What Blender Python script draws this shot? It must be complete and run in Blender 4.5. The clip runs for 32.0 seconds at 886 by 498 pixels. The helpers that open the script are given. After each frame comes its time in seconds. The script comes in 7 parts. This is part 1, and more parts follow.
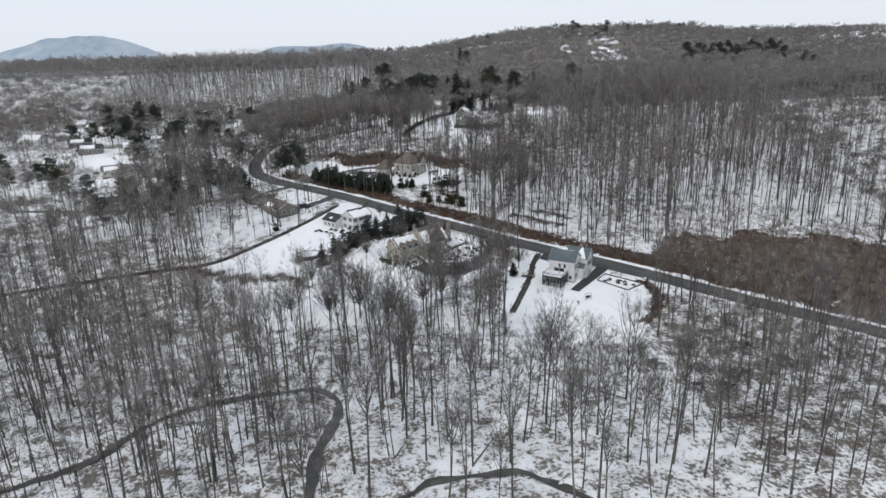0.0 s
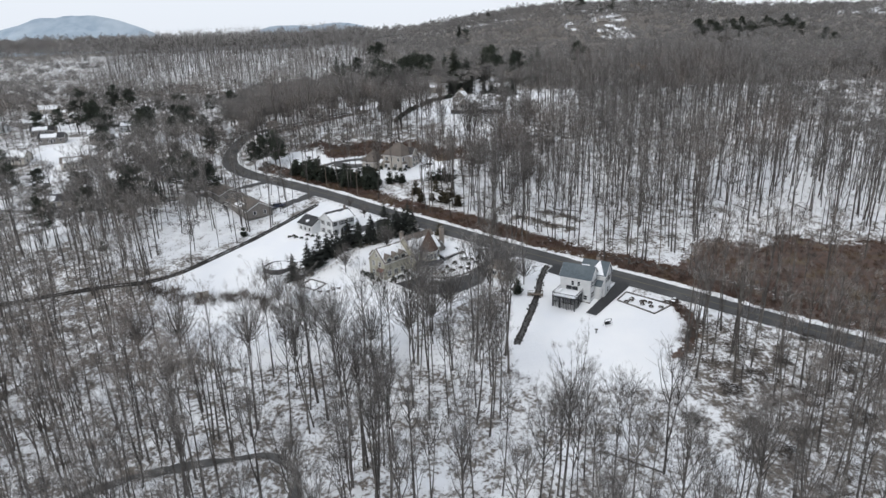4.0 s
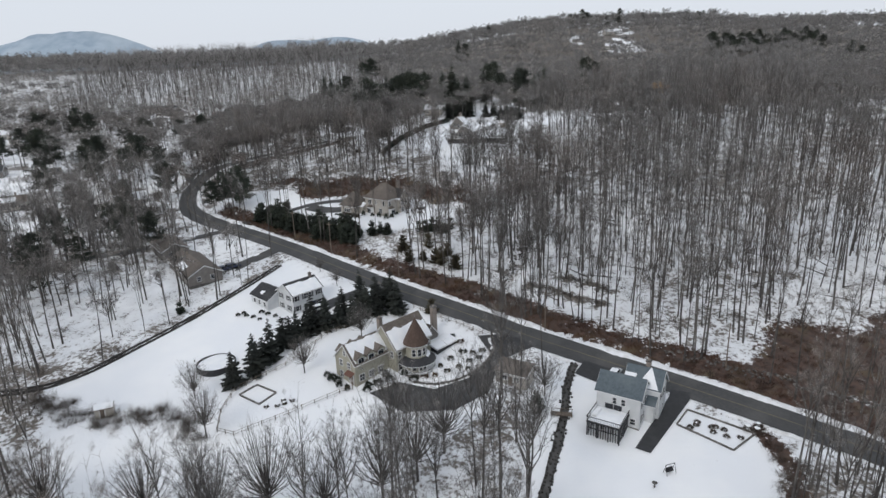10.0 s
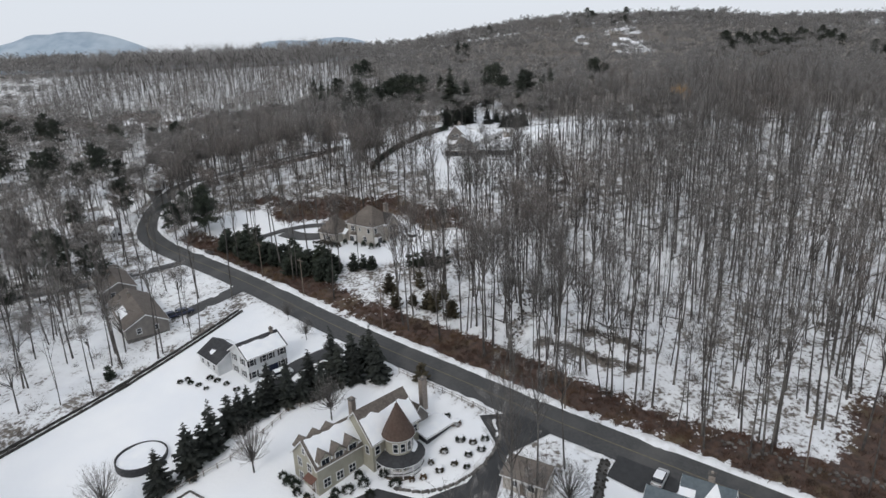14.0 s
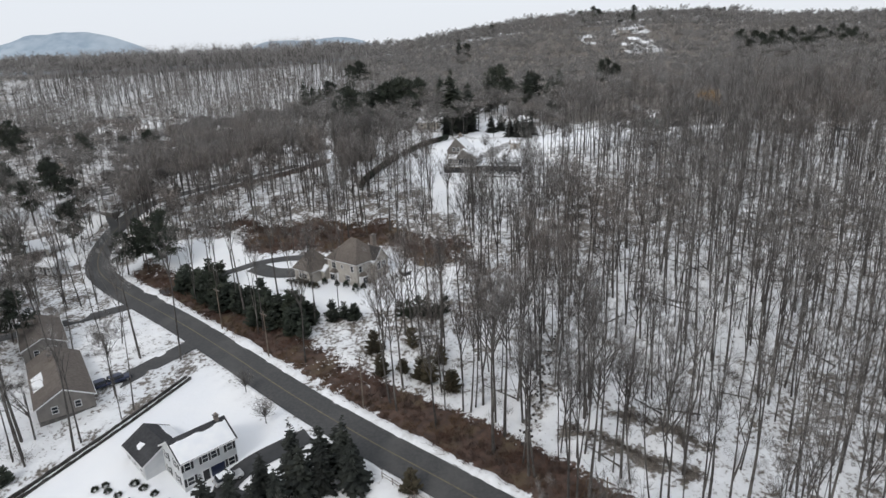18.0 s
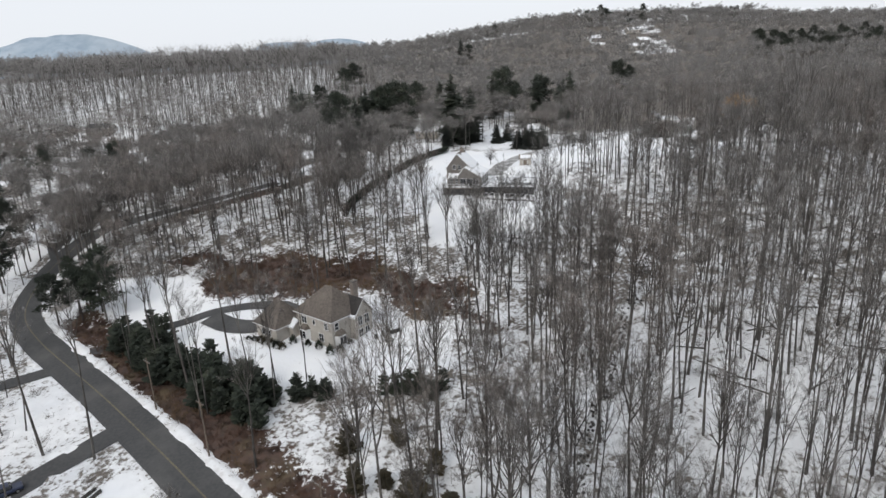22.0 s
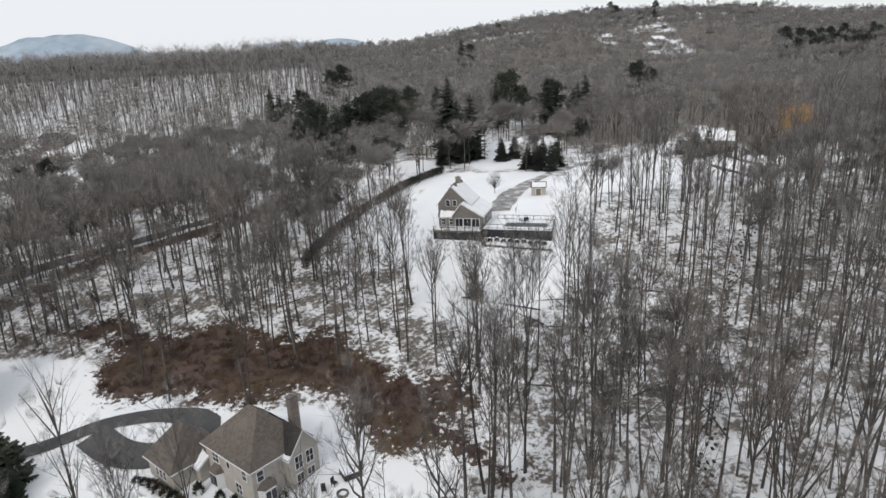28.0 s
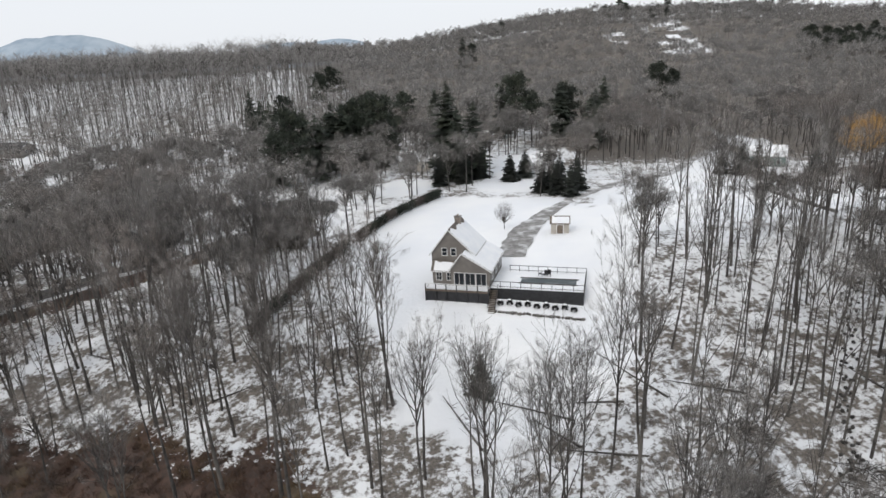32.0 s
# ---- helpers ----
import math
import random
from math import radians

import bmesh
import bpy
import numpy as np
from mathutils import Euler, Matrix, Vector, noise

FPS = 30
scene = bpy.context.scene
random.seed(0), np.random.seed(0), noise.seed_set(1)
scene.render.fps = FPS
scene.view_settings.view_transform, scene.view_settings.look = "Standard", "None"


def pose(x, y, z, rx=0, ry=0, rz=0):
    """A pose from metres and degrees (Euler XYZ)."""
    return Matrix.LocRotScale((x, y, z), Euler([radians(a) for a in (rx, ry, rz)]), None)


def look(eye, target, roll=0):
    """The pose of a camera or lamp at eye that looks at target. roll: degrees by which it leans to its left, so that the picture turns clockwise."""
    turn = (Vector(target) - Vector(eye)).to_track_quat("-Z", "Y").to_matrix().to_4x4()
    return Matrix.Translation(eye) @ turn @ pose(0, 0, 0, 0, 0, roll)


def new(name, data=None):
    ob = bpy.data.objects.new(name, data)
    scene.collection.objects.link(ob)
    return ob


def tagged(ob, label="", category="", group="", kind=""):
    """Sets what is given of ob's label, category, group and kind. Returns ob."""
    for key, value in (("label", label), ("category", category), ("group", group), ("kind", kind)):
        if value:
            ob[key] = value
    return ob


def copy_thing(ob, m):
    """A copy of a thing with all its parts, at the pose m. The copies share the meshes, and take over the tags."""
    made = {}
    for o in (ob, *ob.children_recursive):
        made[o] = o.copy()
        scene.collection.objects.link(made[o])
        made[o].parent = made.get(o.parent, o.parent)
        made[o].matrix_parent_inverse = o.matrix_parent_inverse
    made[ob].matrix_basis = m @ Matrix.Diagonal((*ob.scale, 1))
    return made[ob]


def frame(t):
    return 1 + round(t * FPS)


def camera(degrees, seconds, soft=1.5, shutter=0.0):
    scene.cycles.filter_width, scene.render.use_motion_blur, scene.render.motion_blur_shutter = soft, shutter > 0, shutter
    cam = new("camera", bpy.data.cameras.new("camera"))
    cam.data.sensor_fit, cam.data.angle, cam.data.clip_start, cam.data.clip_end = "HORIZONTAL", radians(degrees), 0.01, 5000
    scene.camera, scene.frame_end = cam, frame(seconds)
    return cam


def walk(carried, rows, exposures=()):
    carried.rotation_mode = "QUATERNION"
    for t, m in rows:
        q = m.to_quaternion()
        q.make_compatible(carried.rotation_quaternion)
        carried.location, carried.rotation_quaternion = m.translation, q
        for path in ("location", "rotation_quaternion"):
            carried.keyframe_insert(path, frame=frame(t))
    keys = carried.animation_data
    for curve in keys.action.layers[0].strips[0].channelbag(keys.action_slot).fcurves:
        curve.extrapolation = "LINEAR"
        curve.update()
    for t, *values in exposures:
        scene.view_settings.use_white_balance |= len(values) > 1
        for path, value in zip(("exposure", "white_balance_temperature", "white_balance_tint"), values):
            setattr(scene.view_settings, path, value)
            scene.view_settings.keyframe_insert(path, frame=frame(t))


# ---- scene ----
cam = camera(71.7, 32.0)
METRES, EYE, TILT, LEAN, TURN = 250.0, 60.0, 0.0, 0.0, 0.0
ROWS = [
    (0.0, 0.0, 0.0, 0.0, -0.5, -16.48, 1.71),
    (0.5, 0.0018, 0.0155, -0.0008, -0.49, -16.48, 1.73),
    (1.0, 0.0035, 0.0312, -0.0017, -0.47, -18.38, 1.74),
    (1.5, 0.005, 0.0472, -0.002, -0.47, -18.41, 1.76),
    (2.0, 0.0064, 0.0629, -0.002, -0.46, -18.42, 1.78),
    (2.5, 0.0074, 0.078, -0.0022, -0.47, -18.41, 1.78),
    (3.0, 0.0088, 0.0935, -0.0023, -0.47, -18.39, 1.8),
    (3.5, 0.0098, 0.1087, -0.0022, -0.48, -18.4, 1.83),
    (5.5, 0.0148, 0.1684, 0.0015, -0.46, -17.09, 1.97),
    (6.0, 0.0157, 0.1841, 0.0018, -0.47, -17.06, 1.99),
    (6.5, 0.0162, 0.1993, 0.0024, -0.48, -17.08, 2.0),
    (7.0, 0.0173, 0.2147, 0.0031, -0.45, -17.07, 2.01),
    (7.5, 0.0177, 0.2302, 0.0041, -0.46, -17.08, 2.01),
    (8.0, 0.0183, 0.2457, 0.0048, -0.47, -17.1, 2.06),
    (8.5, 0.0189, 0.2615, 0.0055, -0.47, -17.07, 2.07),
    (9.0, 0.0196, 0.2777, 0.0063, -0.47, -17.09, 2.08),
    (9.5, 0.0202, 0.2941, 0.0071, -0.47, -17.08, 2.11),
    (10.0, 0.021, 0.3107, 0.0079, -0.47, -17.07, 2.13),
    (10.5, 0.022, 0.3276, 0.0084, -0.45, -17.06, 2.14),
    (11.0, 0.0232, 0.3445, 0.0088, -0.45, -17.05, 2.15),
    (11.5, 0.0245, 0.361, 0.0093, -0.44, -17.05, 2.16),
    (12.0, 0.0252, 0.3763, 0.0095, -0.45, -17.08, 2.18),
    (12.5, 0.0262, 0.3914, 0.01, -0.44, -17.07, 2.19),
    (13.0, 0.0274, 0.4066, 0.0102, -0.42, -17.06, 2.19),
    (13.5, 0.0283, 0.4228, 0.0105, -0.41, -17.06, 2.22),
    (14.0, 0.0287, 0.4378, 0.0105, -0.41, -17.06, 2.22),
    (14.5, 0.0293, 0.453, 0.0107, -0.4, -17.06, 2.22),
    (16.5, 0.031, 0.5142, 0.013, -0.37, -17.08, 2.19),
    (17.0, 0.0317, 0.5298, 0.0134, -0.35, -17.09, 2.25),
    (17.5, 0.0322, 0.5452, 0.0139, -0.34, -17.08, 2.26),
    (18.0, 0.0325, 0.5609, 0.0145, -0.33, -17.08, 2.3),
    (18.5, 0.0329, 0.5763, 0.0146, -0.31, -17.08, 2.33),
    (19.0, 0.0329, 0.5919, 0.015, -0.3, -17.04, 2.33),
    (19.5, 0.033, 0.608, 0.0152, -0.28, -17.03, 2.36),
    (20.0, 0.0331, 0.6241, 0.0153, -0.25, -17.0, 2.39),
    (20.5, 0.0334, 0.6401, 0.0157, -0.23, -16.98, 2.38),
    (21.0, 0.0338, 0.6558, 0.0161, -0.22, -16.99, 2.4),
    (21.5, 0.0353, 0.6719, 0.016, -0.18, -16.96, 2.42),
    (22.0, 0.037, 0.6874, 0.016, -0.17, -16.96, 2.46),
    (22.5, 0.0378, 0.7026, 0.0158, -0.16, -16.95, 2.48),
    (23.0, 0.039, 0.7174, 0.0158, -0.13, -16.96, 2.49),
    (23.5, 0.04, 0.7316, 0.0159, -0.11, -16.95, 2.5),
    (24.0, 0.0413, 0.7458, 0.016, -0.09, -16.95, 2.51),
    (24.5, 0.0422, 0.7601, 0.0161, -0.08, -16.94, 2.51),
    (25.0, 0.0431, 0.7745, 0.0162, -0.06, -16.93, 2.52),
    (25.5, 0.0439, 0.7888, 0.0165, -0.05, -16.92, 2.53),
    (27.5, 0.0474, 0.8444, 0.0189, 0.0, -16.95, 2.47),
    (28.0, 0.0481, 0.8593, 0.019, 0.02, -16.96, 2.49),
    (28.5, 0.0486, 0.8741, 0.0191, 0.04, -16.96, 2.49),
    (29.0, 0.0494, 0.8892, 0.0192, 0.05, -16.96, 2.5),
    (29.5, 0.0503, 0.9043, 0.0193, 0.08, -16.95, 2.56),
    (30.0, 0.0509, 0.9193, 0.0194, 0.1, -16.96, 2.58),
    (30.5, 0.0514, 0.9347, 0.0196, 0.11, -16.95, 2.6),
    (31.0, 0.0518, 0.9551, 0.0198, 0.13, -16.96, 2.6),
    (31.5, 0.052, 0.9852, 0.0206, 0.15, -16.93, 2.61),
    (32.0, 0.0527, 0.9977, 0.0208, 0.17, -16.93, 2.58),
]
walk(cam, [(t, pose(0, 0, EYE, TILT, LEAN, TURN) @ pose(METRES * x, METRES * y, METRES * z, 90 + pitch, roll, yaw)) for t, x, y, z, yaw, pitch, roll in ROWS], [(0, 0.0, 6340, 10), (4, 0.08, 6340, 10), (8, -0.12, 6300, 10), (12, -0.14, 6330, 10), (15, -0.08, 6400, 10), (20, 0.05, 6500, 10), (25, 0.09, 6600, 10), (29, 0.06, 6630, 10), (32, 0.08, 6600, 10)])

# ---- light ----
SUN_UP, SUN_TURN = 38.0, 215.0
world = bpy.data.worlds.new("sky")
scene.world = world
world.use_nodes = True
wn, wl = world.node_tree.nodes, world.node_tree.links
wn.clear()
sky = wn.new("ShaderNodeTexSky")
sky.sky_type, sky.sun_disc = "NISHITA", False
sky.sun_elevation, sky.sun_rotation = radians(SUN_UP), radians(SUN_TURN)
sky.air_density, sky.dust_density, sky.ozone_density = 1.0, 4.0, 1.0
cloud = wn.new("ShaderNodeMix")
cloud.data_type = "RGBA"
cloud.inputs[0].default_value = 0.86
cloud.inputs[7].default_value = (8.9, 9.3, 9.9, 1)
wl.new(sky.outputs[0], cloud.inputs[6])
back = wn.new("ShaderNodeBackground")
back.inputs[1].default_value = 0.1
wl.new(cloud.outputs[2], back.inputs[0])
wout = wn.new("ShaderNodeOutputWorld")
wl.new(back.outputs[0], wout.inputs[0])
sun = new("sun", bpy.data.lights.new("sun", "SUN"))
sun.data.energy, sun.data.angle, sun.data.color = 0.9, radians(14), (1.0, 0.95, 0.88)
SUN_DIR = Vector((math.sin(radians(SUN_TURN)) * math.cos(radians(SUN_UP)), math.cos(radians(SUN_TURN)) * math.cos(radians(SUN_UP)), math.sin(radians(SUN_UP))))
sun.matrix_world = look(SUN_DIR * 100, (0, 0, 0))


# ---- materials ----
def surface(name, a, b, scale=3.0, rough=0.85, bump=0.2, c=None, big=0.3, amount=0.5, metal=0.0, bump_scale=None, random_tint=0.0, stripes=None):
    """Two colours mixed by fine grain, a third in large worn patches."""
    m = bpy.data.materials.new(name)
    m.use_nodes = True
    n, k = m.node_tree.nodes, m.node_tree.links
    p = n["Principled BSDF"]
    p.inputs["Roughness"].default_value, p.inputs["Metallic"].default_value = rough, metal
    geo = n.new("ShaderNodeNewGeometry")

    def grain(s, detail=4.0):
        t = n.new("ShaderNodeTexNoise")
        t.inputs["Scale"].default_value, t.inputs["Detail"].default_value = s, detail
        k.new(geo.outputs["Position"], t.inputs["Vector"])
        return t.outputs["Fac"]

    def ramp(socket, lo, hi):
        r = n.new("ShaderNodeMapRange")
        r.inputs[1].default_value, r.inputs[2].default_value = lo, hi
        k.new(socket, r.inputs[0])
        return r.outputs[0]

    def mix(f, x, y):
        q = n.new("ShaderNodeMix")
        q.data_type = "RGBA"
        for s, v in ((q.inputs[0], f), (q.inputs[6], x), (q.inputs[7], y)):
            if isinstance(v, (tuple, float)):
                s.default_value = (*v, 1) if isinstance(v, tuple) else v
            else:
                k.new(v, s)
        return q.outputs[2]

    col = mix(ramp(grain(scale), 0.32, 0.68), a, b)
    if c:
        f = ramp(grain(big), 0.5, 0.68)
        mu = n.new("ShaderNodeMath")
        mu.operation = "MULTIPLY"
        mu.inputs[1].default_value = amount
        k.new(f, mu.inputs[0])
        col = mix(mu.outputs[0], col, c)
    if random_tint:
        info = n.new("ShaderNodeObjectInfo")
        r = n.new("ShaderNodeMapRange")
        r.inputs[3].default_value, r.inputs[4].default_value = 1 - random_tint, 1 + random_tint
        k.new(info.outputs["Random"], r.inputs[0])
        h = n.new("ShaderNodeHueSaturation")
        k.new(col, h.inputs["Color"])
        k.new(r.outputs[0], h.inputs["Value"])
        col = h.outputs[0]
    k.new(col, p.inputs["Base Color"])
    height = grain(bump_scale or scale * 2)
    if stripes:
        sep = n.new("ShaderNodeSeparateXYZ")
        k.new(geo.outputs["Position"], sep.inputs[0])
        mu = n.new("ShaderNodeMath")
        mu.operation = "MULTIPLY"
        mu.inputs[1].default_value = 1 / stripes
        k.new(sep.outputs[2], mu.inputs[0])
        fr = n.new("ShaderNodeMath")
        fr.operation = "FRACT"
        k.new(mu.outputs[0], fr.inputs[0])
        ad = n.new("ShaderNodeMath")
        ad.operation = "MULTIPLY_ADD"
        ad.inputs[1].default_value = 1.5
        k.new(fr.outputs[0], ad.inputs[0])
        k.new(height, ad.inputs[2])
        height = ad.outputs[0]
    if bump:
        b_ = n.new("ShaderNodeBump")
        b_.inputs["Strength"].default_value, b_.inputs["Distance"].default_value = bump, 0.05
        k.new(height, b_.inputs["Height"])
        k.new(b_.outputs[0], p.inputs["Normal"])
    return m


def ground_surface():
    """Snow that thins to leaf litter where the attribute litter is high, and to brown leaf mould where brush is high."""
    m = bpy.data.materials.new("snowy_ground")
    m.use_nodes = True
    n, k = m.node_tree.nodes, m.node_tree.links
    p = n["Principled BSDF"]
    p.inputs["Roughness"].default_value = 0.75
    geo = n.new("ShaderNodeNewGeometry")

    def grain(s, detail=5.0, rough=0.6, squash=None):
        t = n.new("ShaderNodeTexNoise")
        t.inputs["Scale"].default_value, t.inputs["Detail"].default_value, t.inputs["Roughness"].default_value = s, detail, rough
        k.new(geo.outputs["Position"], t.inputs["Vector"])
        return t.outputs["Fac"]

    def attr(name):
        a = n.new("ShaderNodeAttribute")
        a.attribute_name = name
        return a.outputs["Fac"]

    def math_(op, x, y):
        q = n.new("ShaderNodeMath")
        q.operation = op
        for s, v in zip(q.inputs, (x, y)):
            if isinstance(v, float):
                s.default_value = v
            else:
                k.new(v, s)
        return q.outputs[0]

    def ramp(socket, lo, hi):
        r = n.new("ShaderNodeMapRange")
        r.interpolation_type = "SMOOTHSTEP"
        r.inputs[1].default_value, r.inputs[2].default_value = lo, hi
        k.new(socket, r.inputs[0])
        return r.outputs[0]

    def mix(f, x, y):
        q = n.new("ShaderNodeMix")
        q.data_type = "RGBA"
        for s, v in ((q.inputs[0], f), (q.inputs[6], x), (q.inputs[7], y)):
            if isinstance(v, tuple):
                s.default_value = (*v, 1)
            else:
                k.new(v, s)
        return q.outputs[2]

    fine, mid, large = grain(1.3), grain(0.28), grain(0.05, 3.0)
    litter, brush = attr("litter"), attr("brush")
    snow = mix(ramp(large, 0.35, 0.65), (0.80, 0.82, 0.85), (0.86, 0.87, 0.88))
    snow = mix(math_("MULTIPLY", ramp(mid, 0.32, 0.62), litter), snow, (0.60, 0.605, 0.615))
    leaf = mix(ramp(grain(2.3), 0.35, 0.65), (0.095, 0.081, 0.068), (0.19, 0.168, 0.146))
    bare = math_("ADD", math_("MULTIPLY", fine, 0.55), math_("MULTIPLY", mid, 0.45))
    edge = math_("ADD", bare, math_("MULTIPLY", litter, 0.17))
    col = mix(math_("MULTIPLY", ramp(edge, 0.60, 0.70), ramp(litter, 0.0, 0.3)), snow, leaf)
    brown = mix(ramp(grain(0.9), 0.3, 0.7), (0.045, 0.030, 0.025), (0.100, 0.060, 0.044))
    brown = mix(ramp(grain(0.2), 0.5, 0.7), brown, (0.105, 0.078, 0.045))
    cover = math_("ADD", math_("MULTIPLY", brush, 0.92), math_("MULTIPLY", math_("SUBTRACT", bare, 0.5), 2.6))
    col = mix(ramp(cover, 0.42, 0.56), col, brown)
    k.new(col, p.inputs["Base Color"])
    b_ = n.new("ShaderNodeBump")
    b_.inputs["Strength"].default_value, b_.inputs["Distance"].default_value = 0.35, 0.25
    k.new(math_("ADD", fine, math_("MULTIPLY", litter, mid)), b_.inputs["Height"])
    k.new(b_.outputs[0], p.inputs["Normal"])
    return m


GROUND = ground_surface()
SNOW = surface("snow", (0.80, 0.82, 0.85), (0.87, 0.88, 0.89), 0.7, 0.7, 0.35, (0.72, 0.75, 0.80), 0.25, 0.35)
SLUSH = surface("roadside_snow", (0.84, 0.85, 0.87), (0.74, 0.75, 0.76), 0.8, 0.8, 0.5, (0.40, 0.38, 0.36), 0.5, 0.45)
ASPHALT = surface("asphalt", (0.050, 0.051, 0.053), (0.072, 0.072, 0.072), 2.0, 0.85, 0.15, (0.105, 0.103, 0.10), 0.12, 0.7)
WET = surface("wet_asphalt", (0.022, 0.023, 0.025), (0.035, 0.036, 0.038), 1.0, 0.6, 0.15, (0.055, 0.055, 0.055), 0.3, 0.5)
PAINT = surface("road_paint", (0.16, 0.14, 0.09), (0.10, 0.09, 0.07), 1.5, 0.8, 0.1)
BARK = surface("bark", (0.040, 0.036, 0.034), (0.100, 0.092, 0.085), 1.4, 0.95, 0.5, (0.19, 0.178, 0.162), 0.15, 0.7, random_tint=0.25)
TWIGS = surface("twigs", (0.13, 0.122, 0.116), (0.205, 0.193, 0.184), 0.5, 0.95, 0.0, (0.21, 0.17, 0.145), 0.02, 0.6)
# paler and greyer than near twigs: distance haze is mixed into this colour
HAZED_TWIGS = surface("hazed_hill_twigs", (0.28, 0.268, 0.258), (0.34, 0.327, 0.315), 0.05, 0.95, 0.0, (0.32, 0.298, 0.277), 0.012, 0.7)
def sifted(m, share=0.45):
    """Thin twigs pass on part of the light that falls on their far side."""
    n, k = m.node_tree.nodes, m.node_tree.links
    p, out = n["Principled BSDF"], n["Material Output"]
    t = n.new("ShaderNodeBsdfTranslucent")
    k.new(p.inputs["Base Color"].links[0].from_socket, t.inputs["Color"])
    q = n.new("ShaderNodeMixShader")
    q.inputs[0].default_value = share
    k.new(p.outputs[0], q.inputs[1])
    k.new(t.outputs[0], q.inputs[2])
    k.new(q.outputs[0], out.inputs["Surface"])
    return q


def thinned(material, name, cover):
    """The same twigs as fine fans that let the light through between them."""
    m = material.copy()
    m.name = name
    n, k = m.node_tree.nodes, m.node_tree.links
    at = n.new("ShaderNodeAttribute")
    at.attribute_name = "thick"
    geo = n.new("ShaderNodeNewGeometry")
    grain = n.new("ShaderNodeTexNoise")
    grain.inputs["Scale"].default_value, grain.inputs["Detail"].default_value = 2.2, 3.0
    k.new(geo.outputs["Position"], grain.inputs["Vector"])
    r = n.new("ShaderNodeMapRange")
    r.inputs[1].default_value, r.inputs[2].default_value, r.inputs[3].default_value, r.inputs[4].default_value = 0.3, 0.7, 0.45 * cover, 1.55 * cover
    k.new(grain.outputs["Fac"], r.inputs[0])
    mu = n.new("ShaderNodeMath")
    mu.operation = "MULTIPLY"
    mu.use_clamp = True
    k.new(at.outputs["Fac"], mu.inputs[0])
    k.new(r.outputs[0], mu.inputs[1])
    q = sifted(m, 0.5)
    gap = n.new("ShaderNodeBsdfTransparent")
    x = n.new("ShaderNodeMixShader")
    k.new(mu.outputs[0], x.inputs[0])
    k.new(gap.outputs[0], x.inputs[1])
    k.new(q.outputs[0], x.inputs[2])
    k.new(x.outputs[0], n["Material Output"].inputs["Surface"])
    return m


FINE_TWIGS = thinned(surface("twig_haze", (0.255, 0.241, 0.229), (0.34, 0.322, 0.306), 0.15, 0.95, 0.0, (0.34, 0.284, 0.25), 0.02, 0.6), "fine_twigs", 0.42)
FINE_HAZED_TWIGS = thinned(HAZED_TWIGS, "fine_hill_twigs", 0.5)
sifted(TWIGS)
sifted(HAZED_TWIGS)
NEEDLES = surface("needles", (0.014, 0.020, 0.015), (0.034, 0.045, 0.030), 0.8, 0.85, 0.0, (0.055, 0.060, 0.036), 0.2, 0.5, random_tint=0.3)
SPRUCE_NEEDLES = surface("spruce_needles", (0.009, 0.012, 0.011), (0.024, 0.029, 0.023), 0.8, 0.85, 0.0, (0.036, 0.038, 0.028), 0.2, 0.5, random_tint=0.3)
PALE_NEEDLES = surface("grey_green_needles", (0.05, 0.056, 0.05), (0.085, 0.09, 0.08), 0.8, 0.85, 0.0)
DRY_NEEDLES = surface("rusty_needles", (0.035, 0.032, 0.018), (0.065, 0.052, 0.03), 0.8, 0.85, 0.0, random_tint=0.3)
GOLD = surface("golden_twigs", (0.36, 0.20, 0.06), (0.50, 0.31, 0.11), 0.6, 0.9, 0.0)
BRUSH = surface("dead_brush", (0.040, 0.028, 0.024), (0.120, 0.066, 0.046), 0.22, 0.95, 0.0, (0.165, 0.115, 0.06), 0.09, 0.8)
SCRUB = surface("bare_scrub", (0.075, 0.062, 0.055), (0.14, 0.12, 0.105), 0.5, 0.95, 0.0)
STONE = surface("field_stone", (0.075, 0.07, 0.066), (0.16, 0.15, 0.14), 1.6, 0.9, 0.6, (0.25, 0.24, 0.23), 0.5, 0.5, random_tint=0.3)
DARK_STONE = surface("dark_packed_stone", (0.02, 0.019, 0.018), (0.06, 0.056, 0.052), 1.8, 0.95, 0.6, (0.10, 0.095, 0.09), 0.5, 0.5)
WHITE = surface("white_siding", (0.62, 0.64, 0.65), (0.70, 0.71, 0.72), 0.8, 0.6, 0.5, (0.54, 0.56, 0.57), 0.35, 0.5, stripes=0.15, bump_scale=3)
CREAM = surface("cream_siding", (0.345, 0.33, 0.265), (0.41, 0.395, 0.32), 0.8, 0.65, 0.5, (0.30, 0.285, 0.235), 0.35, 0.5, stripes=0.15, bump_scale=3)
BEIGE = surface("beige_stucco", (0.39, 0.365, 0.325), (0.47, 0.44, 0.40), 0.9, 0.8, 0.3, (0.33, 0.305, 0.27), 0.3, 0.6)
GREY = surface("grey_siding", (0.175, 0.16, 0.148), (0.235, 0.218, 0.20), 0.9, 0.7, 0.5, (0.15, 0.138, 0.126), 0.3, 0.5, stripes=0.18, bump_scale=3)
TRIM = surface("white_trim", (0.72, 0.73, 0.74), (0.78, 0.78, 0.78), 2.0, 0.5, 0.1)
BLUE_ROOF = surface("blue_grey_shingles", (0.075, 0.098, 0.115), (0.115, 0.142, 0.16), 2.2, 0.85, 0.5, (0.15, 0.175, 0.19), 0.3, 0.5, stripes=0.14)
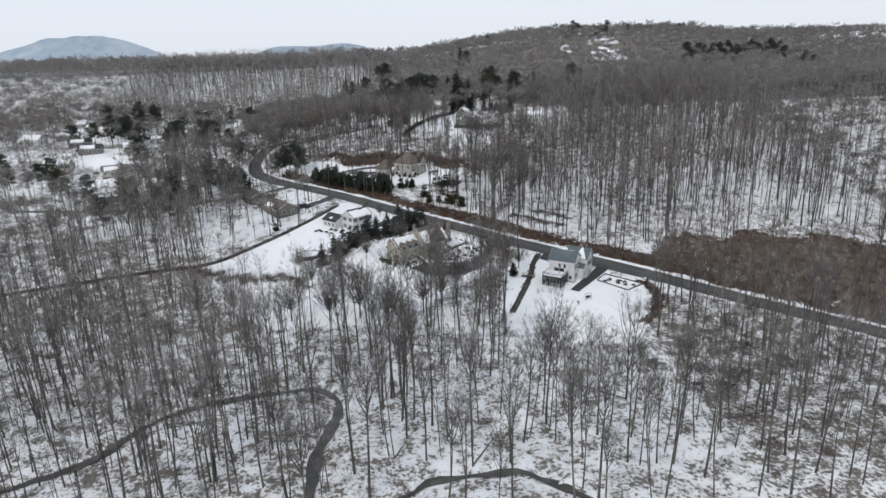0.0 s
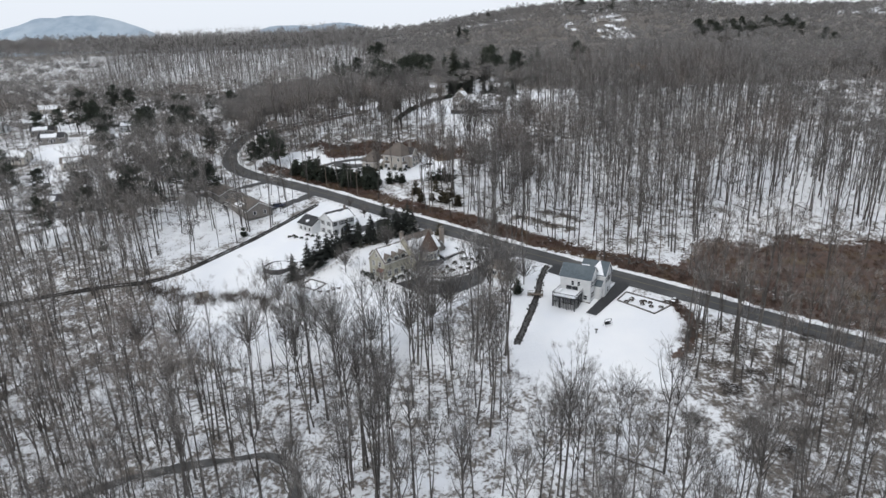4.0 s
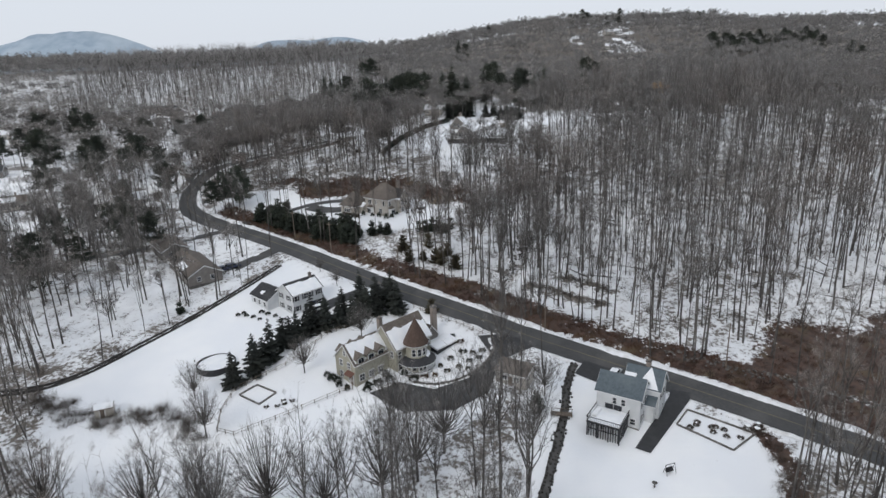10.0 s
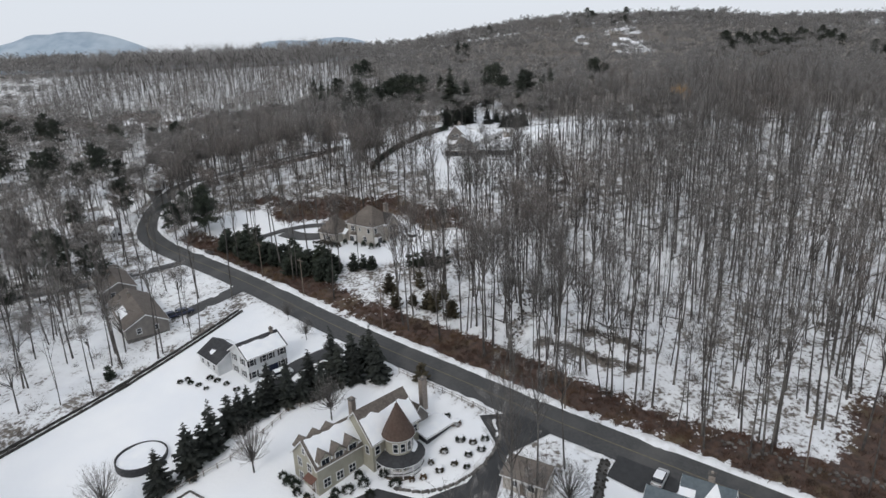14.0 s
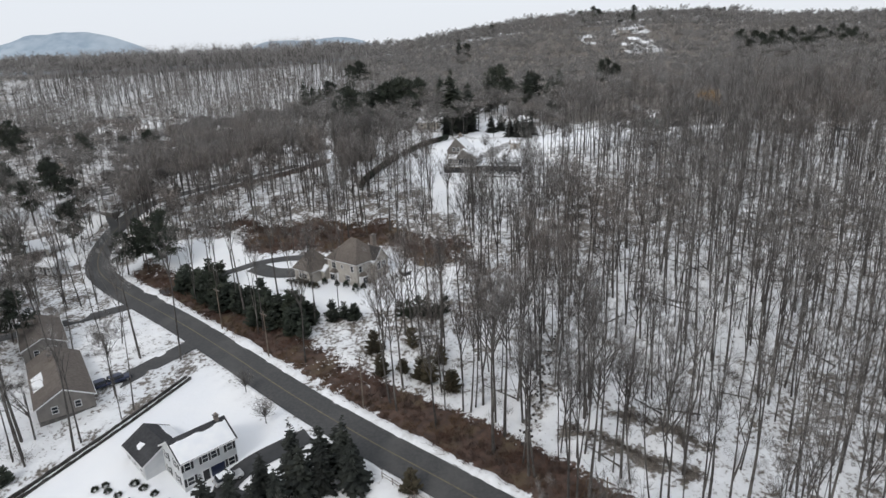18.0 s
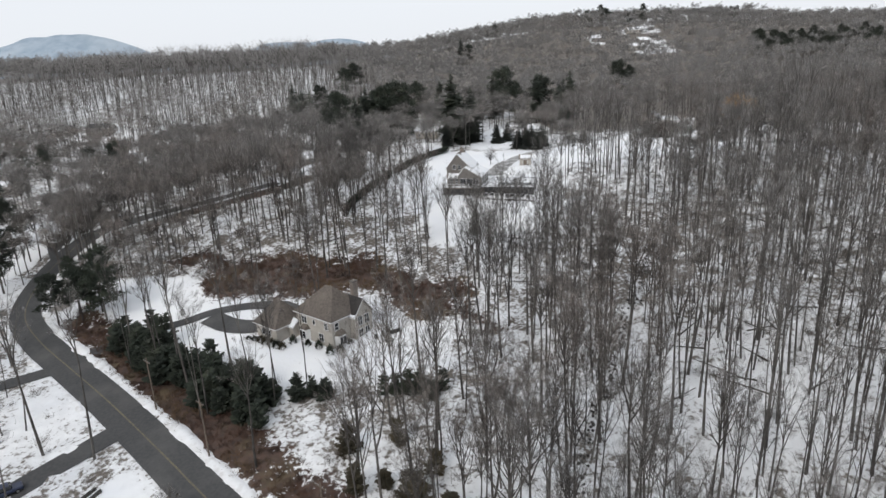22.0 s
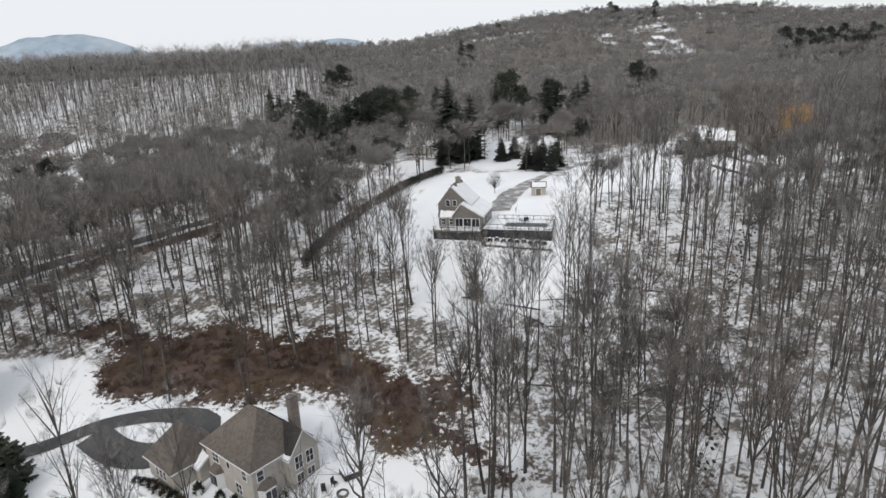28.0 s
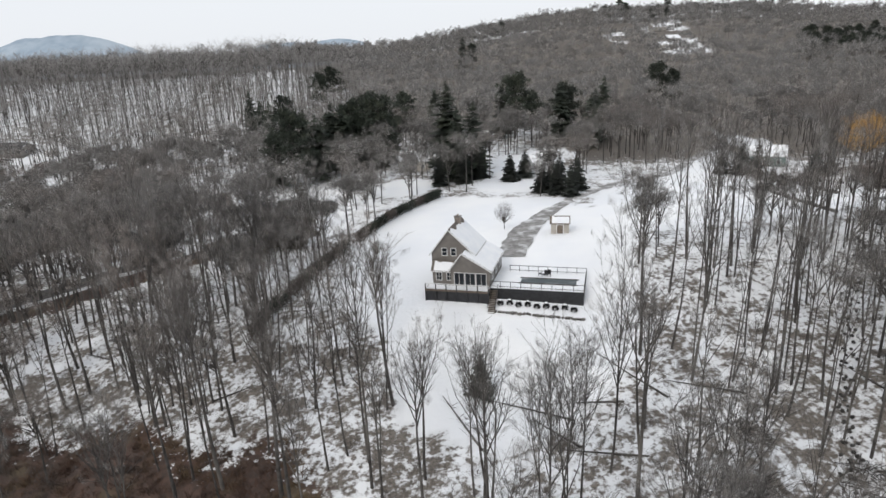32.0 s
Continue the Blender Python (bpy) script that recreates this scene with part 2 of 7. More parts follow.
BROWN_ROOF = surface("brown_shingles", (0.105, 0.088, 0.076), (0.165, 0.142, 0.124), 2.2, 0.9, 0.5, (0.20, 0.175, 0.15), 0.3, 0.5, stripes=0.14)
RUST_ROOF = surface("rust_shingles", (0.075, 0.05, 0.04), (0.11, 0.076, 0.06), 2.5, 0.9, 0.5, (0.08, 0.045, 0.035), 0.5, 0.6, stripes=0.14)
DARK_ROOF = surface("charcoal_shingles", (0.022, 0.023, 0.026), (0.045, 0.046, 0.05), 2.2, 0.85, 0.5, (0.065, 0.065, 0.068), 0.3, 0.5, stripes=0.14)
GRAVEL = surface("snowy_gravel", (0.16, 0.155, 0.15), (0.32, 0.315, 0.31), 0.9, 0.9, 0.5, (0.74, 0.75, 0.77), 0.35, 0.8)
# near-black, less rough shingles for the hipped house's side gable
NEAR_BLACK_ROOF = surface("near_black_shingles", (0.018, 0.016, 0.016), (0.04, 0.036, 0.034), 2.2, 0.6, 0.5, (0.06, 0.054, 0.05), 0.4, 0.5, stripes=0.14)
DARK = surface("dark_paint", (0.018, 0.019, 0.022), (0.035, 0.036, 0.04), 2.0, 0.6, 0.2)
WOOD = surface("weathered_wood", (0.12, 0.095, 0.075), (0.20, 0.165, 0.135), 2.5, 0.9, 0.4, (0.09, 0.075, 0.06), 0.4, 0.6)
BRICK = surface("chimney_brick", (0.25, 0.21, 0.18), (0.36, 0.32, 0.285), 4.0, 0.9, 0.6, (0.19, 0.165, 0.15), 0.6, 0.6, stripes=0.2)
RED_DOOR = surface("red_awning", (0.12, 0.06, 0.045), (0.16, 0.08, 0.06), 2.0, 0.8, 0.2)
TARP = surface("pool_cover", (0.035, 0.05, 0.055), (0.06, 0.08, 0.085), 1.0, 0.5, 0.2, (0.25, 0.27, 0.28), 0.5, 0.5)
METAL = surface("grey_metal", (0.30, 0.31, 0.32), (0.38, 0.385, 0.39), 3.0, 0.4, 0.1, metal=0.7)
CARPAINT = surface("silver_paint", (0.45, 0.46, 0.47), (0.50, 0.51, 0.52), 1.0, 0.3, 0.0, metal=0.3)
BLUEPAINT = surface("dark_blue_paint", (0.02, 0.028, 0.06), (0.03, 0.04, 0.08), 1.0, 0.3, 0.0, metal=0.2)
RUBBER = surface("rubber", (0.012, 0.012, 0.013), (0.02, 0.02, 0.021), 4.0, 0.9, 0.1)
WATER = surface("creek_water", (0.030, 0.029, 0.027), (0.062, 0.058, 0.052), 0.5, 0.3, 0.2, (0.12, 0.115, 0.11), 0.35, 0.6)
# blue-grey of the air's haze put into the colour of the far ridge
FAR_HILL = surface("hazed_wooded_mountain", (0.26, 0.33, 0.40), (0.36, 0.43, 0.50), 0.02, 1.0, 0.0, (0.46, 0.52, 0.57), 0.004, 0.6)
GREEN_WALL = surface("green_siding", (0.13, 0.17, 0.16), (0.18, 0.22, 0.21), 1.0, 0.7, 0.4, stripes=0.15)
GLASS = bpy.data.materials.new("window_glass")
GLASS.use_nodes = True
GLASS.node_tree.nodes["Principled BSDF"].inputs["Base Color"].default_value = (0.02, 0.024, 0.03, 1)
GLASS.node_tree.nodes["Principled BSDF"].inputs["Roughness"].default_value = 0.06


# ---- helpers of shape ----
def part(name, bm, material, parent=None, label=""):
    me = bpy.data.meshes.new(name)
    bm.to_mesh(me)
    bm.free()
    me.materials.append(material)
    ob = new(name, me)
    ob.parent = parent
    return tagged(ob, label)


def mesh_part(name, verts, faces, material, parent=None, label=""):
    me = bpy.data.meshes.new(name)
    me.from_pydata([tuple(v) for v in verts], [], faces)
    me.materials.append(material)
    ob = new(name, me)
    ob.parent = parent
    return tagged(ob, label)


def thing(name, m, label, category, group="", kind=""):
    ob = new(name)
    ob.empty_display_size = 0.5
    ob.matrix_world = m
    return tagged(ob, label, category, group, kind)


def box(bm, x0, x1, y0, y1, z0, z1, bevel=0.0):
    g = bmesh.ops.create_cube(bm, size=1)["verts"]
    for v in g:
        v.co = Vector((x0 + (x1 - x0) * (v.co.x + 0.5), y0 + (y1 - y0) * (v.co.y + 0.5), z0 + (z1 - z0) * (v.co.z + 0.5)))
    if bevel:
        es = {e for v in g for e in v.link_edges}
        bmesh.ops.bevel(bm, geom=list(es), offset=bevel, segments=1, affect="EDGES")
    return bm


def one_box(*a, **k):
    return box(bmesh.new(), *a, **k)


def slab(bm, corners, thick):
    """A plate on a ring of corners, its thickness straight down."""
    n = len(corners)
    top = [bm.verts.new(c) for c in corners]
    low = [bm.verts.new(Vector(c) - Vector((0, 0, thick))) for c in corners]
    bm.faces.new(top)
    bm.faces.new(low[::-1])
    for i in range(n):
        bm.faces.new((top[i], low[i], low[(i + 1) % n], top[(i + 1) % n]))
    return bm


def cone(bm, r0, r1, z0, z1, sides=16, x=0, y=0):
    a = [bm.verts.new((x + r0 * math.cos(2 * math.pi * i / sides), y + r0 * math.sin(2 * math.pi * i / sides), z0)) for i in range(sides)]
    if r1 < 1e-4:
        b = [bm.verts.new((x, y, z1))]
    else:
        b = [bm.verts.new((x + r1 * math.cos(2 * math.pi * i / sides), y + r1 * math.sin(2 * math.pi * i / sides), z1)) for i in range(sides)]
        bm.faces.new(b)
    bm.faces.new(a[::-1])
    for i in range(sides):
        j = (i + 1) % sides
        bm.faces.new((a[i], a[j], b[j], b[i]) if len(b) > 1 else (a[i], a[j], b[0]))
    return bm


# ---- lie of the land ----
PROFILE = ((-400, -16), (60, -11), (110, -9), (140, -6.8), (165, -4.4), (185, -1.6), (205, 1.6), (230, 5.6), (250, 8.8), (285, 14.2), (305, 17.6), (325, 21.0), (336, 24.2), (345, 27.2), (365, 28.8), (430, 30.5), (520, 34), (700, 47), (820, 60), (950, 74), (1100, 70), (3000, 40))
PX = np.array([p[0] for p in PROFILE], float)
PZ = np.array([p[1] for p in PROFILE], float)
_d = np.diff(PZ) / np.diff(PX)
PS = np.zeros(len(PX))
PS[1:-1] = np.where(_d[:-1] * _d[1:] > 0, 2 * _d[:-1] * _d[1:] / np.where(_d[:-1] + _d[1:] == 0, 1, _d[:-1] + _d[1:]), 0)


def sm(a, b, v):
    t = np.clip((v - a) / (b - a), 0, 1)
    return t * t * (3 - 2 * t)


def lands(x, y):
    x, y = np.asarray(x, float), np.asarray(y, float)
    i = np.clip(np.searchsorted(PX, y) - 1, 0, len(PX) - 2)
    h = PX[i + 1] - PX[i]
    t = np.clip((y - PX[i]) / h, 0, 1)
    z = (2 * t**3 - 3 * t * t + 1) * PZ[i] + (t**3 - 2 * t * t + t) * h * PS[i] + (3 * t * t - 2 * t**3) * PZ[i + 1] + (t**3 - t * t) * h * PS[i + 1]
    z = z + 0.07 * np.clip(x, -140, 120) * sm(200, 300, y) * (1 - 0.95 * sm(345, 440, y) * (x > 0))
    z = z + 22 * sm(-60, 170, x) * (1 - 0.5 * sm(300, 480, x)) * sm(600, 930, y)
    z = z + (28 * sm(503, 660, y) - 25 * sm(670, 900, y)) * sm(20, -110, x)
    return z


def land(x, y):
    return float(lands(x, y))


def inside(poly, x, y):
    x, y = np.asarray(x, float), np.asarray(y, float)
    r = np.zeros(x.shape, bool)
    n = len(poly)
    for i in range(n):
        (a, b), (c, d) = poly[i], poly[(i + 1) % n]
        if b == d:
            continue
        r ^= ((b > y) != (d > y)) & (x < (c - a) * (y - b) / (d - b) + a)
    return r


def line_gap(path, x, y):
    """Distance to a broken line, and the signed side of its nearest piece."""
    x, y = np.asarray(x, float), np.asarray(y, float)
    best, side = np.full(x.shape, 1e9), np.zeros(x.shape)
    for (a, b), (c, d) in zip(path, path[1:]):
        l2 = (c - a) ** 2 + (d - b) ** 2
        t = np.clip(((x - a) * (c - a) + (y - b) * (d - b)) / l2, 0, 1)
        g = np.hypot(x - a - t * (c - a), y - b - t * (d - b))
        s = (c - a) * (y - b) - (d - b) * (x - a)
        side = np.where(g < best, np.sign(s), side)
        best = np.minimum(g, best)
    return best, side


def smooth_path(pts, step=2.0):
    """Points along a soft curve through pts."""
    out = []
    p = [Vector((*q, 0)) for q in pts]
    p = [2 * p[0] - p[1], *p, 2 * p[-1] - p[-2]]
    for i in range(1, len(p) - 2):
        n = max(2, int((p[i + 1] - p[i]).length / step))
        for j in range(n):
            t = j / n
            out.append(0.5 * (2 * p[i] + (p[i + 1] - p[i - 1]) * t + (2 * p[i - 1] - 5 * p[i] + 4 * p[i + 1] - p[i + 2]) * t * t + (3 * p[i] - p[i - 1] - 3 * p[i + 1] + p[i + 2]) * t**3))
    out.append(p[-2])
    return [(v.x, v.y) for v in out]


ROAD = smooth_path([(190, 70), (140, 113), (118, 132), (103, 145), (88, 157.5), (77, 166.5), (65.5, 175.5), (53, 184.5), (42, 192), (31, 199.5), (23, 205), (9, 215.5), (-7, 227.5), (-22, 240), (-37, 254), (-52, 268), (-66, 280.5), (-80, 293), (-90, 304), (-96, 317), (-98, 330), (-94, 343), (-82, 356), (-66, 368), (-50, 385)])
LANE = smooth_path([(-62, 284), (-100, 268), (-135, 262), (-190, 268)], 3)
SIDE_DRIVE = smooth_path([(-46, 260), (-52, 252.5), (-57, 246)])
VALLEY_LANE = smooth_path([(-96, 330), (-110, 352), (-132, 400), (-120, 440), (-100, 470)], 4)
GREY_DRIVE = smooth_path([(-68, 284), (-57.6, 291), (-49, 294.5), (-43, 297.5), (-35, 298.5), (-28, 297), (-25.5, 293.5), (-30.5, 290), (-37, 291), (-43.5, 295.5)], 1.5)
BACK_DRIVE = smooth_path([(24, 358), (26, 366), (30.3, 377.6), (41, 396), (59, 417), (76, 427), (90, 446), (115, 479), (122, 510)])
FAR_DRIVE = smooth_path([(150, 345), (128, 356), (110, 366), (100, 372)])
CREEK = smooth_path([(-95, 88), (-80, 94), (-68.8, 101), (-62.5, 112), (-56, 117.5), (-46.6, 121), (-36, 123), (-29.5, 123.5), (-24, 119), (-23.5, 110), (-25.3, 101), (-24.3, 88), (-23, 60)])
BROOK = smooth_path([(-14, 84), (-6.4, 90), (-3.9, 92.5), (1.3, 93.5), (6.2, 94), (12, 94.6), (16, 92.6), (24, 87)])
WALL_LANE = smooth_path([(-150, 172), (-107, 185.5), (-95, 189.5), (-79, 193), (-72, 198.5), (-65.2, 207.3), (-57.7, 218.4), (-49.6, 233), (-42.8, 246.6)])
GULLY = smooth_path([(83, 350), (72, 333), (61, 316), (52, 298), (47, 287), (41, 276), (35.5, 263), (31, 254), (26, 242), (22.5, 231.5), (20, 224)])
CREEK_STONES = smooth_path([(31.2, 194.5), (28.5, 188), (26.3, 180), (24.3, 173.8), (21.4, 166), (18, 157)])

WHITE_YARD = ((31, 196), (20, 184), (16.5, 157), (17, 143), (23, 136), (34, 138.5), (48, 138), (53, 148), (59, 166), (62, 176), (45, 193))
VIC_YARD = ((18, 206), (-5, 223), (-22, 237), (-40, 252), (-57, 219), (-72, 199), (-79, 191), (-69, 174), (-62, 164), (-45, 150), (-20, 153), (-9, 156), (-3, 166), (8, 178), (22, 190))
GREY_YARD = ((-84, 298), (-78, 320), (-62, 318), (-50, 313), (-33, 300), (-8, 297), (10.6, 285), (9, 269), (-6, 266), (-26, 271), (-40, 277), (-55, 288), (-70, 286))
DECK_YARD = ((6, 319), (3, 335), (-6, 345), (-10, 372), (10, 414), (40, 404), (48, 384), (46, 357), (43, 345), (40, 330), (30, 318), (18, 312))
EAST_YARD = ((47, 366), (46, 392), (52, 408), (76, 426), (92, 446), (104, 462), (118, 450), (122, 420), (122, 384), (100, 364), (84, 366), (66, 364))
WEST_YARD = ((-60, 222), (-46, 247), (-50, 258), (-66, 274), (-110, 262), (-128, 230), (-100, 205), (-80, 200))
FIELD_NORTH = ((-20, 372), (-12, 400), (-24, 412), (-34, 396))
FAR_FIELD = ((-176, 494), (-140, 492), (-138, 508), (-172, 512))
FAR_YARD = ((-215, 535), (-180, 535), (-178, 556), (-215, 556))
HILL_YARDS = (((180, 760), (225, 756), (232, 800), (188, 806)), ((200, 850), (240, 846), (246, 880), (205, 884)), ((160, 800), (176, 800), (180, 850), (160, 850)))
CLEAR = (WHITE_YARD, VIC_YARD, GREY_YARD, DECK_YARD, EAST_YARD, FIELD_NORTH, FAR_FIELD, FAR_YARD) + HILL_YARDS
LEAF_HILL = ((-66, 328), (-52, 315), (-43, 304), (-31, 299.5), (-24, 301), (-13, 299), (-2, 293.5), (4, 289), (11, 283), (15.5, 278), (17.5, 283), (13, 294), (5, 303.5), (-6, 313), (-24, 321), (-42, 323), (-53, 327))
DIRT = smooth_path([(60.5, 172), (61.5, 165), (58.5, 157), (53, 150)])
MAT_ONE = ((35, 229.5), (40.5, 227.8), (46.5, 222.8))
MAT_TWO = ((27, 227), (33, 223.5), (39, 219), (44, 216))
LEAF_EAST = ((66, 190), (70, 200), (77, 205), (92, 205), (112, 206), (146, 196), (180, 150), (150, 118), (120, 143), (100, 160), (84, 174))


VALLEY_YARDS = ((-196, 356, 11), (-184, 368, 10), (-186, 338, 9), (-176, 316, 11), (-158, 299, 9), (-268, 478, 14), (-143, 250, 10), (-128, 228, 9), (-148, 332, 7), (-128, 316, 6), (-104, 317, 7), (-110, 343, 8), (-124, 348, 10), (-141, 357, 8), (-112, 333, 7), (-151, 480, 9), (-240, 420, 12), (-215, 395, 9), (-210, 300, 10), (-176, 272, 10), (-30, 428, 11), (-40, 406, 9), (0, 428, 9), (30, 424, 9), (50, 470, 9), (-58, 440, 9), (-54, 424, 8), (-48, 453, 7), (-19, 393, 8), (-20, 407, 7), (35, 458, 9), (33, 442, 8), (122, 476, 10), (19, 494, 6))
OVAL = ((-72, 315), (-56, 317), (-43, 303), (-42, 293), (-62, 298))


def brush_at(x, y):
    g, s = line_gap(ROAD, x, y)
    bank = sm(4.0, 5.2, g) * sm(16.5, 10.0, g) * (s < 0) * (x > -78) * (x < 150) * (1.05 + 0.25 * np.sin(x * 0.11))
    strip_ = 0.85 * sm(2.4, 1.0, line_gap(DIRT, x, y)[0])
    return np.maximum(np.maximum(bank, strip_), np.maximum(soft(LEAF_HILL, x, y, 5.0), soft(LEAF_EAST, x, y, 5.0)))


def soft(poly, x, y, width):
    """1 well inside an outline, 0 well outside, with a wavering edge."""
    wx, wy = x + 2.5 * np.sin(y * 0.31 + 0.5 * np.sin(x * 0.5)), y + 2.5 * np.sin(x * 0.27 + 1.0)
    g, _ = line_gap((*poly, poly[0]), wx, wy)
    return 0.5 + np.where(inside(poly, wx, wy), 0.5, -0.5) * np.minimum(1, g / width)


def clear_at(x, y):
    c = np.zeros(np.shape(x), bool)
    for poly in CLEAR:
        c |= inside(poly, x, y)
    for yx, yy, r in VALLEY_YARDS:
        c |= np.hypot(x - yx, (y - yy) * 0.8) < r
    return c | inside(OVAL, x, y)


def sheet(name, xs, ys, dig=None):
    X, Y = np.meshgrid(xs, ys)
    Z = lands(X, Y)
    if dig is not None:
        Z = Z + dig(X, Y)
    n, m_ = len(xs), len(ys)
    v = np.stack([X.ravel(), Y.ravel(), Z.ravel()], 1)
    i = np.arange(n * (m_ - 1)).reshape(m_ - 1, n)[:, :-1].ravel()
    f = np.stack([i, i + 1, i + 1 + n, i + n], 1)
    me = bpy.data.meshes.new(name)
    me.from_pydata(v.tolist(), [], f.tolist())
    return me, X.ravel(), Y.ravel()


def roughen(X, Y):
    """Hollows of the creeks, and small unevenness in the woods."""
    g1, _ = line_gap(CREEK, X, Y)
    g2, _ = line_gap(BROOK, X, Y)
    g = np.minimum(g1, g2)
    d = -0.9 * np.exp(-(g / 2.2) ** 2) - 0.5 * np.exp(-(line_gap(GULLY, X, Y)[0] / 1.8) ** 2)
    wild = 1.0 - np.maximum(clear_at(X, Y), (line_gap(ROAD, X, Y)[0] < 8)).astype(float)
    d = d + wild * 0.18 * (np.sin(X * 0.55 + 1.3 * np.sin(Y * 0.31)) * np.sin(Y * 0.47 + np.sin(X * 0.23)))
    return d


# one sheet: fine where the camera passes, coarse to the horizon
fine_x = np.arange(-160, 161, 2.0)
fine_y = np.arange(70, 451, 2.0)
xs = np.concatenate([-np.geomspace(3800, 168, 46), fine_x, np.geomspace(168, 3800, 46)])
ys = np.concatenate([np.linspace(-900, 60, 25), fine_y, np.geomspace(458, 4200, 110)])
gm, GX, GY = sheet("ground", xs, ys, roughen)
clear = clear_at(GX, GY)
lit = np.where(clear, 0.0, 0.74)
lit = np.where(~clear & (GX > 4) & (GY > 210) & (GY < 345), np.where(GY > 262, np.where((GX > 15) & (GY > 285), 0.82, 0.66), 0.52), lit)
lit = np.where(inside(WEST_YARD, GX, GY), 0.42, lit)
lit = np.where((line_gap(ROAD, GX, GY)[0] < 6), 0.5, lit)
lit = lit + np.where(clear, 0, 0.25 * np.sin(GX * 0.06 + 1.0 + np.sin(GY * 0.05)) * np.sin(GY * 0.075 + np.sin(GX * 0.04)))
lit = np.where((GX < -75) & ~clear, lit + 0.15, lit)
lit = np.where((GX > 55) & (GY < 165) & ~clear, 0.95, lit)
leafy = np.maximum(sm(430, 490, GY) * sm(30, 90, GX), sm(520, 600, GY) * (1 - sm(-30, -90, GX) * sm(760, 640, GY)))
lit = np.where(~clear, lit + leafy * (1.9 + 0.4 * np.sin(GX * 0.021 + 2 * np.sin(GY * 0.013)) * np.sin(GY * 0.018 + GX * 0.007)), lit)
creek_gap = np.minimum(line_gap(CREEK, GX, GY)[0], line_gap(BROOK, GX, GY)[0])
lit = np.where(~clear & inside(((-285, 500), (-20, 515), (-40, 640), (-120, 700), (-300, 690)), GX, GY), 0.78 + 0.2 * np.sin(GX * 0.09 + np.sin(GY * 0.1)), lit)
# litter beside the creeks, its dark also standing in for the banks' shadows
lit = np.where(creek_gap < 3.0, 1.25, lit)
lit = np.where(line_gap(GULLY, GX, GY)[0] < 2.0, 0.72, lit)
lit = np.where(np.minimum(line_gap(MAT_ONE, GX, GY)[0], line_gap(MAT_TWO, GX, GY)[0]) < 1.8, 1.3, lit)
lit = np.where(~clear & (GX < -20) & (GY < 150), 0.8, lit)
lit = np.where(~clear & (GX >= -20) & (GX <= 52) & (GY < 150), 0.7, lit)
lit = np.where(~clear & (GX < 16) & (GY > 296) & (GY < 338), 0.95, lit)
for attr_name, values in (("litter", lit), ("brush", brush_at(GX, GY))):
    at = gm.attributes.new(attr_name, "FLOAT", "POINT")
    at.data.foreach_set("value", np.ascontiguousarray(values, dtype=np.float32))
gm.materials.append(GROUND)
gm.shade_smooth()
tagged(new("ground", gm), "snow-covered ground with leaf litter showing between trees", "ground", kind="structure")


def ribbon(name, path, half, material, lift=0.06, label="", category="road", kind="structure", parent=None, crown=0.0, wobble=0.0, thick=0.0):
    """A strip draped over the land along a path; half: half width, or a function of the way along."""
    v, f = [], []
    n = len(path)
    across = (-1, -0.5, 0, 0.5, 1)
    for i, (x, y) in enumerate(path):
        a, b = path[max(0, i - 1)], path[min(n - 1, i + 1)]
        d = Vector((b[0] - a[0], b[1] - a[1])).normalized()
        h = half(i / (n - 1)) if callable(half) else half
        for s in across:
            w = h * s * (1 + wobble * (random.random() - 0.5))
            px, py = x - d.y * w, y + d.x * w
            v.append((px, py, land(px, py) + lift + crown * (1 - s * s)))
    for i in range(n - 1):
        for j in range(4):
            a = i * 5 + j
            f.append((a, a + 1, a + 6, a + 5))
    ob = mesh_part(name, v, f, material, parent)
    if parent is None:
        tagged(ob, label, category, kind=kind)
    return ob


ribbon("road", ROAD, 3.3, ASPHALT, 0.09, "two-lane grey asphalt road between ploughed snow banks", crown=0.05)
ribbon("road_line", ROAD, 0.13, PAINT, 0.16, "faded double yellow line along the road", "road marking", wobble=0.2)
ribbon("driveway", SIDE_DRIVE, 2.4, ASPHALT, 0.11, "wet asphalt driveway beside a house", "driveway")
ribbon("lane", LANE, 2.0, ASPHALT, 0.07, "narrow asphalt lane through the trees", "road")
ribbon("lane", VALLEY_LANE, 2.2, ASPHALT, 0.07, "narrow asphalt lane through the wooded valley", "road")
ribbon("driveway", GREY_DRIVE, lambda t: 1.5 + 1.0 * sm(0.55, 0.7, t), ASPHALT, 0.1, "curved asphalt driveway looping before a house", "driveway")
ribbon("driveway", BACK_DRIVE, lambda t: 2.8 - 1.3 * float(sm(0.1, 0.25, t)), GRAVEL, 0.1, "ploughed gravel driveway behind a house", "driveway", wobble=0.3)
ribbon("driveway", FAR_DRIVE, 1.6, ASPHALT, 0.1, "ploughed driveway up to a far house", "driveway", wobble=0.2)
ribbon("water", CREEK, lambda t: 0.85 + 0.5 * math.sin(t * 46) * math.sin(t * 17) + 0.45 * float(sm(0.6, 0.75, t)), WATER, -0.5, "narrow dark creek winding through the snow", "creek", wobble=0.7)
ribbon("water", BROOK, lambda t: 0.85 + 0.3 * math.sin(t * 23), WATER, -0.5, "narrow dark creek winding through the snow", "creek", wobble=0.7)


def offset(path, d):
    out = []
    for i, (x, y) in enumerate(path):
        a, b = path[max(0, i - 1)], path[min(len(path) - 1, i + 1)]
        t = Vector((b[0] - a[0], b[1] - a[1])).normalized()
        out.append((x - t.y * d, y + t.x * d))
    return out


